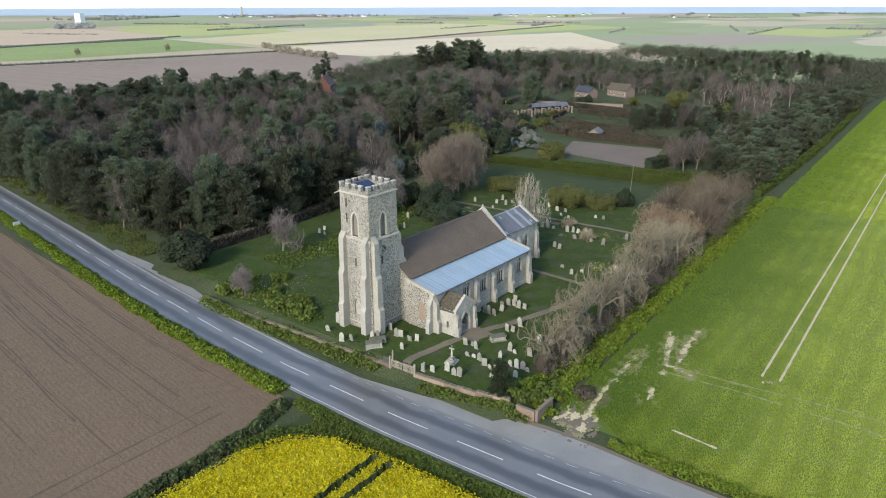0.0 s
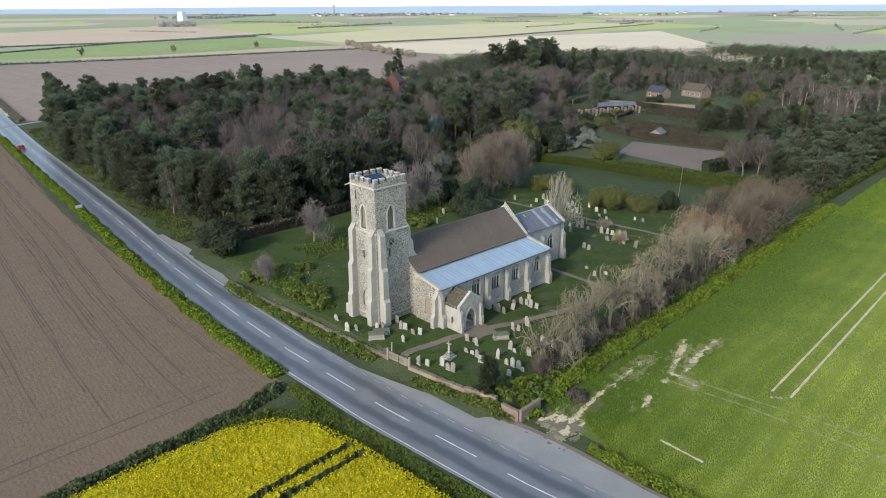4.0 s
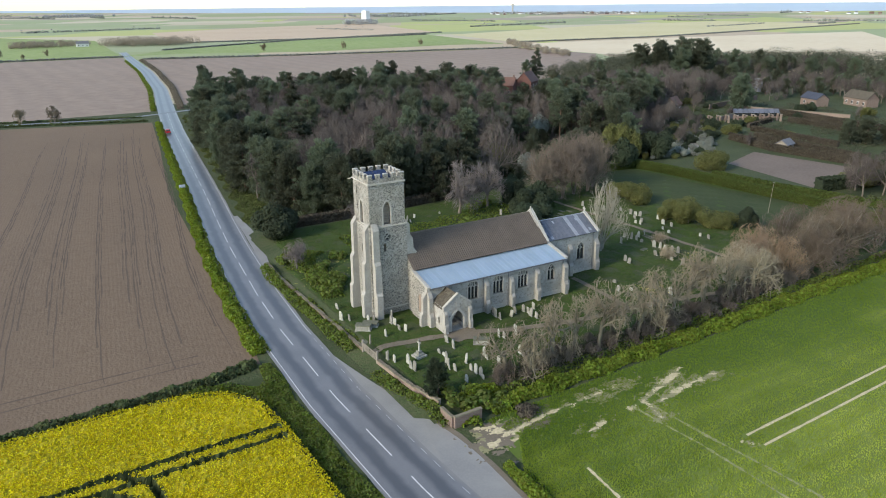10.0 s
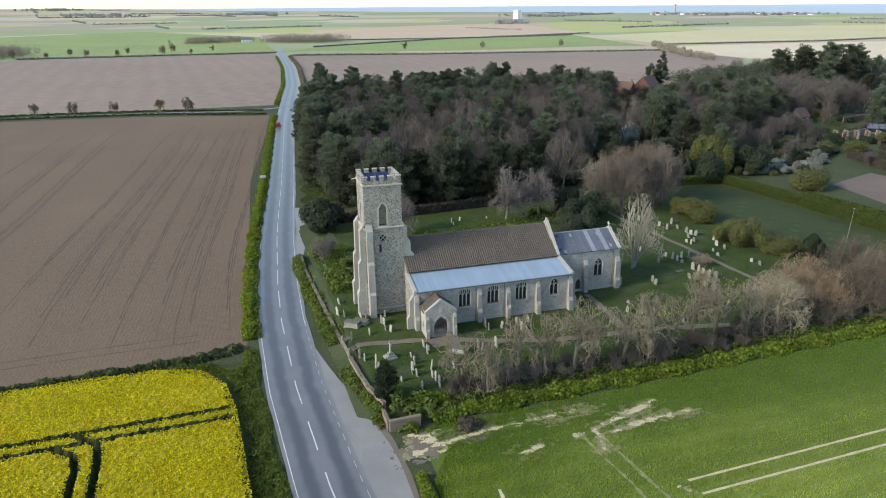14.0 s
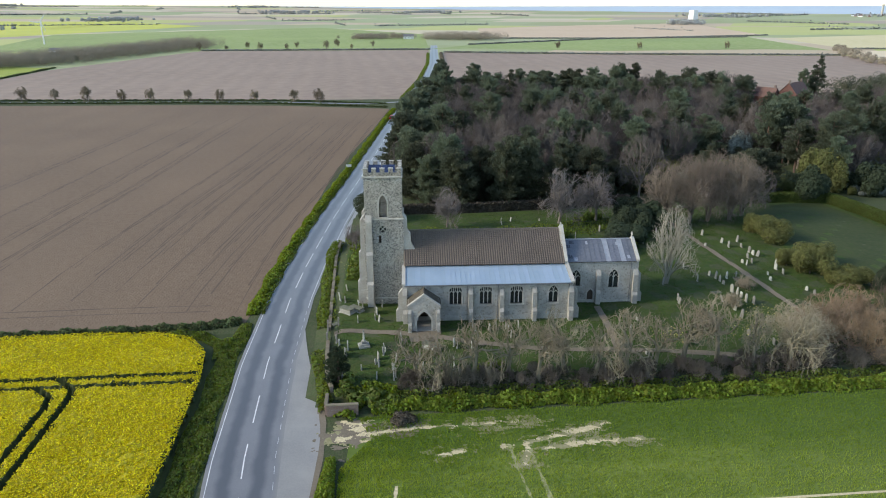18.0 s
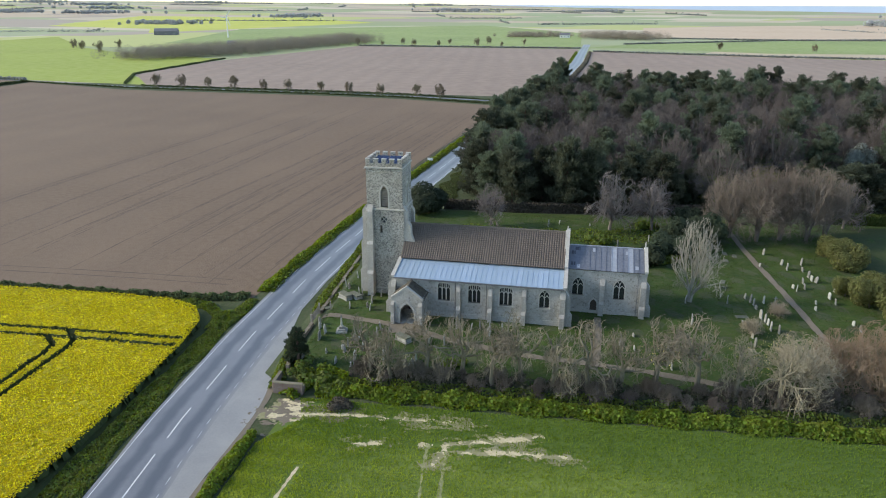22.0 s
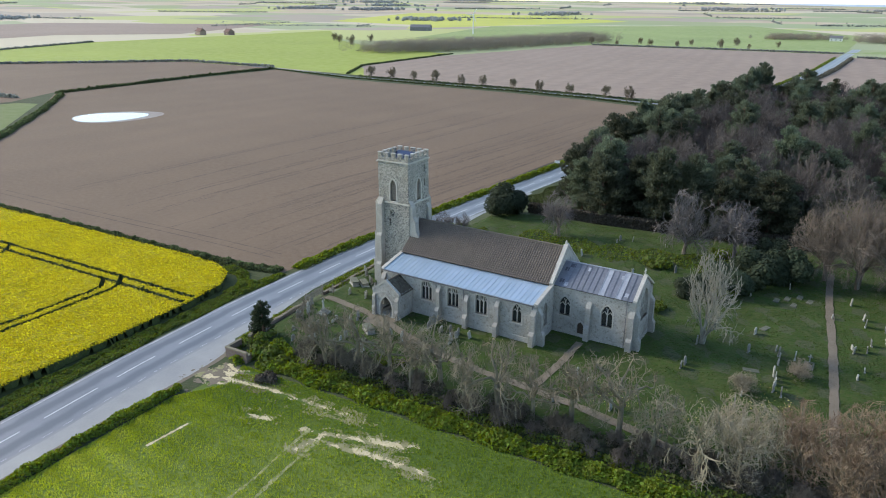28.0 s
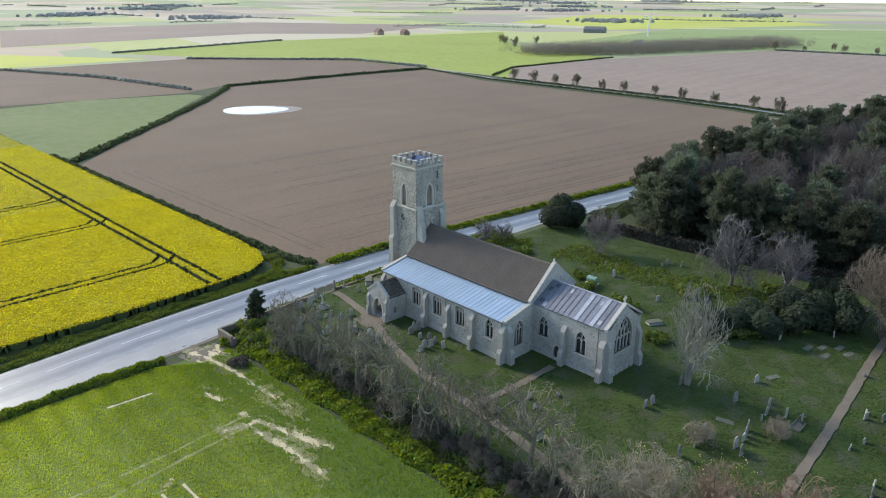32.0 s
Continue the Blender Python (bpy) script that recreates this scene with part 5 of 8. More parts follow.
def window(axis, outward, plane, c, w, z0, z1, lights, style="pointed", name="window", glass="glass", label=""):
    """A traceried window in an opening: surround, sill, mullions with tracery, and a pane to each light. Returns the opening."""
    dep = style == "square"
    spring = z1 - (0.28 * w if dep else 0.75 * w)
    hole = arch(c, w, z0, z1, spring, 6, dep)
    outer = arch(c, w + 0.36, z0 - 0.12, z1 + 0.2, spring, 6, dep)
    face = plane + outward * 0.03
    bm = bmesh.new()
    wall_panel(bm, outer, [arch(c, w - 0.02, z0, z1 - 0.01, spring, 6, dep)[::-1]], axis, face, plane - outward * 0.3)
    e = cpart(name, bm, "stone", None, label or "pale stone window surround")
    bm = bmesh.new()
    add = (lambda *a: add_box(bm, *a)) 
    s0, s1 = sorted((plane + outward * 0.14, plane - outward * 0.25))
    if axis == "v":
        add(c - w / 2 - 0.22, c + w / 2 + 0.22, s0, s1, z0 - 0.2, z0 - 0.04)
    else:
        add(s0, s1, c - w / 2 - 0.22, c + w / 2 + 0.22, z0 - 0.2, z0 - 0.04)
    cpart("sill", bm, "stone", e)
    mid_p = plane - outward * 0.2
    lw = w / lights
    if glass:
        for k in range(lights):
            a, b2 = c - w / 2 + k * lw, c - w / 2 + (k + 1) * lw
            loop = []
            for i in range(7):
                s = a + (b2 - a) * i / 6
                t = abs(s - c) / (w / 2)
                zt = spring + (z1 - spring) * ((1 - t ** 1.6) if not dep else math.sqrt(max(0, 1 - t * t)))
                loop.append((s, max(zt, z0 + 0.3)))
            bm = bmesh.new()
            prism(bm, [(a, z0), (b2, z0)] + loop[::-1], axis, mid_p - outward * 0.1, mid_p - outward * 0.12)
            cpart("pane", bm, glass, e)
    if lights > 1:
        bm = bmesh.new()
        tr = spring - (0.1 if not dep else 0.35)
        for k in range(1, lights):
            s = c - w / 2 + k * lw
            top = spring + (z1 - spring) * (1 - (abs(s - c) / (w / 2)) ** 1.6) * (0.45 if style == "pointed" else 1.0)
            bar(bm, axis, mid_p, (s, z0), (s, top), 0.13, 0.16)
        for k in range(lights):                       # heads of the lights
            a, b2 = c - w / 2 + k * lw, c - w / 2 + (k + 1) * lw
            m2 = (a + b2) / 2
            bar(bm, axis, mid_p, (a, tr - 0.12), (m2, tr + lw * 0.42), 0.08, 0.14)
            bar(bm, axis, mid_p, (m2, tr + lw * 0.42), (b2, tr - 0.12), 0.08, 0.14)
            if dep:
                bar(bm, axis, mid_p, (m2, tr + lw * 0.3), (m2, z1 - 0.06), 0.07, 0.13)
        if not dep:                                   # crossing curves in the head
            for k in range(1, lights):
                s = c - w / 2 + k * lw
                for sg in (-1, 1):
                    px_, pz = s, spring
                    for i in range(1, 6):
                        a = i / 5
                        qx, qz = s + sg * (w * 0.42) * (1 - math.cos(a * 1.35)), spring + (z1 - spring) * 0.95 * math.sin(a * 1.35)
                        lim = spring + (z1 - spring) * (1 - min(1, abs(qx - c) / (w / 2)) ** 1.6)
                        if qz > lim:
                            break
                        bar(bm, axis, mid_p, (px_, pz), (qx, qz), 0.08, 0.14)
                        px_, pz = qx, qz
        cpart("tracery", bm, "stone", e, "pale stone mullions and tracery")
    return hole


def wall(name, axis, a, b, outline, holes, key, parent=None, label=""):
    bm = bmesh.new()
    wall_panel(bm, outline, [h[::-1] for h in holes], axis, a, b)
    return cpart(name, bm, key, parent, label)


def rect(s0, s1, z0, z1):
    return [(s0, z0), (s1, z0), (s1, z1), (s0, z1)]


# -- tower --
T0, T1, V0, V1 = -17.85, -12.4, 2.8, 8.25
TC, VC = (T0 + T1) / 2, (V0 + V1) / 2
hS = arch(TC - 0.05, 1.15, 14.75, 18.1, 16.9)
hW = arch(VC, 1.15, 14.75, 18.1, 16.9)
slit = rect(TC - 0.75, TC - 0.4, 10.75, 11.95)
slit_w = rect(VC - 0.2, VC + 0.15, 10.4, 11.6)
k8 = [(TC - 0.15 + 0.5 * math.cos(i * math.pi / 6), 12.9 + 0.5 * math.sin(i * math.pi / 6)) for i in range(12)]
tower = wall("tower", "v", V0, V0 + 0.7, rect(T0, T1, 14.3, 20.75), [hS], "flint", None, "tall square flint tower")
wall("tower_wall", "v", V1 - 0.7, V1, rect(T0, T1, 14.3, 20.75), [hS], "flint", tower)
wall("tower_wall", "u", T0, T0 + 0.7, rect(V0 + 0.7, V1 - 0.7, 14.3, 20.75), [hW, rect(V1 - 1.35, V1 - 1.05, 18.6, 19.9), rect(V1 - 1.35, V1 - 1.05, 16.4, 17.7)], "flint", tower)
wall("tower_wall", "u", T1 - 0.7, T1, rect(V0 + 0.7, V1 - 0.7, 14.3, 20.75), [hW, rect(V1 - 1.3, V1 - 1.0, 18.7, 19.9), rect(V1 - 1.3, V1 - 1.0, 16.6, 17.7)], "flint", tower)
wall("tower_wall", "v", V0 - 0.15, V0 + 0.6, rect(T0 - 0.15, T1 + 0.15, G, 14.4), [slit, k8], "flint", tower)
wall("tower_wall", "v", V1 - 0.6, V1 + 0.15, rect(T0 - 0.15, T1 + 0.15, G, 14.4), [], "flint", tower)
wall("tower_wall", "u", T0 - 0.15, T0 + 0.6, rect(V0 + 0.6, V1 - 0.6, G, 14.4), [slit_w, arch(VC, 1.3, 3.0, 5.6)], "flint", tower)
wall("tower_wall", "u", T1 - 0.6, T1 + 0.15, rect(V0 + 0.6, V1 - 0.6, G, 14.4), [], "flint", tower)
for axis, out, pl, c in (("v", -1, V0, TC - 0.05), ("v", 1, V1, TC - 0.05), ("u", -1, T0, VC), ("u", 1, T1, VC)):
    bm = bmesh.new()
    wall_panel(bm, arch(c, 1.6, 14.6, 18.4, 16.9), [arch(c, 1.13, 14.75, 18.08, 16.9)[::-1]], axis, pl + out * 0.04, pl - out * 0.25)
    e = cpart("belfry_window", bm, "stone", None, "pointed belfry opening with stone surround and boards")
    for i in range(9):
        z = 14.85 + i * 0.34
        w = 0.5 if z < 16.9 else 0.5 * math.sqrt(max(0.08, 1 - ((z - 16.9) / 1.2) ** 2))
        bm = bmesh.new()
        a, b2 = sorted((pl - out * 0.32, pl - out * 0.56))
        if axis == "v":
            add_box(bm, c - w, c + w, a, b2, z, z + 0.3)
        else:
            add_box(bm, a, b2, c - w, c + w, z, z + 0.3)
        cpart("louvre_board", bm, "board", e)
bm = bmesh.new()
prism(bm, k8, "v", V0 + 0.25, V0 + 0.3)
cpart("sound_hole", bm, "glass", tower, "dark round quatrefoil opening")
bm = bmesh.new()
for i in range(4):
    a = math.pi / 4 + i * math.pi / 2
    bar(bm, "v", V0 + 0.1, (TC - 0.15, 12.9), (TC - 0.15 + 0.5 * math.cos(a), 12.9 + 0.5 * math.sin(a)), 0.12, 0.15)
cpart("quatrefoil", bm, "stone", tower)
cbox("blocked_west_window", T0 + 0.1, T0 + 0.3, VC - 0.75, VC + 0.75, 2.9, 5.7, "render", tower)
cbox("slit_backing", TC - 0.85, TC - 0.3, V0 + 0.3, V0 + 0.4, 10.6, 12.05, "oak", tower)
cbox("slit_backing", T0 + 0.3, T0 + 0.4, VC - 0.3, VC + 0.25, 10.3, 11.7, "oak", tower)
for z, o, h in ((14.36, 0.22, 0.2), (20.6, 0.14, 0.22), (1.9, 0.24, 0.16)):
    for a in (cbox("string_course", T0 - o, T1 + o, V0 - o, V0 + 0.02, z, z + h, "stone", tower, 0, 0.02),
              cbox("string_course", T0 - o, T1 + o, V1 - 0.02, V1 + o, z, z + h, "stone", tower, 0, 0.02),
              cbox("string_course", T0 - o, T0 + 0.02, V0 + 0.03, V1 - 0.03, z, z + h, "stone", tower, 0, 0.02),
              cbox("string_course", T1 - 0.02, T1 + o, V0 + 0.03, V1 - 0.03, z, z + h, "stone", tower, 0, 0.02)):
        pass
par = [(T0, T1, V0, V0 + 0.38), (T0, T1, V1 - 0.38, V1), (T0, T0 + 0.38, V0 + 0.39, V1 - 0.39), (T1 - 0.38, T1, V0 + 0.39, V1 - 0.39)]
for a in par:
    cbox("parapet", *a, 20.76, 21.3, "flint", tower)
n_m, mw = 5, 0.66
for i in range(n_m):
    s = (T1 - T0 - mw) / (n_m - 1)
    for v0, v1 in ((V0, V0 + 0.38), (V1 - 0.38, V1)):
        u = T0 + i * s
        mer = cbox("merlon", u, u + mw, v0, v1, 21.3, 21.92, "flint", tower)
        cbox("merlon_cap", u - 0.04, u + mw + 0.04, v0 - 0.05, v1 + 0.05, 21.92, 22.02, "stone", mer, 0.03)
    if 0 < i < n_m - 1:
        for u0, u1 in ((T0, T0 + 0.38), (T1 - 0.38, T1)):
            v = V0 + i * s
            mer = cbox("merlon", u0, u1, v, v + mw, 21.3, 21.92, "flint", tower)
            cbox("merlon_cap", u0 - 0.05, u1 + 0.05, v - 0.04, v + mw + 0.04, 21.92, 22.02, "stone", mer, 0.03)
cbox("tower_roof", T0 + 0.3, T1 - 0.3, V0 + 0.3, V1 - 0.3, 20.3, 20.55, "lead_new", tower, 0, 0, "pale lead tower roof")
for i in range(2):
    bm = bmesh.new()
    u = TC - 2.15 + i * 2.0
    prism(bm, [(VC - 0.3, 20.92), (VC - 0.3, 20.86), (VC + 1.7, 21.5), (VC + 1.7, 21.56)], "u", u, u + 1.9)
    sp = cpart("solar_panel", bm, "solar", tower, "dark blue solar panel")
    for v, z in ((VC - 0.2, 20.88), (VC + 1.6, 21.46)):
        cbox("panel_foot", u + 0.2, u + 0.3, v - 0.05, v + 0.05, 20.5, z, "slate", sp)
for u, v, sgn in ((T0, V1, (-0.9, 0.3)), (T0, V0, (-0.35, -0.15))):
    V, Fs = tubes([((u, v, 20.7), (u + sgn[0] * 0.75, v + sgn[1], 20.5), 0.1, 0.07)], 6)
    mesh_ob("water_spout", V, Fs, M["stone"], tower)
ST = [(4.6, 1.25), (9.2, 0.95), (14.2, 0.62)]
for u in (T0 + 0.55,):
    stepped("buttress", "S", u, 0.95, V0 - 0.15, ST, parent=tower)
    stepped("buttress", "N", u, 0.95, V1 + 0.15, ST, parent=tower)
for v in (V0 + 0.55, V1 - 0.55):
    stepped("buttress", "W", v, 0.95, T0 - 0.15, ST, parent=tower)
stepped("buttress", "N", T1 - 0.5, 1.0, V1 + 0.15, ST, parent=tower)
stepped("buttress", "E", V0 + 0.45, 0.95, T1 + 0.1, [(9.8, 1.7), (12.0, 1.1), (14.2, 0.6)], parent=tower)
stepped("buttress", "E", V1 - 0.5, 0.9, T1 + 0.1, [(9.5, 0.95), (13.2, 0.5)], parent=tower)
cbox("stair_stub", T0 - 1.0, T0 - 0.1, V1 + 0.4, V1 + 1.2, G, 2.6, "render", tower, 0.05)

# -- nave --
RV, RZ = 5.53, 11.75
NE_, NS, NN = 11.95, 0.92, 10.1
EZ = 8.05
nave = wall("nave_wall", "v", NN - 0.75, NN, rect(-12.3, NE_, G, EZ - 0.1), [arch(c, 1.6, 3.4, 6.4) for c in (-8, -3, 2, 7)], "render", None, "limewashed flint nave wall")
for c in (-8, -3, 2, 7):
    window("v", 1, NN, c, 1.6, 3.4, 6.4, 2)
wall("clerestory", "v", NS, NS + 0.7, rect(-12.3, NE_ - 0.5, 6.2, EZ - 0.12), [], "render", nave)
gable = [(NS, G), (NN, G), (NN, EZ), (RV, RZ + 0.35), (NS, EZ)]
wall("gable_wall", "u", NE_ - 0.6, NE_, gable, [], "render", nave)
wall("gable_wall", "u", -12.24, -11.75, [(NS, G), (NN - 0.76, G), (NN - 0.76, EZ - 0.1), (RV, RZ - 0.32), (NS, EZ - 0.3)], [], "flint", nave)
bm = bmesh.new()
for sg, v_e in ((-1, NS - 0.2), (1, NN + 0.2)):
    prism(bm, [(RV, RZ + 0.62), (RV, RZ + 0.4), (v_e, EZ - 0.1), (v_e, EZ + 0.14)], "u", NE_ - 0.42, NE_ + 0.06)
cpart("gable_coping", bm, "stone", nave, "pale stone gable coping")
cbox("gable_cross", NE_ - 0.42, NE_ - 0.16, RV - 0.12, RV + 0.12, RZ + 0.55, RZ + 0.95, "stone", nave, 0.05)


def tiled_slope(name, u0, u1, ridge, eave, pitch, key, rows, amp, parent, label):
    """A slope of pantiles: rolls across and lapped courses down the roof."""
    nu = int((u1 - u0) / pitch * 4)
    us = np.linspace(u0, u1, nu + 1)
    wave = amp * np.abs(np.sin(np.arange(nu + 1) * math.pi / 4))
    (rv, rz), (ev, ez) = ridge, eave
    L = math.hypot(ev - rv, ez - rz)
    nv_, nz_ = -(ez - rz) / L, (ev - rv) / L
    if nz_ < 0:
        nv_, nz_ = -nv_, -nz_
    V, Fc = [], []
    for r in range(rows):
        for t, up in ((r / rows, 0.0), ((r + 1.0) / rows, 0.045)):
            sag = -0.08 * np.sin(math.pi * t) * np.sin((us - u0) / (u1 - u0) * math.pi * 2.5 + 0.6) * 0.5
            off = wave + up + sag
            V.append(np.column_stack([us, rv + (ev - rv) * t + nv_ * off, rz + (ez - rz) * t + nz_ * off]))
    k = nu + 1
    for r in range(2 * rows - 1):
        a = r * k + np.arange(nu)
        Fc.append(np.stack([a, a + 1, a + 1 + k, a + k], 1))
    return tagged(mesh_ob(name, np.concatenate(V), np.concatenate(Fc), M[key], parent), label, kind="stuff")


nave_roof = cpart("nave_roof", (lambda bm: (prism(bm, [(RV, RZ - 0.06), (NS - 0.3, EZ - 0.16), (NS - 0.3, EZ - 0.26), (RV, RZ - 0.3), (NN + 0.3, EZ - 0.26), (NN + 0.3, EZ - 0.16)], "u", -12.25, NE_ - 0.42), bm)[1])(bmesh.new()), "oak", None, "steep nave roof of brown pantiles")
tiled_slope("pantile_slope", -12.25, NE_ - 0.42, (RV, RZ), (NS - 0.4, EZ - 0.14), 0.34, "pantile", 18, 0.075, nave_roof, "brown pantiles in lapped courses")
tiled_slope("pantile_slope", -12.25, NE_ - 0.42, (RV, RZ), (NN + 0.4, EZ - 0.14), 0.34, "pantile", 18, 0.075, nave_roof, "brown pantiles in lapped courses")
bm = bmesh.new()
prism(bm, [(RV + 0.17 * math.cos(a), RZ + 0.0 + 0.17 * math.sin(a)) for a in np.linspace(-0.3, math.pi + 0.3, 7)], "u", 0, 0.44)
rt = cpart("ridge_tile", bm, "pantile", nave_roof)
rt.matrix_basis = pose(-12.25, 0, 0)
for i in range(1, 52):
    share("ridge_tile", rt, pose(-12.25 + i * 0.455, 0, 0.012 * math.sin(i * 1.7)), nave_roof)

# -- south aisle --
AV, AZ = -3.75, 6.6
A0, A1 = -12.5, 12.0
holes = [window("v", -1, AV, c, 1.75, 3.5, 6.15, 3, "square", label="square-headed three-light window with pale tracery") for c in (-4.95, -0.62, 3.8)]
holes.append(window("v", -1, AV, 9.1, 1.35, 3.6, 6.2, 2, label="pointed two-light aisle window"))
aisle = wall("aisle_wall", "v", AV, AV + 0.75, rect(A0, A1, G, AZ), holes + [rect(-10.2, -8.9, 0.9, 3.6)], "render", None, "patchy limewashed flint aisle wall")
he = window("u", 1, A1, -1.35, 1.6, 2.9, 6.25, 3, label="pointed three-light east window of the aisle")
lean = [(AV + 0.76, G), (NS - 0.01, G), (NS - 0.01, 7.55), (AV + 0.76, AZ + 0.12)]
wall("aisle_end_wall", "u", A1 - 0.7, A1, lean, [he], "render", aisle)
hb = arch(-1.6, 1.15, 2.3, 5.2)
wall("aisle_end_wall", "u", A0, A0 + 0.7, lean, [hb], "flint", aisle)
bm = bmesh.new()
prism(bm, arch(-1.6, 1.15, 2.3, 5.2), "u", A0 + 0.08, A0 + 0.4)
cpart("blocked_window", bm, "brick", aisle, "arched window walled up with pinkish brick")
for u, s in ((A1, 1), (A0, -1)):
    bm = bmesh.new()
    prism(bm, [(AV - 0.25, AZ + 0.02), (AV - 0.25, AZ + 0.3), (NS + 0.1, 7.95), (NS + 0.1, 7.6)], "u", min(u - s * 0.45, u + s * 0.08), max(u - s * 0.45, u + s * 0.08))
    cpart("verge_coping", bm, "stone", aisle)
bm = bmesh.new()
prism(bm, [(AV - 0.28, AZ + 0.02), (AV - 0.28, AZ + 0.1), (NS + 0.05, 7.72), (NS + 0.05, 7.5)], "u", A0 + 0.45, A1 - 0.45)
aisle_roof = cpart("aisle_roof", bm, "slate", None, "low lean-to aisle roof of metal sheets tinted sky blue")
n_s = 33
pw = (A1 - 0.46 - (A0 + 0.46)) / n_s
bm = bmesh.new()
prism(bm, [(AV - 0.34, AZ + 0.1), (AV - 0.34, AZ + 0.14), (NS + 0.06, 7.77), (NS + 0.06, 7.73)], "u", 0.015, pw - 0.015)
prism(bm, [(AV - 0.34, AZ + 0.14), (AV - 0.34, AZ + 0.18), (NS + 0.06, 7.81), (NS + 0.06, 7.77)], "u", -0.025, 0.025)
rs0 = cpart("roof_sheet", bm, "steel", aisle_roof, "metal sheet with a standing seam, tinted sky blue")
rs0.matrix_basis = pose(A0 + 0.46, 0, 0)
for i in range(1, n_s):
    share("roof_sheet", rs0, pose(A0 + 0.46 + i * pw, 0, 0), aisle_roof)
cbox("gutter", A0 + 0.3, A1 - 0.3, AV - 0.42, AV - 0.28, AZ - 0.08, AZ + 0.06, "slate", aisle)
cbox("lead_flashing", A0 + 0.4, A1 - 0.5, NS - 0.16, NS + 0.0, 7.74, 7.86, "lead_new", aisle_roof)
AS = [(2.6, 0.95), (5.3, 0.6)]
for u in (-2.8, 6.35):
    stepped("buttress", "S", u, 0.6, AV, AS, parent=aisle)
stepped("buttress", "S", 1.65, 0.6, AV, [(2.6, 0.9), (5.0, 0.55)], parent=aisle)
stepped("buttress", "S", A1 - 0.4, 0.7, AV, AS, parent=aisle)
stepped("buttress", "E", AV + 0.4, 0.7, A1, AS, parent=aisle)
stepped("buttress", "S", A0 + 0.35, 0.65, AV, AS, parent=aisle)
stepped("buttress", "W", AV + 0.35, 0.65, A0, AS, parent=aisle)
for u in (1.1, 11.3, -3.3):
    V, Fs = tubes([((u, AV - 0.1, 0.9), (u, AV - 0.1, AZ), 0.05, 0.05)], 6)
    mesh_ob("downpipe", V, Fs, M["slate"], aisle)
bm = bmesh.new()
add_box(bm, A0 - 0.06, A1 + 0.06, AV - 0.07, AV + 0.02, G, 1.75)
cpart("plinth", bm, "stone", aisle)

# -- chancel --
C1, S0, N0 = 23.0, 1.6, 8.8
CR, CZ, CE = (S0 + N0) / 2, 9.95, 7.75
h1 = window("v", -1, S0, 13.55, 1.5, 3.7, 6.35, 2, label="pointed two-light chancel window")
h2 = window("v", -1, S0, 19.35, 1.5, 3.4, 6.35, 2, label="pointed two-light chancel window")
hd = arch(15.9, 0.95, 0.9, 3.2)
chancel = wall("chancel_wall", "v", S0, S0 + 0.75, rect(NE_ + 0.01, C1, G, CE - 0.1), [h1, h2, hd], "render", None, "grey limewashed flint chancel wall")
wall("chancel_wall", "v", N0 - 0.75, N0, rect(NE_ + 0.01, C1, G, CE - 0.1), [], "render", chancel)
hE = window("u", 1, C1, CR, 3.7, 4.1, 8.55, 5, name="east_window", label="great five-light east window with intersecting tracery")
wall("east_wall", "u", C1 - 0.75, C1 - 0.001, [(S0 + 0.76, G), (N0 - 0.76, G), (N0 - 0.76, CE), (CR, CZ - 0.0), (S0 + 0.76, CE)], [hE], "render", chancel)
bm = bmesh.new()
prism(bm, hd, "v", S0 + 0.3, S0 + 0.36)
door = cpart("priest_door", bm, "oak", chancel, "small dark arched oak door")
bm = bmesh.new()
wall_panel(bm, arch(15.9, 1.4, 0.7, 3.5, 2.45), [arch(15.9, 0.93, 0.72, 3.18, 2.45)[::-1]], "v", S0 - 0.05, S0 + 0.2)
cpart("door_surround", bm, "stone", door)
bm = bmesh.new()
for v_e in (S0 - 0.2, N0 + 0.2):
    prism(bm, [(CR, CZ + 0.36), (CR, CZ + 0.06), (v_e, CE - 0.1), (v_e, CE + 0.18)], "u", C1 - 0.42, C1 + 0.06)
cpart("gable_coping", bm, "stone", chancel, "pale stone gable coping")
bm = bmesh.new()
add_box(bm, C1 - 0.36, C1 - 0.2, CR - 0.1, CR + 0.1, CZ + 0.3, CZ + 1.15, 0.02)
add_box(bm, C1 - 0.35, C1 - 0.21, CR - 0.32, CR + 0.32, CZ + 0.72, CZ + 0.9)
cpart("gable_cross", bm, "stone", chancel, "stone gable cross")
bm = bmesh.new()
prism(bm, [(CR, CZ - 0.02), (S0 - 0.15, CE - 0.05), (S0 - 0.15, CE - 0.15), (CR, CZ - 0.2), (N0 + 0.15, CE - 0.15), (N0 + 0.15, CE - 0.05)], "u", NE_ + 0.01, C1 - 0.42)
chancel_roof = cpart("chancel_roof", bm, "oak", None, "patched grey lead chancel roof")
n_c = 14
pw = (C1 - 0.43 - NE_ - 0.02) / n_c
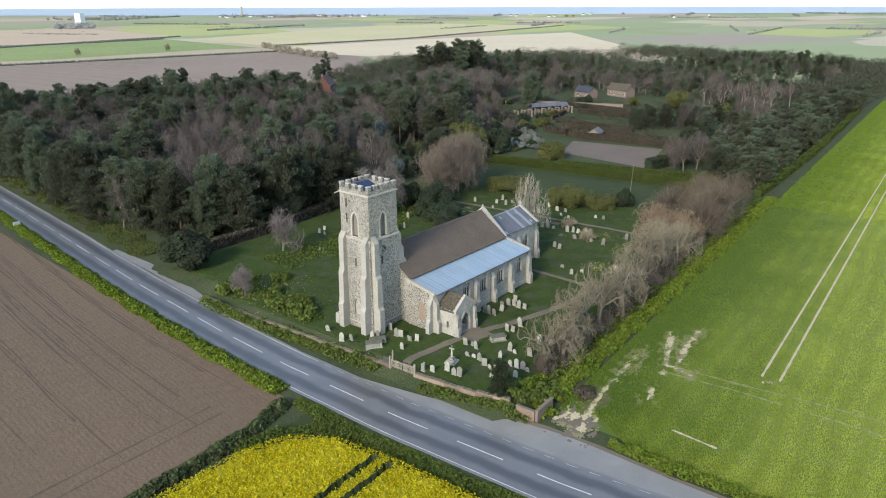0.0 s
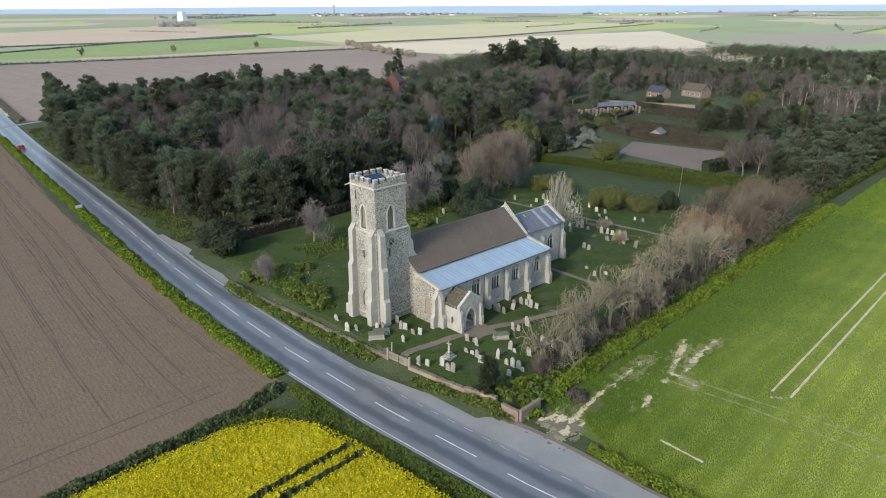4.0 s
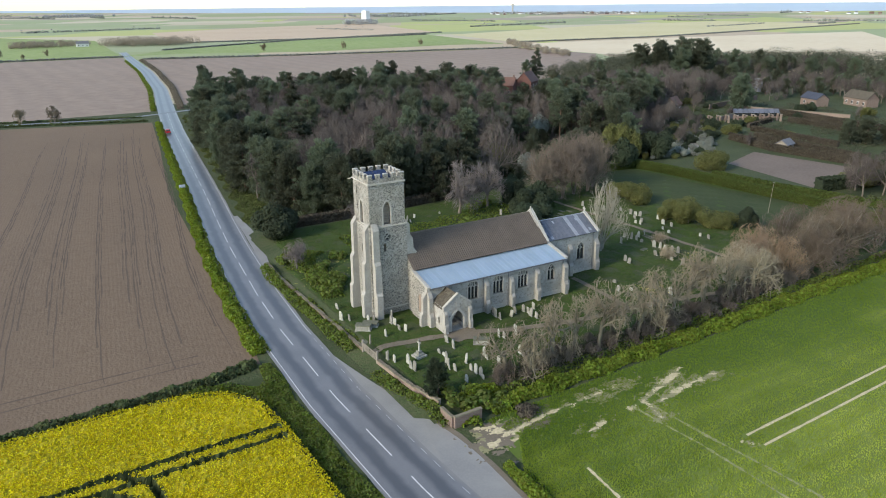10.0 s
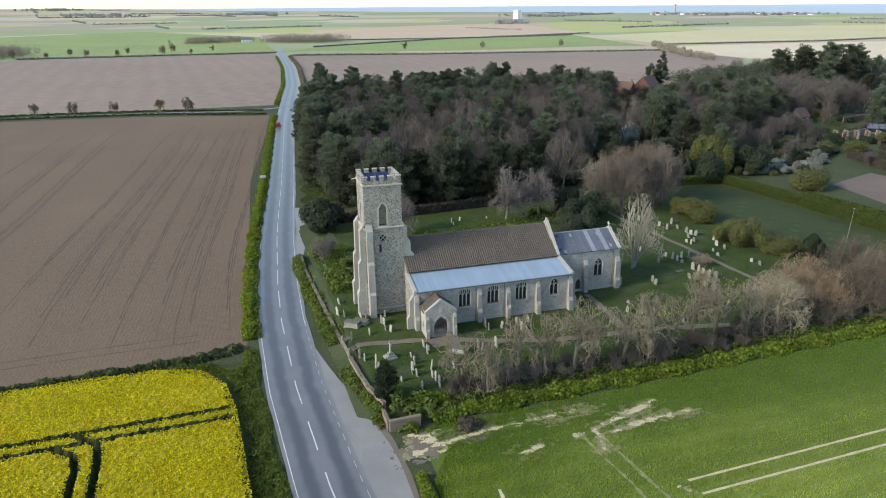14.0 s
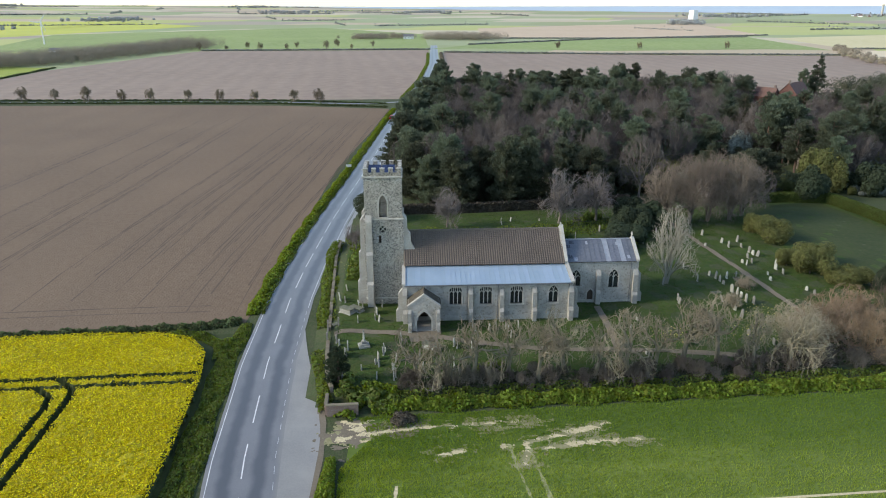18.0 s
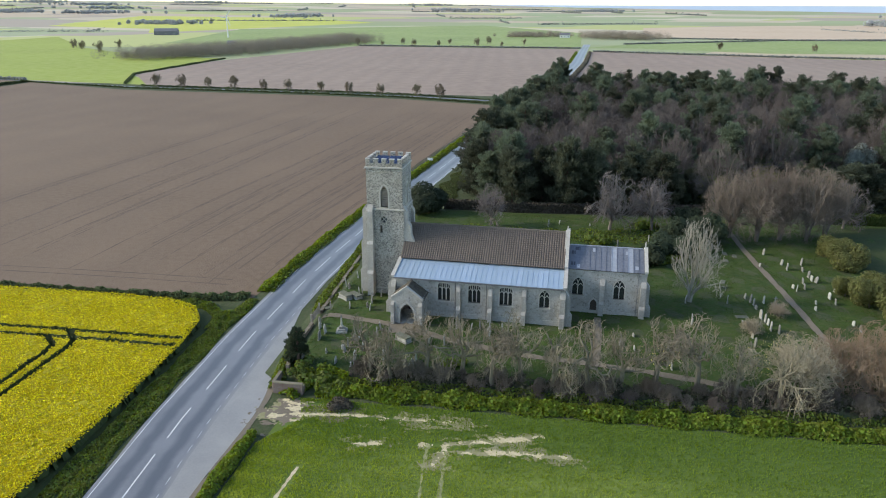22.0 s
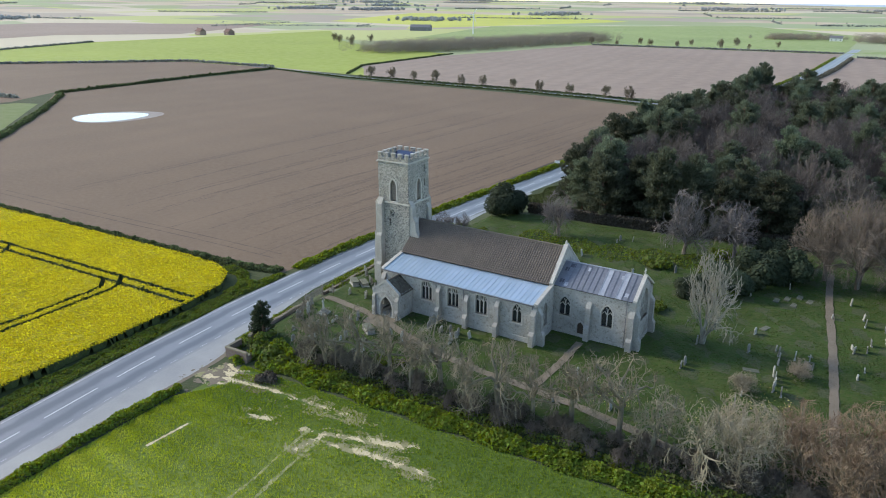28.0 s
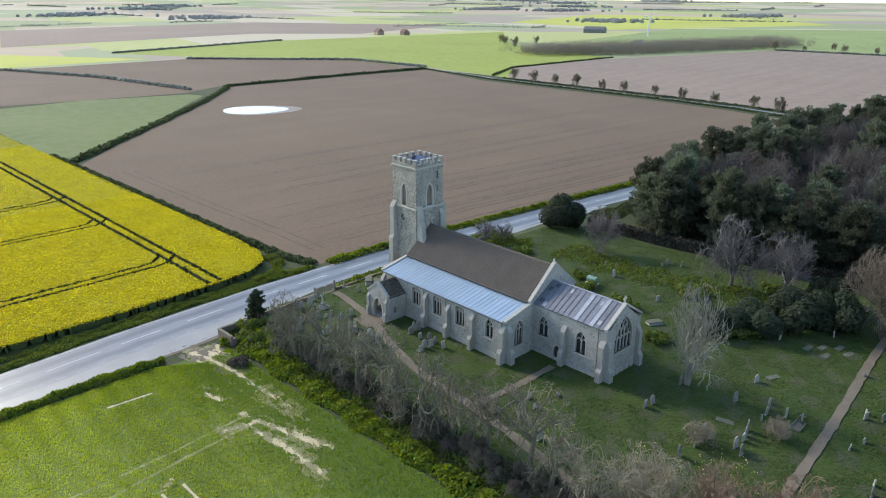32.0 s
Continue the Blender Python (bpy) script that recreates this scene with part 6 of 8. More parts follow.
for side in (-1, 1):
    v_e = S0 - 0.22 if side < 0 else N0 + 0.22
    bm = bmesh.new()
    prism(bm, [(CR, CZ - 0.01), (v_e, CE - 0.06), (v_e, CE - 0.02), (CR, CZ + 0.03)], "u", 0.01, pw - 0.01)
    prism(bm, [(CR, CZ + 0.03), (v_e, CE - 0.02), (v_e, CE + 0.05), (CR, CZ + 0.1)], "u", -0.03, 0.03)
    p0 = cpart("lead_sheet", bm, "lead", chancel_roof)
    p0.matrix_basis = pose(NE_ + 0.02, 0, 0)
    for i in range(1, n_c):
        o = share("lead_sheet", p0, pose(NE_ + 0.02 + i * pw, 0, 0), chancel_roof)
        if side < 0 and i in (8, 11):
            o.data = p0.data.copy()
            o.data.materials[0] = M["lead_new"]
for i, (uu, t, key, w) in enumerate(((12.4, 0.25, "lead_dark", 0.55), (12.4, 0.72, "lead_dark", 0.6), (13.2, 0.82, "lead_new", 0.5), (12.9, 0.08, "lead_dark", 0.7), (15.4, 0.1, "lead_new", 0.4), (20.0, 0.15, "lead_new", 0.5), (21.3, 0.75, "lead_new", 0.45))):
    v, z = CR + (S0 - 0.22 - CR) * t, CZ + (CE - CZ) * t
    dv, dz = (S0 - 0.22 - CR) * 0.14, (CE - CZ) * 0.14
    bm = bmesh.new()
    prism(bm, [(v, z + 0.04), (v + dv, z + dz + 0.04), (v + dv, z + dz + 0.055), (v, z + 0.055)], "u", uu, uu + w)
    cpart("lead_patch", bm, key, chancel_roof)
V, Fs = tubes([((NE_ + 0.02, CR, CZ + 0.08), (C1 - 0.6, CR, CZ + 0.08), 0.09, 0.09)], 8)
mesh_ob("ridge_roll", V, Fs, M["lead_new"], chancel_roof)
stepped("buttress", "S", 16.95, 0.7, S0, [(2.8, 0.85), (5.6, 0.55)], parent=chancel)
stepped("buttress", "S", C1 - 0.4, 0.75, S0, [(2.4, 0.85), (5.6, 0.55)], parent=chancel)
stepped("buttress", "E", S0 + 0.4, 0.75, C1, [(2.4, 0.85), (5.6, 0.5)], parent=chancel)
stepped("buttress", "E", N0 - 0.4, 0.75, C1, [(2.4, 0.85), (5.6, 0.5)], parent=chancel)
stepped("buttress", "N", C1 - 0.4, 0.75, N0, [(2.4, 0.85), (5.6, 0.5)], parent=chancel)
cbox("plinth", NE_ + 0.1, C1 + 0.06, S0 - 0.06, S0 + 0.02, G, 1.5, "stone", chancel)
for i, v in enumerate((3.2, 4.1, 5.0, 6.0, 7.1)):
    cbox("memorial_slab", C1 + 0.02, C1 + 0.14, v, v + 0.7, G, 1.75 + 0.15 * math.sin(i * 2.1), "stone", chancel, 0.02)
V, Fs = tubes([((C1 - 1.15, S0 - 0.09, 0.9), (C1 - 1.15, S0 - 0.09, CE - 0.2), 0.05, 0.05)], 6)
mesh_ob("downpipe", V, Fs, M["slate"], chancel)

# -- porch --
P0, P1, PF, PB = -11.7, -7.35, -7.15, AV - 0.01
PC, PZ, PE = (P0 + P1) / 2, 6.35, 4.75
ho = arch(PC, 2.0, 0.9, 4.1, 2.5, 6)
porch = wall("porch_wall", "v", PF, PF + 0.6, [(P0, G), (P1, G), (P1, PE), (PC, PZ), (P0, PE)], [ho], "render", None, "gabled south porch front with open arch")
slit_p = rect(-5.9, -5.5, 2.0, 3.0)
wall("porch_wall", "u", P0 + 0.001, P0 + 0.55, rect(PF + 0.61, PB, G, PE), [slit_p], "render", porch)
wall("porch_wall", "u", P1 - 0.55, P1 - 0.001, rect(PF + 0.61, PB, G, PE), [slit_p], "render", porch)
bm = bmesh.new()
wall_panel(bm, arch(PC, 2.5, 0.9, 4.5, 2.5, 6), [arch(PC, 1.98, 0.92, 4.08, 2.5, 6)[::-1]], "v", PF - 0.06, PF + 0.3)
cpart("porch_arch", bm, "stone", porch, "moulded stone arch")
bm = bmesh.new()
for u_e in (P0 - 0.12, P1 + 0.12):
    prism(bm, [(PC, PZ + 0.34), (PC, PZ + 0.02), (u_e, PE - 0.12), (u_e, PE + 0.2)], "v", PF - 0.06, PF + 0.34)
cpart("gable_coping", bm, "stone", porch, "pale stone gable coping")
cbox("niche", PC - 0.22, PC + 0.22, PF - 0.04, PF + 0.02, 4.75, 5.5, "stone", porch)
bm = bmesh.new()
prism(bm, [(PC, PZ - 0.08), (P0 - 0.1, PE - 0.12), (P0 - 0.1, PE - 0.2), (PC, PZ - 0.2), (P1 + 0.1, PE - 0.2), (P1 + 0.1, PE - 0.12)], "v", PF + 0.34, PB)
porch_roof = cpart("porch_roof", bm, "oak", None, "mossy brown tiled porch roof")
for sg in (-1, 1):
    ue = P0 - 0.22 if sg < 0 else P1 + 0.22
    V, Fc = [], []
    rows, nv = 9, 14
    vs = np.linspace(PF + 0.34, PB, nv + 1)
    for r in range(rows):
        for c in range(nv):
            t0, t1 = r / rows, (r + 1) / rows
            a, b2 = vs[c] + 0.01, vs[c + 1] - 0.01
            k = len(V)
            for t, v, up in ((t0, a, 0.0), (t0, b2, 0.0), (t1, b2, 0.05), (t1, a, 0.05)):
                V.append((PC + (ue - PC) * t, v, PZ - 0.06 + (PE - 0.12 - PZ) * t + up + 0.012 * math.sin(r * 3.1 + c * 1.7)))
            V += [(x, y, z - 0.05) for x, y, z in V[k:k + 4]]
            Fc += [(k, k + 1, k + 2, k + 3), (k + 3, k + 2, k + 6, k + 7), (k, k + 3, k + 7, k + 4), (k + 1, k + 5, k + 6, k + 2)]
    tagged(mesh_ob("tile_slope", V, Fc, M["peg"], porch_roof), "mossy plain tiles", kind="stuff")
cbox("ridge", PC - 0.14, PC + 0.14, PF + 0.34, PB, PZ - 0.06, PZ + 0.1, "peg", porch_roof, 0.06)
cbox("south_door", -10.2, -8.9, AV + 0.4, AV + 0.48, 0.9, 3.6, "oak", porch)
for u in (P0 + 0.2, P1 - 0.2):
    stepped("buttress", "S", u, 0.5, PF, [(2.2, 0.5), (3.9, 0.32)], parent=porch)
cbox("porch_floor", P0 + 0.5, P1 - 0.5, PF, PB + 0.2, 0.6, 1.12, "stone", porch)
cbox("porch_bench", P0 + 0.56, P0 + 0.95, PF + 0.7, PB, 1.1, 1.55, "stone", porch)
cbox("porch_bench", P1 - 0.95, P1 - 0.56, PF + 0.7, PB, 1.1, 1.55, "stone", porch)

# ---- gravestones ----
def gravestone(kind):
    """An upright headstone with a shaped top and a low base."""
    w, h, t = {"round": (0.72, 1.15, 0.13), "shoulder": (0.68, 1.3, 0.13), "square": (0.66, 1.0, 0.12), "pointed": (0.6, 1.2, 0.13), "low": (0.55, 0.7, 0.12)}[kind]
    bm = bmesh.new()
    a = w / 2
    if kind == "round" or kind == "low":
        top = [(a * math.cos(q), h - a * 0.8 + a * 0.8 * math.sin(q)) for q in np.linspace(0, math.pi, 9)]
    elif kind == "shoulder":
        top = [(a, h - 0.3), (a * 0.78, h - 0.28)] + [(a * 0.7 * math.cos(q), h - 0.25 + 0.25 * math.sin(q)) for q in np.linspace(0, math.pi, 7)] + [(-a * 0.78, h - 0.28), (-a, h - 0.3)]
    elif kind == "pointed":
        top = [(a, h - 0.35), (a * 0.6, h - 0.15), (0, h), (-a * 0.6, h - 0.15), (-a, h - 0.35)]
    else:
        top = [(a, h), (-a, h)]
    prism(bm, [(-a, -0.25), (a, -0.25)] + top, "u", -t / 2, t / 2)
    bmesh.ops.bevel(bm, geom=bm.edges[:], offset=0.015, segments=1, affect="EDGES")
    e = empty("gravestone")
    part("headstone", bm, M["grave"], e)
    box("base", -t, t, -a - 0.06, a + 0.06, -0.2, 0.1, M["grave"], e, 0.02)
    tagged(e, "weathered lichen-spotted headstone standing in grass", "gravestone", "churchyard gravestones")
    return e


kinds = [gravestone(k) for k in ("round", "shoulder", "square", "pointed", "low")]
grs = np.random.default_rng(21)
stones = []
stones += [(60.0, 62.5), (60.8, 61.4), (60.9, 66.0), (62.9, 59.5), (63.5, 59.0), (66.4, 59.2), (65.4, 57.3), (65.6, 56.6), (65.4, 54.8), (65.9, 54.0), (62.9, 54.1)]
stones += [(60.2, 48.4), (60.6, 47.2), (61.8, 45.8), (61.5, 44.5), (61.6, 43.8), (69.0, 48.0), (69.4, 47.2), (68.9, 46.2), (66.6, 46.0), (66.7, 45.1), (66.5, 44.1), (65.8, 42.8), (65.5, 41.8), (65.9, 41.1)]
stones += [(63.7, 40.4), (61.4, 38.0), (65.6, 38.1), (68.0, 41.9), (67.6, 40.1), (67.7, 39.2), (67.9, 38.4), (67.7, 37.6), (71.1, 42.3), (70.9, 41.4), (71.4, 39.4), (75.9, 45.7), (76.2, 45.0), (78.2, 44.9)]
stones += [(79.2, 51.6), (79.1, 50.9), (79.3, 50.1), (81.2, 50.0), (82.4, 50.6), (83.7, 50.3), (83.9, 49.4), (83.6, 48.5), (83.9, 47.6), (85.5, 50.2), (75.3, 40.2), (75.2, 39.3), (75.4, 38.4), (75.1, 37.3)]
stones += [(111.7, 57.4), (103.0, 51.2), (101.0, 48.4), (102.7, 47.3), (100.6, 41.2), (106.7, 42.9), (111.4, 56.2), (116.5, 45.0), (121.7, 44.6), (118.4, 39.8), (118.6, 42.2), (124.2, 48.3), (118.4, 50.6), (118.7, 53.2), (118.4, 56.5)]
stones += [(127.0, 81.2), (130.9, 82.7), (131.1, 80.3), (134.2, 83.1), (133.5, 80.0), (133.5, 77.2), (133.5, 75.8), (133.9, 75.0), (129.6, 72.1), (129.8, 71.0), (131.8, 74.3), (131.3, 72.0), (129.3, 87.6), (135.5, 71.5)]
stones += [(121.1, 66.9), (121.5, 65.4), (121.7, 64.3), (121.7, 63.0), (123.4, 65.4), (121.5, 59.7), (121.8, 58.6), (121.9, 57.6), (121.8, 55.9), (122.7, 55.2), (131.0, 66.1), (133.7, 68.5), (133.9, 66.5), (130.2, 63.9), (133.6, 59.2), (133.9, 57.5), (118.1, 64.7), (118.2, 70.5), (111.9, 63.8)]
stones += [(91.4, 99.9), (91.3, 98.2), (93.5, 100.6), (99.6, 100.2), (121.7, 103.0), (122.7, 102.2), (110, 92), (104, 88), (98, 84), (88, 88), (84, 92), (116, 84), (121, 90), (106, 80)]
used = set()
for i, (x, y) in enumerate(stones):
    k = int(grs.integers(0, 5))
    m = pose(x, y, float(terrain(x, y)) - 0.02, grs.normal(0, 4), grs.normal(0, 5), grs.normal(0, 9)) @ Matrix.Diagonal((1, 0.9 + 0.25 * grs.random(), 0.8 + 0.4 * grs.random(), 1))
    if k in used:
        c = copy_thing(kinds[k], m)
        c.matrix_basis = m
    else:
        used.add(k)
        kinds[k].matrix_basis = m
for k in range(5):
    if k not in used:
        kinds[k].matrix_basis = pose(88 + k, 93, 1.0)


def chest_tomb(x, y, turn, label, h=0.8):
    e = empty("chest_tomb", pose(x, y, float(terrain(x, y)), 0, 0, turn))
    box("base", -1.15, 1.15, -0.6, 0.6, -0.15, 0.14, M["grave"], e, 0.03)
    box("chest", -0.95, 0.95, -0.42, 0.42, 0.14, h - 0.12, M["grave"], e)
    box("slab", -1.12, 1.12, -0.56, 0.56, h - 0.12, h + 0.02, M["ledger"], e, 0.03, 0.02)
    for sx_ in (-0.9, 0.9):
        for sy_ in (-0.4, 0.4):
            box("corner_pier", sx_ - 0.1, sx_ + 0.1, sy_ - 0.1, sy_ + 0.1, 0.14, h - 0.12, M["grave"], e)
    return tagged(e, label, "tomb", "chest tombs")


chest_tomb(61.2, 57.6, -40, "weathered stone chest tomb with a flat slab")
chest_tomb(62.6, 58.2, -40, "low stone chest tomb beside a larger one", 0.6)
chest_tomb(72.7, 45.2, -35, "weathered stone chest tomb with a flat slab")
chest_tomb(101.5, 76.5, 60, "pale flat slab tomb in long grass", 0.45)
for x, y, r in ((59.9, 54.3, 40), (119.0, 59.8, 15), (121.0, 85.6, 80), (122.6, 87.0, 84), (124.0, 86.0, 78), (119.6, 84.2, 85), (122.0, 83.4, 82), (119.2, 73.0, 70)):
    e = empty("ledger_stone", pose(x, y, float(terrain(x, y)) + 0.02, 3, 4, r))
    box("slab", -0.95, 0.95, -0.4, 0.4, -0.1, 0.1, M["ledger"], e, 0.02, 0.02)
    tagged(e, "fallen lichened grave slab lying in grass", "gravestone", "fallen gravestones")
# kerbed grave with a small cross
kerb = empty("kerbed_grave", pose(125.0, 64.4, float(terrain(125, 64.4)), 0, 0, 88))
box("bed", -0.95, 0.95, -0.42, 0.42, -0.1, 0.06, M["path"], kerb)
for x0, x1, y0, y1 in ((-1.1, 1.1, -0.58, -0.43), (-1.1, 1.1, 0.43, 0.58), (-1.1, -0.96, -0.42, 0.42), (0.96, 1.1, -0.42, 0.42)):
    box("kerb_stone", x0, x1, y0, y1, -0.15, 0.2, M["ledger"], kerb, 0.01)
cr = box("cross_shaft", 0.98, 1.1, -0.07, 0.07, 0.2, 1.15, M["grave"], kerb)
box("cross_arm", 0.985, 1.095, -0.3, 0.3, 0.78, 0.92, M["grave"], cr)
tagged(kerb, "kerbed grave with a small stone cross", "grave")
# churchyard cross
cross = empty("churchyard_cross", pose(63.9, 46.6, float(terrain(63.9, 46.6)), 0, 0, 10) @ Matrix.Diagonal((0.8, 0.8, 0.85, 1)))
for i, (w, z0, z1) in enumerate(((0.95, -0.2, 0.28), (0.65, 0.28, 0.56), (0.4, 0.56, 0.95))):
    box("step", -w, w, -w, w, z0, z1, M["grave"], cross, 0.04)
bm = bmesh.new()
prism(bm, [(0.2 * math.cos(q), 0.2 * math.sin(q)) for q in np.arange(8) * math.pi / 4], "z", 0.95, 2.4)
for v in bm.verts:
    if v.co.z > 2:
        v.co.x, v.co.y = v.co.x * 0.6, v.co.y * 0.6
part("shaft", bm, M["grave"], cross)
box("cross_arm", -0.09, 0.09, -0.42, 0.42, 2.25, 2.43, M["grave"], cross)
box("cross_head", -0.09, 0.09, -0.09, 0.09, 2.4, 2.85, M["grave"], cross)
tagged(cross, "stone cross on stepped base", "cross")

# ---- churchyard wall, gate, ruin ----
def brick_wall(name, pts, height, thick, label, coping=True, courses=False):
    """A low wall along a line: one stretch a part, each with its coping stones."""
    e = empty(name)
    P = along(pts, 2.2)
    P = np.vstack([P, pts[-1]])
    for i, (p, q) in enumerate(zip(P, P[1:])):
        L, a = math.hypot(*(q - p)), math.degrees(math.atan2(q[1] - p[1], q[0] - p[0]))
        z = float(min(terrain(*p), terrain(*q)))
        h = height + 0.06 * math.sin(i * 1.9)
        bm = bmesh.new()
        add_box(bm, 0, L, -thick / 2, thick / 2, -0.5, h, 0, 0.02)
        o = part("wall_stretch", bm, M["brick"], e)
        o.matrix_basis = pose(p[0], p[1], z, 0, 0, a)
        if coping:
            k = max(1, round(L / 0.55))
            for j in range(k):
                c = box("coping_stone", j * L / k + 0.012, (j + 1) * L / k - 0.012, -thick / 2 - 0.06, thick / 2 + 0.06, h, h + 0.13 + 0.02 * math.sin(i * 3 + j * 2.3), M["coping"], o, 0.03)
    return tagged(e, label, "wall", kind="structure")


brick_wall("churchyard_wall", [(58.6, 92), (58.2, 84), (58.4, 74), (58.6, 64), (58.8, 57), (58.9, 52.6)], 0.6, 0.4, "low old brick churchyard wall along the verge")
brick_wall("churchyard_wall", [(59.0, 48.6), (59.2, 44), (59.6, 39), (60.3, 35.6)], 0.68, 0.4, "low old brick churchyard wall along the verge")
ruin = empty("brick_ruin", pose(59.9, 31.9, 0.35))
for x0, x1, y0, y1, h in ((0, 3.6, -0.17, 0.17, 1.05), (-0.2, 0.14, 0.18, 2.6, 0.95), (3.25, 3.6, 0.18, 0.9, 0.6)):
    w = box("ruin_wall", x0, x1, y0, y1, -0.5, h, M["brick"], ruin, 0, 0.03)
    box("coping", x0 - 0.05, x1 + 0.05, y0 - 0.05, y1 + 0.05, h, h + 0.12, M["coping"], w, 0.04)
tagged(ruin, "roofless low brick corner of a fallen outbuilding", "ruin")
gate = empty("gate", pose(58.9, 48.7, 0.75, 0, 0, 92))
for i, x in enumerate((0, 3.9)):
    box("gate_post", x - 0.12, x + 0.12, -0.12, 0.12, -0.5, 1.5, M["wood"], gate, 0.01)
for i, x0 in enumerate((0.16, 2.0)):
    leaf = box("gate_rail", x0, x0 + 1.72, -0.03, 0.03, 0.2, 0.3, M["wood"], gate)
    box("rail", x0, x0 + 1.72, -0.03, 0.03, 0.95, 1.05, M["wood"], leaf)
    for k in range(9):
        box("pale", x0 + 0.05 + k * 0.19, x0 + 0.15 + k * 0.19, 0.031, 0.06, 0.08, 1.2, M["wood"], leaf)
tagged(gate, "silvered wooden double gate in the wall", "gate")
for i, (x, y) in enumerate(((60.2, 53.4), (60.2, 48.2))):
    e = empty("timber_post", pose(x, y, float(terrain(x, y))))
    box("post", -0.1, 0.1, -0.1, 0.1, -0.4, 1.3, M["wood"], e, 0.01)
    tagged(e, "grey timber post by the gate path", "post")
heap = bush("brush_heap", 5, 1.2, 1.1, M["brownhedge"], ("heap of cut brown brushwood at the field gateway", "brush heap"), 2600, 0.07)
heap.matrix_basis = pose(68.6, 29.8, 0)
# pole in the garden lawn
pole = empty("flag_pole", pose(158.2, 61.6, float(terrain(158, 61)), 2, 1, 0))
V, Fs = tubes([((0, 0, -0.3), (0, 0, 4), 0.055, 0.05), ((0, 0, 4), (0, 0, 7.0), 0.05, 0.035)], 8)
mesh_ob("mast", V, Fs, M["wood"], pole)
box("cap", -0.35, 0.35, -0.05, 0.05, 6.95, 7.05, M["wood"], pole)
tagged(pole, "slender pale pole on the lawn", "pole")
# small road sign
sign = empty("road_sign", pose(57.6, 156, 0, 0, 0, 5))
for x in (-0.4, 0.4):
    V, Fs = tubes([((x, 0, -0.3), (x, 0, 1.5), 0.05, 0.05)], 6)
    mesh_ob("post", V, Fs, M["slate"], sign)
box("sign_board", -0.75, 0.75, -0.05, -0.01, 0.75, 1.5, M["white"], sign, 0, 0.01)
tagged(sign, "small white board on posts by the verge", "road sign")
# car
car = empty("car", pose(71.4, 245, 0.08, 0, 0, 92 - 7))
prof = [(-2.0, 0.3), (2.0, 0.3), (2.05, 0.6), (1.95, 0.82), (1.1, 0.95), (-1.75, 0.98), (-2.02, 0.75)]
bm = bmesh.new()
prism(bm, prof, "v", -0.84, 0.84)
bmesh.ops.bevel(bm, geom=bm.edges[:], offset=0.08, segments=2, affect="EDGES")
part("body", bm, M["carpaint"], car)
bm = bmesh.new()
prism(bm, [(1.05, 0.93), (0.35, 1.42), (-1.15, 1.45), (-1.8, 0.97)], "v", -0.72, 0.72)
bmesh.ops.bevel(bm, geom=bm.edges[:], offset=0.06, segments=2, affect="EDGES")
part("cabin_glass", bm, M["glass"], car)
box("roof", -1.15, 0.35, -0.66, 0.66, 1.42, 1.5, M["carpaint"], car, 0.04)
for x in (-1.25, 1.3):
    for y in (-0.8, 0.8):
        bm = bmesh.new()
        prism(bm, [(x + 0.31 * math.cos(q), 0.31 + 0.31 * math.sin(q)) for q in np.arange(16) * math.pi / 8], "v", y - 0.1, y + 0.1)
        w = part("wheel", bm, M["rubber"], car)
        bm = bmesh.new()
        prism(bm, [(x + 0.19 * math.cos(q), 0.31 + 0.19 * math.sin(q)) for q in np.arange(12) * math.pi / 6], "v", y - 0.11, y + 0.11)
        part("rim", bm, M["steel"], w)
for y in (-0.6, 0.6):
    box("headlight", 1.93, 2.06, y - 0.18, y + 0.18, 0.6, 0.76, M["white"], car)
    box("tail_light", -2.06, -1.95, y - 0.12, y + 0.12, 0.68, 0.9, M["redroof"], car)
tagged(car, "red hatchback car on the road", "car")

# small green tank behind the church
M["tank"] = mat("green_plastic", [(0.2, 0.36, 0.3), (0.24, 0.4, 0.34), (0.18, 0.3, 0.25)], 1.0, 5.0, 0.5, 0.1)
tank = empty("oil_tank", pose(87.1, 82.8, float(terrain(87.1, 82.8)), 0, 0, -2))
box("plinth", -1.0, 1.0, -0.6, 0.6, -0.2, 0.25, M["stone"], tank)
bm = bmesh.new()
prism(bm, [(0.5 * math.cos(q) * (1.0 if abs(math.cos(q)) < 0.9 else 0.98), 0.8 + 0.55 * math.sin(q)) for q in np.arange(12) * math.pi / 6], "u", -0.85, 0.85)
bmesh.ops.bevel(bm, geom=bm.edges[:], offset=0.04, segments=1, affect="EDGES")
part("vessel", bm, M["tank"], tank)
box("filler_cap", -0.15, 0.15, -0.12, 0.12, 1.32, 1.45, M["slate"], tank, 0.02)
tagged(tank, "small pale green plastic tank on a plinth", "tank")

# ---- trees ----
trs = np.random.default_rng(33)


def put(protos, i, x, y, s, turn=None, sink=0.1, sz=None, group=None):
    """Stands a copy of a tree on the ground; the first use of a pattern takes the pattern itself."""
    p = protos[i % len(protos)]
    m = pose(x, y, float(terrain(x, y)) - sink, 0, 0, trs.random() * 360 if turn is None else turn) @ Matrix.Diagonal((s, s, sz or s, 1))
    if p.get("placed"):
        c = copy_thing(p, m)
        c.matrix_basis = m
    else:
        p["placed"] = 1
        p.matrix_basis = m
        c = p
    return c


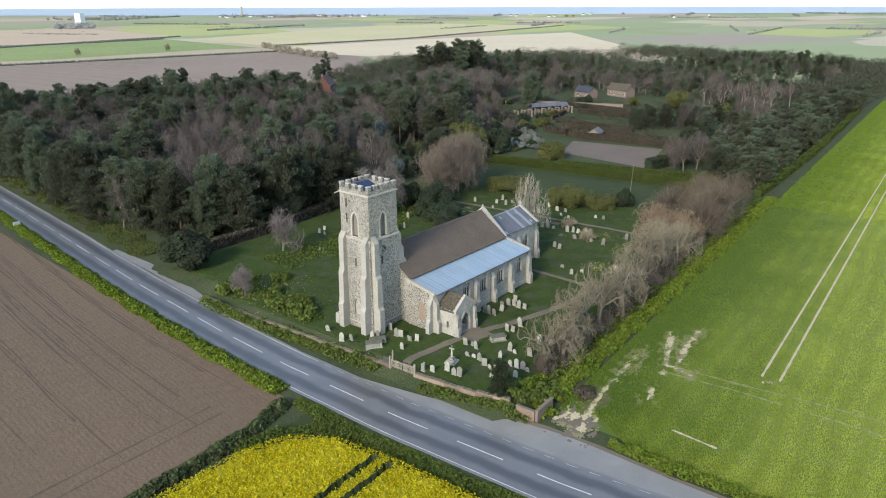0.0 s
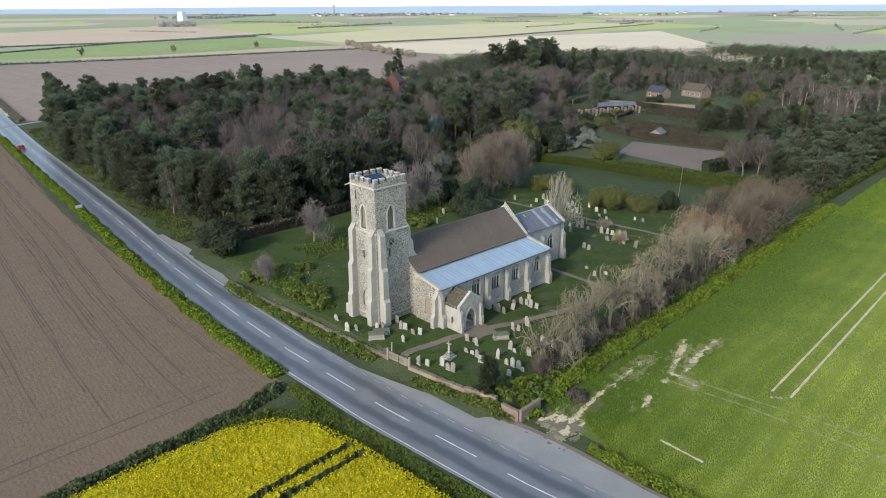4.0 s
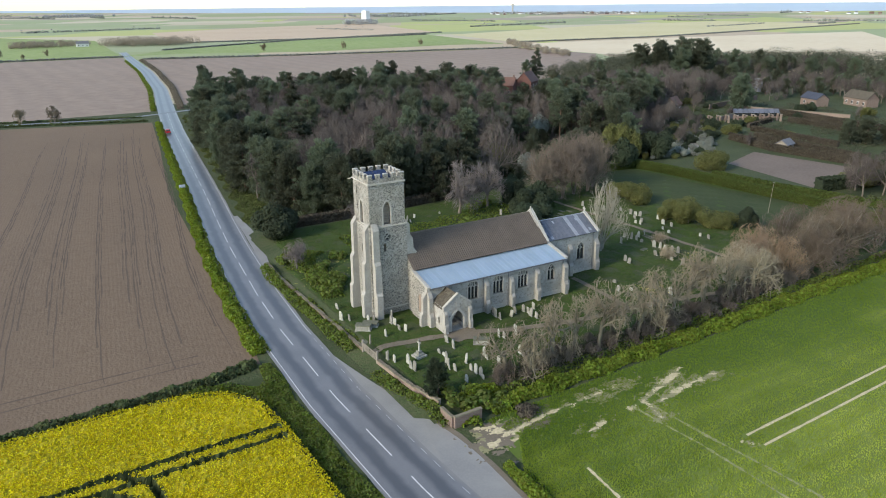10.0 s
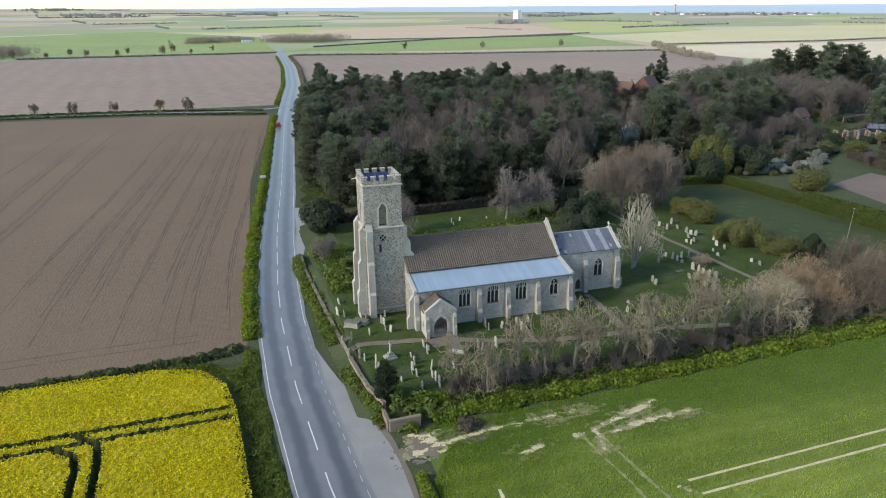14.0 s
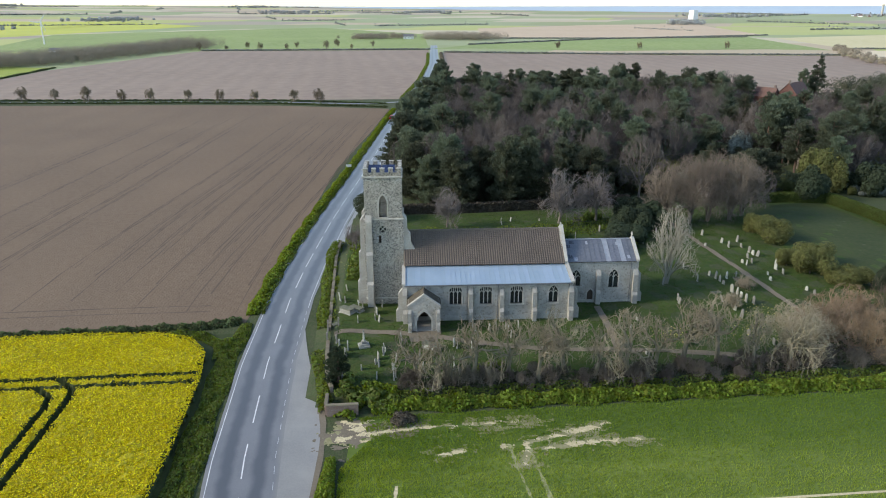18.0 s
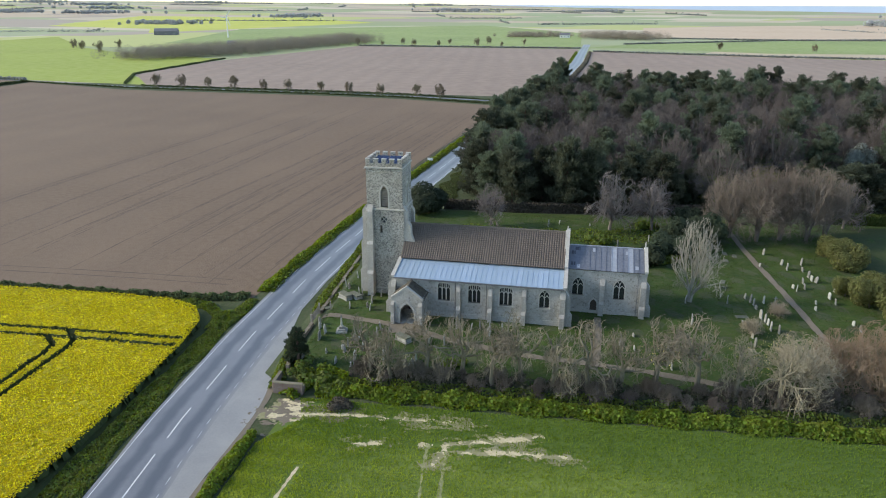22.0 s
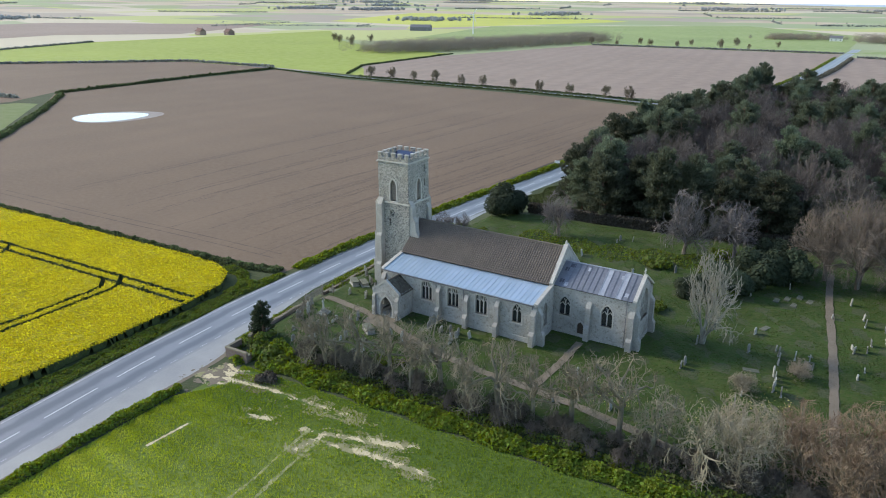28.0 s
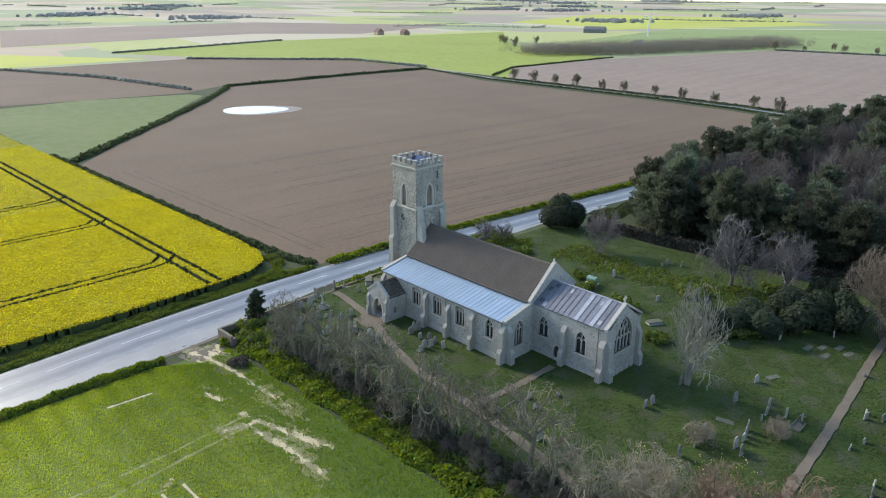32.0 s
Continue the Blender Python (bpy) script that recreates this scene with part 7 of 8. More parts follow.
lime = [limb_tree("bare_tree", 100 + i, 8.0, 3.9, M["barkdark"], M["twiglime"], ("leafless pollarded tree with contorted straw-brown branches", "tree", "row of leafless trees"), 2.6, 1, (6, 5, 4, 4), 0.85, 0.1, 0.3, 0.02, 50, 0.66, 0.1) for i in range(5)]
for i, (x, y, s) in enumerate(((70.6, 36.6, 0.9), (73.2, 35.6, 0.85), (77.2, 36.6, 1.0), (81.6, 37.0, 0.98), (85.2, 36.0, 0.9), (88.6, 37.0, 1.05), (92.2, 36.0, 0.95), (96.4, 36.2, 1.02), (100, 36.8, 0.92), (104, 37.6, 1.05), (108.8, 38.4, 1.08), (112.5, 36.6, 0.9), (116.8, 35.8, 0.95))):
    put(lime, i, x, y, s * 1.06)
haw = [limb_tree("bare_tree", 140 + i, 8.6, 5.8, M["bark"], M["twigred"], ("broad round leafless tree with reddish-brown twigs", "tree", "row of leafless trees"), 1.3, 3, (5, 6, 6, 4), 0.5, 0.2, 0.3, 0.016, 48, 0.62, 0.45) for i in range(3)]
for i, (x, y, s) in enumerate(((132.5, 37.0, 0.9), (136.5, 39, 1.1), (142.5, 37.6, 1.12), (147.5, 39.5, 1.1), (139.5, 46, 1.0), (152, 42, 1.05), (157, 38, 1.0))):
    put(haw, i, x, y, s)
grey = [limb_tree("bare_tree", 160 + i, 9.6, 4.5, M["bark"], M["twiggrey"], ("leafless tree with a dense purplish-grey crown", "tree", "leafless trees north of the church"), 2.0, 1, (11, 7, 6, 4), 0.5, 0.08, 0.3, 0.016, 42, 0.6, 0.1) for i in range(3)]
for i, (x, y, s) in enumerate(((103.2, 98.0, 1.18), (111.4, 99.0, 1.1), (79.8, 97.4, 0.86), (150, 108, 1.0), (61.8, 85.5, 0.5), (63.6, 88.6, 0.42))):
    put(grey, i, x, y, s)
fan = [limb_tree("bare_tree", 171 + i, 14.4, 6.6, M["bark"], M["twigfan"], ("broad many-stemmed leafless tree with warm brown twigs", "tree", "leafless trees north of the church"), 3.0, 3, (7, 6, 6, 4), 0.55, 0.12, 0.4, 0.017, 38, 0.62, 0.14) for i in range(2)]
for i, (x, y, s) in enumerate(((125.4, 96.5, 0.86), (130.0, 95.0, 0.98), (134.6, 96.5, 1.0), (139.4, 97.0, 0.96), (143.4, 99.5, 0.85))):
    put(fan, i, x, y, s)
ash = limb_tree("bare_tree", 181, 11.0, 3.9, M["barkash"], M["barkash"], ("tall pale leafless tree with several stems by the chancel", "tree"), 1.6, 3, (4, 5, 4, 3), 0.4, 0.25, 0.34, 0.022, 42, 0.64, 0.3)
put([ash], 0, 112.5, 64.2, 1.15)
stemmy = [limb_tree("bare_shrub", 186 + i, 5.6, 4.0, M["barkpale"], M[("twigpale", "twigrust")[i]], (("pale round many-stemmed leafless shrub", "reddish round many-stemmed leafless shrub")[i], "shrub", "leafless shrubs"), 0.8, 5, (4, 6, 5, 4), 0.55, 0.18, 0.24, 0.016, 50, 0.64, 0.6) for i in range(2)]
for i, x, y, s in ((0, 119.8, 39.4, 1.2), (1, 125.6, 42.2, 1.15), (1, 131.4, 45.6, 1.1), (0, 118.9, 54.1, 0.45), (1, 129.5, 39.4, 1.1), (0, 124.2, 60.8, 0.42)):
    put([stemmy[i]], 0, x, y, s)
sucker = [limb_tree("thicket", 410 + i, 2.6, 1.7, M["twigthicket"], M["twigthicket"], ("low brown thicket of leafless suckers and briars", "thicket", "thickets below the tree row"), 0.5, 7, (3, 5, 5, 4), 0.6, 0.3, 0.07, 0.012, 45, 0.7, 0.7) for i in range(3)]
for i in range(48):
    x = 69.5 + i * 1.36 + trs.normal(0, 0.5)
    put(sucker, i, x, 36.0 + 0.9 * math.sin(i * 2.4) + trs.normal(0, 0.4) + max(0, (x - 105) * 0.05), 0.5 + 0.5 * trs.random())
# yews and evergreen bushes
yews = [bush("yew_bush", 200 + i, 2.2, 4.2, M["yew"], ("dark dense yew bush", "bush", "yew bushes"), 9000, 0.1) for i in range(2)]
for i, (x, y, s, sz) in enumerate(((66.0, 105.0, 1.95, 1.5), (116, 90, 1.5, 1.5), (120, 93, 1.5, 1.3), (112, 84, 1.5, 1.1), (108, 80, 1.2, 0.8), (118, 98, 1.2, 1.4), (146, 58, 0.9, 1.0), (186, 118, 1.8, 2.0), (190, 46, 1.3, 1.3))):
    put(yews, i, x, y, s, sz=sz)
will = [bush("shrub", 220 + i, 2.6, 4.6, M["willow"], ("rounded shrub in yellow-green young leaf", "shrub", "budding shrubs"), 9000, 0.085) for i in range(2)]
for i, (x, y, s, sz) in enumerate(((140.5, 84, 1.25, 1.1), (138.3, 66, 1.2, 1.15), (142, 88, 1.1, 1.0), (136.5, 70, 0.8, 0.8), (105, 204, 1.7, 2.8), (178, 128, 1.6, 2.2), (128, 124, 0.8, 0.8), (156, 119, 1.0, 1.0), (309, 100, 2.2, 2.2), (290, 80, 2.0, 1.7), (187, 99.5, 1.5, 1.3), (142, 71, 1.2, 0.9), (142.4, 62, 1.1, 0.8))):
    put(will, i, x, y, s, sz=sz)
silver = [bush("silver_shrub", 250 + i, 2.3, 4.4, M["glaucous"], ("rounded grey-green shrub in the garden planting", "shrub", "grey-green shrubs"), 7000, 0.095) for i in range(2)]
conifer = pine_tree("conifer", 240, 5.6, 1.7, (M["pinebark"], M["yew"]), ("small dark conifer inside the churchyard wall", "tree"), 70, 40, 0.03, "round", 0.34, 0.12, 0.2)
put([conifer], 0, 61.0, 37.4, 0.85)
lowbush = [bush("bramble_bush", 230 + i, 1.5, 1.5, M["verge"], ("low scrubby bramble bush", "bush", "low bushes"), 800, 0.16) for i in range(2)]
for i, (x, y, s) in enumerate(((62.5, 79, 1.0), (63.4, 75, 1.2), (62.6, 72, 0.9), (65, 82, 1.0), (61.6, 90, 1.2), (88, 80, 0.9), (84, 84, 0.8), (95, 79, 1.0), (104, 72, 0.9), (112, 81, 1.0), (101, 90, 1.2), (66, 77, 0.8), (70, 87, 0.9), (110, 100, 1.1), (64.2, 34.6, 1.2), (62, 36, 0.8), (66.5, 33.6, 1.0), (80, 39.5, 0.7))):
    put(lowbush, i, x, y, s)

# the wood
pines = [pine_tree("pine_tree", 300 + i, 15.5, 4.0, (M["pinebark"], M["needle"]), ("dark green pine in dense mixed woodland", "tree", "woodland pines"), 60, 48, (0.4, 0.3, 0.34, 0.12)[i], ("dome", "dome", "round", "cone")[i]) for i in range(4)]
firs = [pine_tree("evergreen_tree", 320 + i, 13.0, 4.4, (M["pinebark"], M["needle"]), ("dark evergreen, branched to the ground at the wood edge", "tree", "evergreens at the wood edge"), 96, 48, 0.05, ("round", "round", "dome")[i], 0.66, 0.2, 0.15) for i in range(3)]
brown = [limb_tree("woodland_tree", 340 + i, 13.5, 5.2, M["bark"], M["twigwood"], ("leafless brown broadleaf tree in dense woodland", "tree", "woodland broadleaf trees"), 3.5, 1, (8, 7, 6, 5), 0.55, 0.12, 0.26, 0.022, 40, 0.62, 0.1) for i in range(4)]


pale_brown = [limb_tree("broadleaf_tree", 350 + i, 12.5, 5.4, M["bark"], M["twigwood"], ("leafless broadleaf tree among far woodland and gardens", "tree", "far broadleaf trees"), 3.0, 1, (8, 7, 6, 5), 0.55, 0.12, 0.26, 0.024, 40, 0.62, 0.1) for i in range(3)]


def scatter(poly, gap, seed, limit=4000):
    rs = np.random.default_rng(seed)
    xs, ys_ = [p[0] for p in poly], [p[1] for p in poly]
    out = []
    for _ in range(limit):
        p = np.array([rs.uniform(min(xs), max(xs)), rs.uniform(min(ys_), max(ys_))])
        if inside(poly, p[0], p[1]) and all((p[0] - q[0]) ** 2 + (p[1] - q[1]) ** 2 > gap * gap for q in out):
            out.append(p)
    return out


WOOD = [(76, 119), (84, 113), (100, 112), (124, 117), (150, 116), (172, 119), (186, 126), (208, 150), (244, 170), (262, 186), (255, 212), (238, 240), (226, 280), (180, 288), (120, 290), (95, 283), (84, 250), (77, 214), (73, 175), (70.5, 140)]
SHRUBBERY = [(120, 119), (150, 117), (173, 120), (180, 130), (174, 150), (150, 148), (122, 134)]      # low planting south of the tall trees
for i, p in enumerate(scatter(WOOD, 4.9, 5, 9000)):
    if math.hypot(p[0] - 244, p[1] - 258) < 17:      # clearing before the red house
        continue
    if 140 < p[0] < 268 and p[1] > 185 and abs((p[0] - 28) * 0.789 - (p[1] + 24) * 0.614 - 1.0) < 14:      # open glade before the house
        if p[1] < 246:
            put(yews if i % 2 else pale_brown, i, p[0], p[1], 1.2 if i % 2 else 0.55, sz=1.2 if i % 2 else 0.5)
        continue
    if inside(SHRUBBERY, p[0], p[1]):
        low = (yews, firs, will, yews, firs, brown)[i % 6]
        k = 0.36 if low in (firs, brown) else 0.85
        put(low, i, p[0], p[1], k * (0.8 + 0.6 * trs.random()))
        continue
    edge_w = p[0] < road_x(p[1]) + 19 or p[1] < 124
    far = p[1] > 240
    roll = trs.random()
    if edge_w and roll < 0.85:
        put(firs, int(trs.integers(0, 3)), p[0], p[1], 0.88 + 0.4 * trs.random(), sz=(0.85 + 0.42 * trs.random()) * (1.0 + 0.3 * far * (p[0] < road_x(p[1]) + 26)))
    elif roll < (0.27 if not far else 0.42):
        put(pines, int(trs.integers(0, 3)), p[0], p[1], 0.85 + 0.4 * trs.random(), sz=(0.78 + 0.4 * trs.random()) * (1.0 + 0.25 * far * (p[0] < road_x(p[1]) + 26)))
    else:
        put(pale_brown if far else brown, int(trs.integers(0, 4)), p[0], p[1], 0.78 + 0.36 * trs.random())
belt = [pine_tree("belt_pine", 310 + i, 8.0, 2.5, (M["pinebark"], M["needle"]), ("bushy young pine in a belt beside the wheat", "tree", "pine belt"), 54, 40, 0.1, ("round", "dome")[i], 0.5, 0.17, 0.18) for i in range(2)]
# tall single trees and the pine belt along the wheat
for i, (x, y, s) in enumerate(((280, 292, 1.3), (272, 290, 0.9), (176, 150, 1.15), (182, 158, 1.2), (186, 150, 1.05), (120, 249, 1.22))):
    put(pines, 3 if i in (0, 5) else i, x, y, s)
for i, p in enumerate(scatter([(183, 38), (380, 38), (380, 48), (330, 54), (260, 54), (214, 58), (188, 52)], 3.7, 9)):
    put(belt, i, p[0], p[1], 0.9 + 0.3 * trs.random())
GARDEN_TREES = [(252, 60), (330, 60), (420, 90), (430, 130), (400, 190), (350, 240), (290, 250), (262, 200), (300, 190), (360, 150), (330, 100), (260, 88)]
for i, p in enumerate(scatter(GARDEN_TREES, 7.6, 11)):
    if trs.random() < 0.6:
        put(pale_brown, int(trs.integers(0, 3)), p[0], p[1], 0.6 + 0.25 * trs.random())
    else:
        put(belt, int(trs.integers(0, 2)), p[0], p[1], 0.9 + 0.5 * trs.random())
birches = limb_tree("birch_tree", 390, 12.0, 2.0, M["birchbark"], M["twigwood"], ("slim pale-stemmed birch in a leafless stand", "tree", "birch stand"), 7.0, 1, (9, 6, 6, 4), 0.2, 0.5, 0.15, 0.016, 35, 0.5, 0.03)
for i, p in enumerate(scatter([(300, 62), (345, 60), (345, 84), (310, 92)], 4.2, 13)):
    put([birches], 0, p[0], p[1], 0.8 + 0.3 * trs.random())
for i, (x, y, s) in enumerate(((192, 60, 0.75), (197, 58, 0.8), (196, 64, 0.7), (206, 60, 0.65), (222, 58, 0.7))):
    put(brown, i, x, y, s)
for i, (x, y, s, sz) in enumerate(((214, 58, 1.8, 1.6), (222, 66, 2.2, 2.0), (228, 60, 2.0, 2.0), (202, 66, 1.5, 0.9), (236, 66, 2.0, 1.8), (244, 150, 1.3, 1.0), (206, 132, 1.1, 0.7), (200, 126, 1.0, 0.7), (216, 138, 1.2, 0.8), (226, 146, 1.0, 0.7), (212, 126, 0.9, 0.6), (234, 154, 1.1, 0.8), (198, 134, 1.2, 1.0), (222, 128, 1.2, 0.8), (238, 140, 1.3, 0.9), (230, 134, 0.9, 0.7))):
    put(yews if i % 3 else will, i, x, y, s, sz=sz)

for i, (x, y, s) in enumerate(((251, 97, 0.6), (256, 94, 0.64), (261, 90, 0.66), (266, 86, 0.62), (270, 82, 0.64), (262, 98, 0.62), (268, 93, 0.6), (257, 101, 0.55), (274, 88, 0.6), (117, 121, 0.6), (122, 121.5, 0.66), (126, 120, 0.5))):
    put(firs, i, x, y, s)
for i in range(26):
    x, y = trs.uniform(222, 320), trs.uniform(108, 186)
    k = trs.random()
    if k < 0.4:
        put(yews, i, x, y, 0.7 + 0.6 * trs.random(), sz=0.5 + 0.6 * trs.random())
    elif k < 0.65:
        put(will, i, x, y, 0.6 + 0.5 * trs.random(), sz=0.5 + 0.6 * trs.random())
    else:
        put(pale_brown, i, x, y, 0.35 + 0.25 * trs.random())
for x, y, s in ((332, 262, 1.0), (340, 256, 1.1), (347, 263, 1.0), (354, 254, 1.15), (361, 260, 1.0), (368, 250, 1.1), (376, 256, 0.95), (345, 246, 0.9), (358, 244, 0.95), (338, 214, 0.85), (345, 210, 0.9), (351, 216, 0.8), (300, 262, 0.9), (292, 255, 0.8)):
    put(pines, int(x) % 3, x, y, s * (1.7 if y > 240 and x > 310 else 1.1), sz=s * (1.38 if y > 240 and x > 310 else 1.0))
for i, p in enumerate(scatter([(186, 128), (206, 126), (246, 150), (262, 182), (244, 176), (206, 152)], 4.6, 17)):
    k = trs.random()
    if k < 0.45:
        put(pale_brown, int(trs.integers(0, 3)), p[0], p[1], 0.4 + 0.4 * trs.random())
    elif k < 0.75:
        put(yews, i, p[0], p[1], 0.5 + 0.5 * trs.random(), sz=0.5 + 0.7 * trs.random())
    else:
        put(will, i, p[0], p[1], 0.4 + 0.4 * trs.random(), sz=0.4 + 0.5 * trs.random())
for i, p in enumerate(scatter([(420, 190), (460, 215), (430, 290), (380, 280), (376, 235)], 8.5, 23) + scatter([(430, 66), (520, 62), (560, 120), (470, 170), (440, 120)], 9.5, 24)):
    put(pines if i % 3 else pale_brown, int(trs.integers(0, 3)), p[0], p[1], 0.65 + 0.3 * trs.random())
for i, p in enumerate(scatter([(262, 182), (300, 190), (330, 215), (330, 250), (262, 240), (252, 205)], 6.0, 19)):
    put(pale_brown, i, p[0], p[1], 0.75 + 0.3 * trs.random())
# single trees that stand out of the wood, and the rockery's planting
for kind, x, y, sx, sz in ((will, 144, 142, 1.0, 1.5), (silver, 169, 153, 1.5, 2.2), (will, 131, 136, 1.1, 1.1), (will, 174.5, 121, 1.7, 2.7), (yews, 167, 111.5, 1.6, 1.9), (firs, 285, 162, 1.15, 1.15), (firs, 291, 166, 0.9, 0.95), (pines, 191, 169, 1.1, 1.15), (pines, 183, 152, 1.2, 1.2), (silver, 140, 121, 1.0, 1.4), (firs, 152, 134, 0.5, 0.75), (firs, 147, 128, 0.4, 0.7)):
    put(kind, 0, x, y, sx, sz=sz)
for i, p in enumerate(scatter([(177, 117), (196, 140), (222, 162), (244, 155), (218, 124), (200, 108)], 3.0, 29)):
    put((silver, yews, silver, will, silver)[i % 5], i, p[0], p[1], 0.35 + 0.45 * trs.random(), sz=0.3 + 0.35 * trs.random())
# small round trees along the lane
hdg = [limb_tree("lane_tree", 400 + i, 5.2, 2.3, M["bark"], M["twig"], ("small round leafless tree on the lane side", "tree", "trees along the lane"), 1.7, 1, (9, 7, 6, 5), 0.5, 0.1, 0.2, 0.02, 52, 0.62, 0.1) for i in range(3)]
lane_line = along([(40, 297), (21, 303), (-20, 309), (-130, 318)], 1.0)
for i, d in enumerate((2, 14, 34, 50, 66, 84, 98, 114, 130, 146, 160)):
    put(hdg, i, lane_line[d][0], lane_line[d][1], 1.0 + 0.4 * trs.random())

for x, y, s in ((-374, 608, 1.7), (-311, 554, 2.0), (-331, 616, 1.6), (-352, 590, 1.6), (22, 751, 1.6), (-20, 740, 1.2), (60, 748, 1.2), (-70, 735, 1.3), (250, 690, 1.5), (330, 672, 1.4), (420, 668, 1.4)):
    put(hdg, 0, x, y, s)

for x, y, s in ((-165, 697, 1.3), (-140, 698, 1.1), (-112, 700, 1.5), (-85, 699, 1.0), (-52, 701, 1.4), (-25, 700, 1.2), (14, 702, 1.7), (40, 700, 1.0)):
    put(hdg, int(x) % 3, x, y, s)

# ---- hedges and verge plants ----
strip_plants("verge_plants", [(65, 33.0), (82, 32.9), (98, 32.8), (118, 32.8), (140, 32.6), (176, 33.2)], 2.6, 1.25, M["alex"], ("bright yellow-green plants along the wheat edge", "verge plants"), 95, 0.17)
strip_plants("verge_plants", [(66, 34.6), (98, 34.6), (140, 34.6), (172, 35.2)], 1.6, 0.8, M["verge"], ("weedy undergrowth below the tree row", "undergrowth"), 40, 0.16)
strip_plants("undergrowth", [(70, 35.9), (98, 36.0), (118, 36.6), (134, 37)], 2.6, 1.5, M["underwood"], ("dark tangle of suckers and brambles below the trees", "undergrowth"), 26, 0.13, 0.9)
strip_plants("verge_plants", [(61.8, 31), (62.8, 33), (64, 35.5), (68, 34.8)], 2.4, 0.9, M["alex"], ("bright green weeds round the brick ruin", "verge plants"), 70, 0.16)
strip_plants("verge_plants", [(60.9, 23.5), (60.5, 16), (60.6, 6), (61.2, -10), (63, -45)], 1.5, 1.0, M["alex"], ("bright green weeds between apron and wheat", "verge plants"), 190, 0.11)
strip_plants("verge_plants", [(57.9, 47), (58.3, 42), (59.0, 37), (60.0, 32.5)], 1.7, 0.95, M["verge"], ("weedy bank below the churchyard wall", "verge plants"), 60, 0.14)
strip_plants("verge_plants", [(57.6, 91), (57.2, 80), (57.5, 66), (57.9, 54)], 1.9, 1.3, M["verge"], ("weedy bank below the churchyard wall", "verge plants"), 50, 0.14)
strip_plants("verge_plants", [(58.5, 92), (58.1, 84), (58.3, 74), (58.5, 64), (58.7, 57), (58.8, 53.5)], 1.7, 0.85, M["verge"], ("rank weeds grown over the churchyard wall", "weeds"), 46, 0.13, 0.9)
left = [(float(road_x(y)) - 4.9, y) for y in (60, 75, 92, 106, 122, 145, 178, 214, 250, 272)]
strip_plants("field_hedge", left, 1.9, 0.95, M["alex"], ("bright green weedy bank between road and ploughland", "verge plants"), 70, 0.17)
strip_plants("field_hedge", [(p[0] + 1.0, p[1]) for p in left], 1.3, 0.6, M["verge"], ("grassy roadside bank", "verge plants"), 30, 0.16)
strip_plants("field_hedge", [(float(road_x(y)) - 5.0, y) for y in (57, 48, 40, 30, 20, 10, -5, -25, -50)], 1.9, 0.5, M["verge"], ("rough grassy verge beside the road", "verge plants"), 130, 0.1, 0.8)
strip_plants("field_hedge", [(45.2, 52), (45.6, 40), (45.7, 25), (45.9, 10), (46.6, -20), (48, -50)], 1.8, 0.6, M["verge"], ("rank weeds between verge and rape", "verge plants"), 120, 0.1, 0.8)
strip_plants("verge_plants", [(36, 54.8), (41, 53.6), (44.4, 50.5), (45.2, 46)], 2.6, 0.7, M["verge"], ("rank weeds round the corner of the rape", "weeds"), 70, 0.12, 0.8)
strip_plants("field_hedge", [(-84, 55.4), (-20, 55.6), (20, 55.6), (40, 56.2), (46, 58)], 2.0, 1.05, M["darkhedge"], ("low dark field hedge between rape and ploughland", "hedge"), 50, 0.2)
strip_plants("field_hedge", [(-70, 57), (-120, 106), (-160, 144), (-200, 178)], 2.6, 1.5, M["darkhedge"], ("low field hedge", "hedge"), 14, 0.4)
strip_plants("field_hedge", [(-206, 179), (-208, 274), (-204, 327)], 2.2, 1.6, M["darkhedge"], ("tall dark field hedge", "hedge"), 34, 0.3)
strip_plants("field_hedge", [(-143, 326), (-168, 376), (-168, 505)], 1.6, 1.2, M["darkhedge"], ("low dark hedge beside the far ploughland", "hedge"), 20, 0.35)
strip_plants("field_hedge", [(70, 278), (21, 295), (-20, 301), (-130, 309), (-205, 327)], 1.4, 0.9, M["darkhedge"], ("low dark lane-side hedge", "hedge"), 20, 0.3)
strip_plants("field_hedge", [(70, 290), (21, 306), (-20, 311), (-130, 320)], 1.0, 0.8, M["darkhedge"], ("low dark lane-side hedge", "hedge"), 16, 0.3)
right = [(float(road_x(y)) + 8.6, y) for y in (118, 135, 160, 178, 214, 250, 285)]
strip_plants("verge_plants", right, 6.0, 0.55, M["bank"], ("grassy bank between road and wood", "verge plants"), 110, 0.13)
boxhedge("beech_hedge", [(68.5, 110.6), (84, 110.2), (100, 111.6), (124, 114.6)], 1.8, 2.0, M["brownhedge"], ("long brown clipped beech hedge along the wood", "hedge"), 34, 0.17)
boxhedge("yew_hedge", [(188, 68.6), (205, 65), (222, 64), (238, 64.5)], 2.4, 3.0, M["yew"], ("dark clipped yew hedge beside the kitchen plot", "hedge"), 16, 0.24)
strip_plants("verge_plants", [(62, 70), (64, 78), (63, 88), (68, 92)], 4.5, 0.55, M["verge"], ("rank weeds in the churchyard corner", "weeds"), 26, 0.14)
strip_plants("verge_plants", [(74, 93), (90, 92), (104, 94), (118, 97)], 8.0, 0.45, M["verge"], ("long grass and weeds north of the church", "weeds"), 12, 0.15)
boxhedge("clipped_hedge", [(146, 111.6), (160, 112.6), (170.5, 110.5), (171.5, 98), (172.5, 80), (174, 60), (172, 42)], 2.0, 2.2, M["hedge"], ("long clipped green hedge round the lawn", "hedge"))
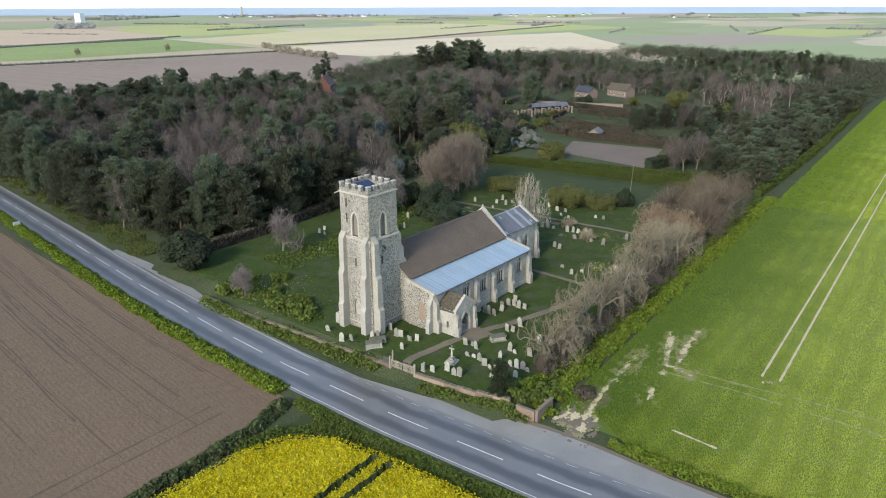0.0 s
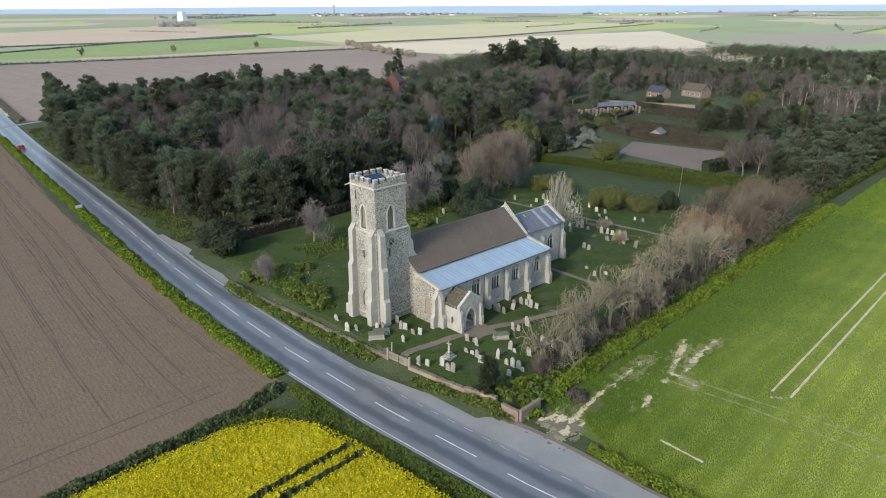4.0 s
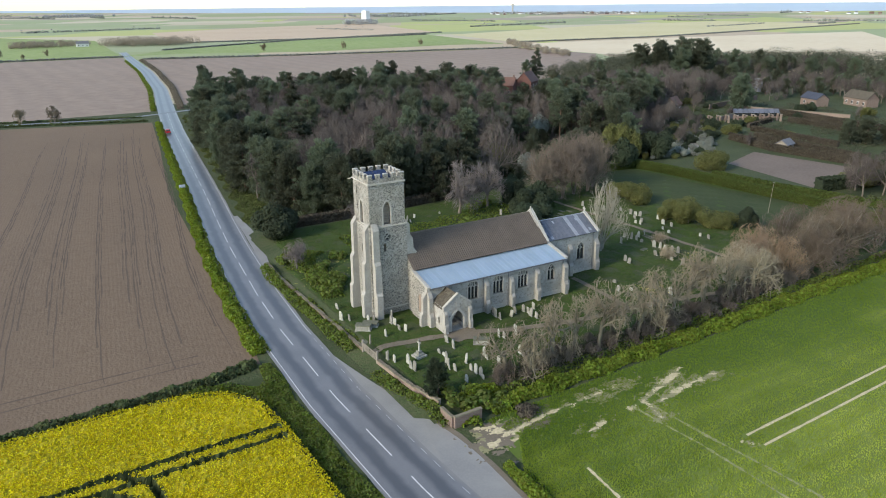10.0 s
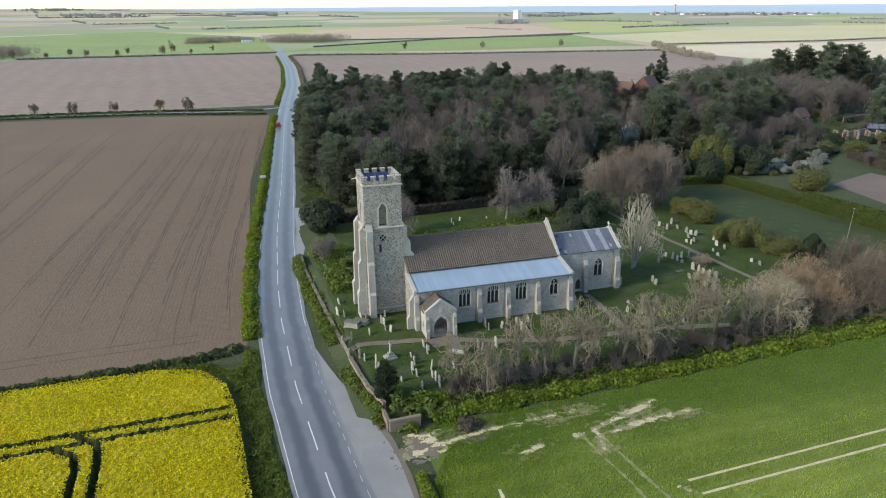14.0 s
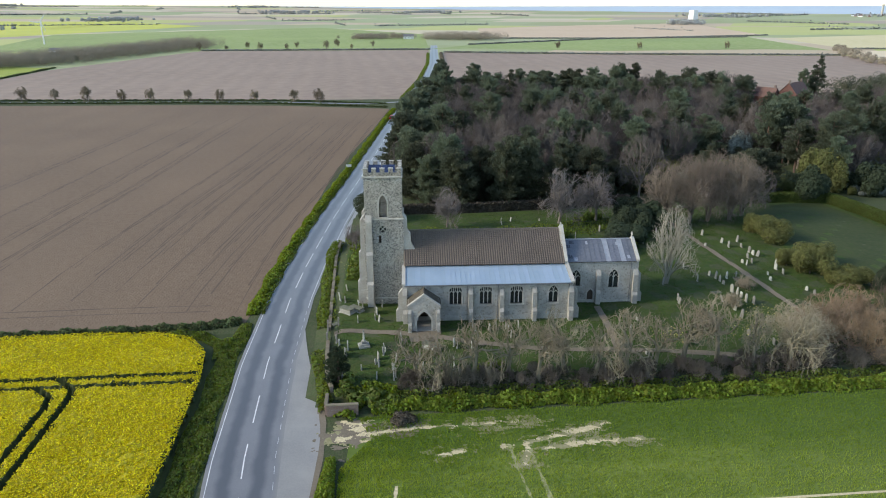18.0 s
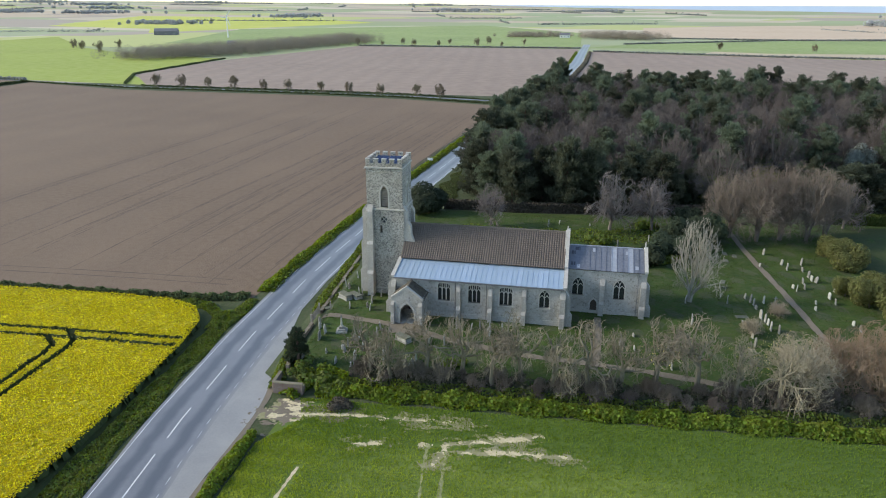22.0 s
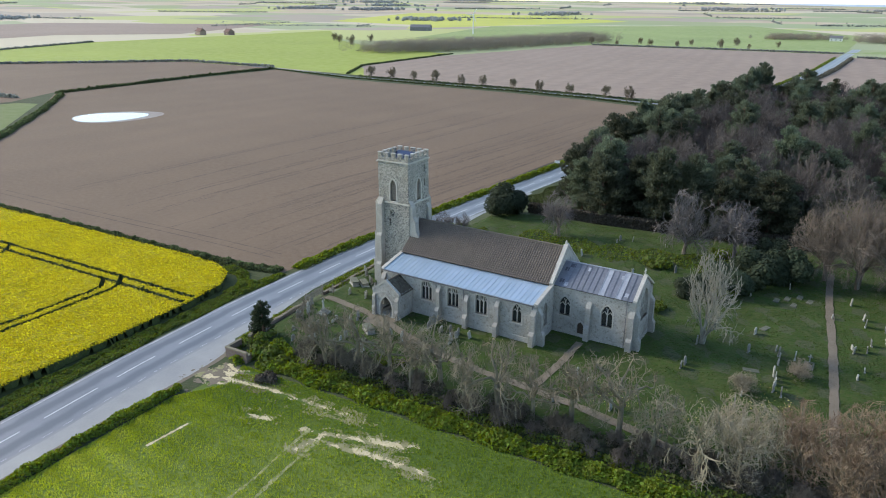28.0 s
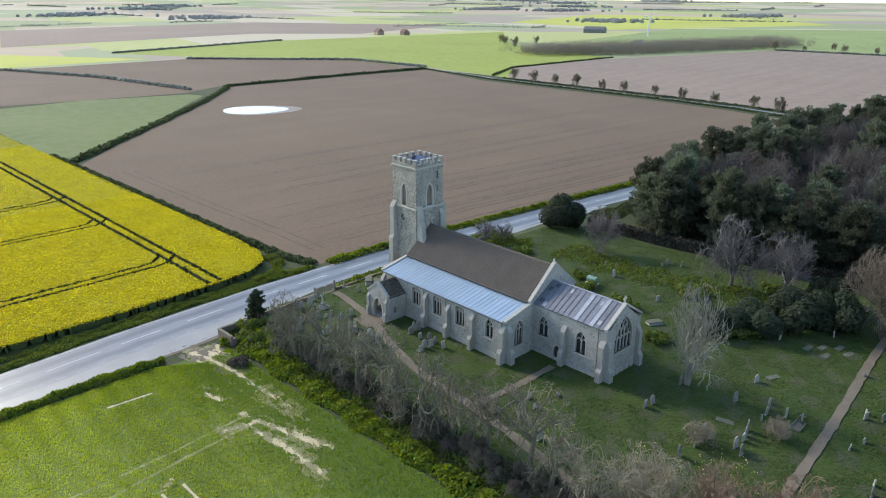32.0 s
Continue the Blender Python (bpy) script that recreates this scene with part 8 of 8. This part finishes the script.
boxhedge("clipped_hedge", [(179, 92), (181, 74), (184, 60), (186, 50)], 1.6, 1.6, M["hedge"], ("second clipped green hedge", "hedge"), 20, 0.18)
boxhedge("clipped_hedge", [(176, 36.5), (235, 35.4), (300, 36.2), (347, 37.2)], 1.8, 1.9, M["hedge"], ("long clipped hedge between pines and wheat", "hedge"), 14, 0.2)
for pts, w, h in (([(224, 72), (222, 104), (228, 124)], 1.4, 2.2), ([(236, 120), (230, 80)], 1.4, 2.0), ([(244, 96), (248, 130)], 1.2, 1.8), ([(272, 100), (276, 134)], 1.4, 2.0), ([(284, 104), (290, 150)], 1.4, 2.2), ([(252, 134), (272, 138)], 1.2, 1.6)):
    boxhedge("garden_hedge", pts, w, h, M["brownhedge"], ("brown clipped beech hedge in the garden", "hedge"), 34, 0.15)
road_n = np.arange(306, 640, 12.0)
strip_plants("field_hedge", np.column_stack([road_x(road_n) + 6.5, road_n]), 3.0, 2.4, M["scrub"], ("leafless roadside hedge", "hedge"), 60, 0.16, 0.9)
strip_plants("field_hedge", np.column_stack([road_x(road_n) - 5.5, road_n]), 2.0, 1.0, M["verge"], ("grassy roadside bank", "verge plants"), 6, 0.4)
for poly, nn, hh, key, lab in (([(180, 112), (205, 118), (262, 150), (280, 180), (262, 186), (208, 150)], 26000, 1.8, "darkhedge", "mixed dark shrubs in garden beds"), ([(222, 66), (300, 62), (330, 100), (320, 170), (290, 190), (255, 140), (230, 122)], 20000, 1.4, "midwood", "dark garden borders and shrubs"), ([(176, 44), (236, 40), (250, 60), (222, 68), (190, 58)], 5000, 1.4, "darkhedge", "dark garden shrubs")):
    xs, ys_ = [p[0] for p in poly], [p[1] for p in poly]
    q = np.column_stack([trs.uniform(min(xs), max(xs), nn * 2), trs.uniform(min(ys_), max(ys_), nn * 2)])
    bed = np.sin(q[:, 0] * 0.33 + 2 * np.sin(q[:, 1] * 0.13)) + np.sin(q[:, 1] * 0.41 + 1.7 * np.sin(q[:, 0] * 0.11))
    q = q[inside(poly, q[:, 0], q[:, 1]) & (bed > -0.1) & ~inside([(188, 68), (194, 102), (218, 108), (222, 74)], q[:, 0], q[:, 1])]
    bed = np.sin(q[:, 0] * 1.1) * np.sin(q[:, 1] * 0.9)
    tagged(cloud_ob("shrubbery", np.column_stack([q, terrain(q[:, 0], q[:, 1]) + hh * trs.random(len(q)) * (0.6 + 0.5 * bed)]), 0.2, M[key]), lab, "shrubs", kind="stuff")
# daffodils along the bank north-west of the tower and by the path
for c, nn, sp in (((64, 78), 260, 2.2), ((67, 84), 200, 2.5), ((106, 45.5), 160, 1.5), ((118, 46), 150, 1.8), ((122, 52), 120, 2.0)):
    q = np.array(c) + trs.normal(0, sp, (nn, 2))
    tagged(cloud_ob("daffodils", np.column_stack([q, terrain(q[:, 0], q[:, 1]) + 0.3]), 0.06, M["daffodil"]), "scattered pale daffodils in grass", "flowers", kind="stuff")
# grass tufts near the graves
q = np.column_stack([trs.uniform(60.5, 142, 130000), trs.uniform(36, 108, 130000)])
q = q[np.sin(q[:, 0] * 0.9 + 2 * np.sin(q[:, 1] * 0.5)) * np.sin(q[:, 1] * 0.7 + 1.5 * np.sin(q[:, 0] * 0.4)) + trs.normal(0, 0.5, len(q)) > -0.1]
tagged(cloud_ob("grass_tufts", np.column_stack([q, terrain(q[:, 0], q[:, 1]) + 0.08 * trs.random(len(q))]), 0.075, M["tuft"]), "tufts of longer churchyard grass", "grass", kind="stuff")

# ---- far buildings ----
def house(name, x, y, turn, L, W, eave, ridge, wall_m, roof_m, label, chimneys=1, rows=1, win=3):
    e = empty(name, pose(x, y, float(terrain(x, y)), 0, 0, turn))
    w = box("wall", -L / 2, L / 2, -W / 2, W / 2, -0.5, eave, M[wall_m], e)
    bm = bmesh.new()
    prism(bm, [(-W / 2 + 0.01, eave), (W / 2 - 0.01, eave), (0, ridge - 0.1)], "u", -L / 2 + 0.01, L / 2 - 0.01)
    part("gable", bm, M[wall_m], e)
    bm = bmesh.new()
    for s in (-1, 1):
        prism(bm, [(0, ridge), (s * (W / 2 + 0.35), eave - 0.2), (s * (W / 2 + 0.35), eave - 0.02), (0, ridge + 0.2)], "u", -L / 2 - 0.3, L / 2 + 0.3)
    r = part("roof", bm, M[roof_m], e)
    for k in range(chimneys):
        cx = (-L / 2 + 0.8) if k == 0 else (L / 2 - 0.8)
        box("chimney", cx - 0.4, cx + 0.4, -0.35, 0.35, ridge - 0.6, ridge + 1.3, M["brick"], r, 0.03)
    for sgn in (-1, 1):
        for f in range(rows):
            for k in range(win):
                cx = -L / 2 + (k + 0.5) * L / win
                a, b2 = sorted((sgn * (W / 2 - 0.02), sgn * (W / 2 + 0.06)))
                fr = box("window", cx - 0.55, cx + 0.55, a, b2, 0.9 + f * 2.6, 2.2 + f * 2.6, M["white"], e)
                a, b2 = sorted((sgn * (W / 2 + 0.061), sgn * (W / 2 + 0.09)))
                box("pane", cx - 0.45, cx + 0.45, a, b2, 1.0 + f * 2.6, 2.1 + f * 2.6, M["glass"], fr)
    return tagged(e, label, "house")


house("red_house", 252, 264, 35, 13, 8, 6.0, 10.5, "redbrick", "redroof", "red brick house with red tiled roof among trees", 2, 2, 4)
house("red_house", 239, 264, 125, 9, 6.5, 4.8, 8.4, "redbrick", "redroof", "red brick wing with red tiled roof", 1, 1, 2)
house("garden_house", 261, 177, 20, 7, 5, 3.0, 6.0, "brick", "redroof", "small brick garden building with red roof", 0, 1, 2)
house("cottage", 325, 154, 70, 10, 6, 3.2, 5.4, "brick", "lead_dark", "low brick building with a dark grey roof", 0, 1, 2)
house("barn", 340, 142, 70, 13, 6, 3.4, 6.2, "brick", "peg", "low brick barn with a dull brown tiled roof", 0, 1, 4)
house("cottage", 352, 200, 60, 10, 6, 2.6, 6.0, "lead", "slate", "pale rendered cottage among trees", 1, 2, 3)
house("white_house", 106, 905, 0, 13, 6, 3.5, 6.0, "white", "slate", "white cottage at the crossroads copse", 1, 1, 3)
house("barn", -430, 884, 20, 30, 14, 5.0, 8.5, "slate", "slate", "large dark farm barn", 0, 1, 3)
house("farm_house", -594, 619, -20, 16, 8, 4.5, 8.0, "brick", "redroof", "brick farmhouse between fields", 2, 2, 4)
house("farm_house", -566, 640, -20, 14, 8, 4.0, 7.2, "brick", "redroof", "brick farm building between fields", 1, 1, 3)
house("cottage", 225, 102, 10, 5, 3.5, 2.3, 3.6, "wood", "slate", "small timber garden shed", 0, 1, 1)
house("farm_house", -233, 660, 5, 9, 6, 3.0, 5.5, "white", "slate", "small pale farm building by a copse", 0, 1, 2)
# greenhouse
gh = empty("greenhouse", pose(275, 148, 0, 0, 0, -35))
box("base_wall", -9, 9, -2.2, 2.2, -0.3, 0.7, M["brick"], gh)
for s in (-1, 1):
    for k in range(9):
        bm = bmesh.new()
        prism(bm, [(s * 2.2, 2.0), (s * 2.25, 2.0), (0.03 * s, 3.4), (0, 3.4)], "u", -9 + k * 2 + 0.06, -9 + (k + 1) * 2 - 0.06)
        part("roof_pane", bm, M["lead"], gh)
    box("side_glazing", -9, 9, s * 2.15 - 0.03, s * 2.15 + 0.03, 0.7, 2.0, M["glass"], gh)
tagged(gh, "long garden greenhouse with pale glazed roof", "greenhouse")
for i, (x, y, a, L) in enumerate(((262, 150, 15, 24), (292, 142, -72, 40), (300, 176, 10, 44), (250, 170, 15, 16))):
    e = empty("garden_wall", pose(x, y, 0, 0, 0, a))
    box("wall", -L / 2, L / 2, -0.2, 0.2, -0.4, 2.0, M["brick"], e)
    box("coping", -L / 2 - 0.05, L / 2 + 0.05, -0.28, 0.28, 2.0, 2.15, M["coping"], e, 0.04)
    tagged(e, "brick garden wall", "wall", kind="structure")
pg = empty("pergola", pose(262, 143, 0, 0, 0, -25))
for k in range(9):
    for s in (-1.2, 1.2):
        box("brick_pier", -14 + k * 3.5 - 0.3, -14 + k * 3.5 + 0.3, s - 0.3, s + 0.3, -0.3, 2.6, M["brick"], pg)
    box("cross_beam", -14 + k * 3.5 - 0.1, -14 + k * 3.5 + 0.1, -1.8, 1.8, 2.6, 2.8, M["wood"], pg)
tagged(pg, "brick-piered timber pergola in the garden", "pergola")
# wind turbine
tb = empty("wind_turbine", pose(-316, 829, 0, 0, 0, 98))
V, Fs = tubes([((0, 0, -1), (0, 0, 24), 0.9, 0.5)], 12)
mesh_ob("tower", V, Fs, M["white"], tb)
box("nacelle", -1.0, 2.2, -0.7, 0.7, 23.6, 25.2, M["white"], tb, 0.1, 0.1)
for k in range(3):
    a = radians(35 + 120 * k)
    bm = bmesh.new()
    ca, sa = math.cos(a), math.sin(a)
    pts = [(-0.35, 0.4), (0.45, 0.4), (0.85, 2.4), (0.25, 10.5), (-0.2, 10.5)]
    prism(bm, [(p[0] * ca - p[1] * sa, 24.4 + p[0] * sa + p[1] * ca) for p in pts], "u", -1.5, -1.3)
    part("blade", bm, M["white"], tb)
V, Fs = tubes([((-1.9, 0, 24.4), (-1.0, 0, 24.4), 0.3, 0.6)], 8)
mesh_ob("hub", V, Fs, M["white"], tb)
tagged(tb, "white three-bladed wind turbine beyond the fields", "wind turbine")
# white tower building by the coast
wt = empty("white_tower", pose(741, 1475, 0, 0, 0, 30))
box("block", -9, 9, -7, 7, -1, 12, M["white"], wt)
box("head", -8, 8, -6.5, 6.5, 12, 29, M["white"], wt, 0.6)
for k in range(4):
    box("window", -8 + k * 4.4, -6 + k * 4.4, -7.1, -6.95, 3, 9, M["slate"], wt)
tagged(wt, "tall white block building on the far plain", "tower")
lh = empty("lighthouse", pose(1600, 2065, float(terrain(1600, 2065)) - 2, 0, 0, 0) @ Matrix.Diagonal((0.8, 0.8, 0.95, 1)))
V, Fs = tubes([((0, 0, -2), (0, 0, 30), 4.5, 3.4)], 12)
mesh_ob("shaft", V, Fs, M["stone"], lh)
box("head", -4.4, 4.4, -4.4, 4.4, 30, 36, M["stone"], lh, 0.8)
tagged(lh, "tall pale tower on the coast", "tower")
frs = np.random.default_rng(77)
for i in range(44):
    t = frs.random()
    x, y = (1480 + 380 * t + frs.normal(0, 40), 2010 - 330 * t + frs.normal(0, 45)) if i < 30 else (2050 + 450 * frs.random(), 1300 - 700 * frs.random())
    e = empty("far_house", pose(x, y, float(terrain(x, y)), 0, 0, frs.random() * 180))
    L, W, h = 7 + 6 * frs.random(), 5 + 2 * frs.random(), 3 + 2 * frs.random()
    box("wall", -L / 2, L / 2, -W / 2, W / 2, -1, h, M["white" if i % 3 else "brick"], e)
    bm = bmesh.new()
    prism(bm, [(-W / 2 - 0.4, h), (W / 2 + 0.4, h), (0, h + 2.2)], "u", -L / 2 - 0.3, L / 2 + 0.3)
    part("roof", bm, M["redroof" if i % 2 else "slate"], e)
    tagged(e, "small far village house near the coast", "house", "far village houses")

# ---- far woods and hedges ----
def far_clumps(name, pts, n, spread, height, size, label, key="hazywood", per=64):
    P = along(pts, 4.0)
    c = P[frs.integers(0, len(P), n)] + frs.normal(0, spread, (n, 2))
    size = size * 5.0 / math.sqrt(per)
    h = height * (0.55 + 0.6 * frs.random(n))
    off = frs.normal(0, 1, (n, per, 3))
    off /= np.linalg.norm(off, axis=2)[..., None]
    off *= (h * 0.45)[:, None, None] * [1, 1, 0.9]
    C = np.concatenate([c, (terrain(c[:, 0], c[:, 1]) + h * 0.5)[:, None]], 1)[:, None, :] + off
    return tagged(cloud_ob(name, C.reshape(-1, 3), size * (0.7 + 0.6 * frs.random(n * per)), M[key], None, 1.0, (off / np.linalg.norm(off, axis=2)[..., None] + [0, 0, 0.4]).reshape(-1, 3), 0.25), label, "woodland", kind="stuff")


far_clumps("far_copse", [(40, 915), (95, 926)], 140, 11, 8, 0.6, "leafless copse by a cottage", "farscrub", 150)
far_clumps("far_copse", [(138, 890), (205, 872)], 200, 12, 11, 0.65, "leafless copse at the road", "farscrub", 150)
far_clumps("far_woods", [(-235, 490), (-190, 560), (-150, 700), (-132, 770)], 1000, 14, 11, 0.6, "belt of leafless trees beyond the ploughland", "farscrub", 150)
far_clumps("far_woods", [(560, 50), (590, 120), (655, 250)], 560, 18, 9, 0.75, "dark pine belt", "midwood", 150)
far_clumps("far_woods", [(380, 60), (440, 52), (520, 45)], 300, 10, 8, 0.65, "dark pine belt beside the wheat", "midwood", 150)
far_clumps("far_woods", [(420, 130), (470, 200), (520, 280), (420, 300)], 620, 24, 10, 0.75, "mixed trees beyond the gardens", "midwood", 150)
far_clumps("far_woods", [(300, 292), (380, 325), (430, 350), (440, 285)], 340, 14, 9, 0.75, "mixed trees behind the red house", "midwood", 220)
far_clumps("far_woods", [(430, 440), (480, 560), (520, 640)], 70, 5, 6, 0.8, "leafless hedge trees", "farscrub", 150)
far_clumps("far_woods", [(1500, 1990), (1720, 1800), (1860, 1680)], 90, 30, 9, 2.4, "trees among the far village houses, greyed for haze")
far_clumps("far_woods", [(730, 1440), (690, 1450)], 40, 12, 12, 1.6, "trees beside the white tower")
hl = []
for i in range(95):
    a, d = radians(frs.uniform(-85, 88)), 1150 + 3200 * frs.random() ** 1.2
    x, y = 60 + d * math.sin(a), 20 + d * math.cos(a)
    b2 = frs.choice([0.3, 1.85]) + frs.normal(0, 0.12)
    L = 80 + 260 * frs.random()
    if not inside(sea_poly, x + L / 2 * math.cos(b2), y + L / 2 * math.sin(b2)) and not inside(sea_poly, x - L / 2 * math.cos(b2), y - L / 2 * math.sin(b2)):
        hl.append((x, y, b2, L, d))
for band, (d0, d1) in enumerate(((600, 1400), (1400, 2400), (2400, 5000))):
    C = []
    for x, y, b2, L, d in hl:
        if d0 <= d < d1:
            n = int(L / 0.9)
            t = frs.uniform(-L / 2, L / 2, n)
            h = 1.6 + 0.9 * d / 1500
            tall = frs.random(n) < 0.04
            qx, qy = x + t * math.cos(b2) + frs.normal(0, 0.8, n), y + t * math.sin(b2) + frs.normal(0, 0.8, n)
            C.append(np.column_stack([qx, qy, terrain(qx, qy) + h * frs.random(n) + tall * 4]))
    tagged(cloud_ob("far_hedges", np.concatenate(C), 1.1 + 0.7 * band, M["hazyhedge"]), "hedgerows between far fields, paled for haze", "hedges", kind="stuff")
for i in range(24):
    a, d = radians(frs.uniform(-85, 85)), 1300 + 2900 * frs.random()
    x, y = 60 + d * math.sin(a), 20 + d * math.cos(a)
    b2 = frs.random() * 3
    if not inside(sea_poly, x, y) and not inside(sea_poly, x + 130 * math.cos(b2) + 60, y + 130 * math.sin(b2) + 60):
        far_clumps("far_woods", [(x, y), (x + 130 * math.cos(b2), y + 130 * math.sin(b2))], 90, 22 + d / 110, 5 + d / 800, 2.0 + d / 1500, "far copse, paled to grey-green for haze")
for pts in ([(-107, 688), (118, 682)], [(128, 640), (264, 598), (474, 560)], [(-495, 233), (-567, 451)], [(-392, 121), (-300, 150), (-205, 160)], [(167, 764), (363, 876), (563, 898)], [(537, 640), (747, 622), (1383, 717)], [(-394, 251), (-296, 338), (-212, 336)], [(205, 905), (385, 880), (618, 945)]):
    strip_plants("far_hedge", pts, 2.2, 1.7, M["hazyhedge"], ("hedge along a field side, paled for haze", "hedge"), 6, 0.7)
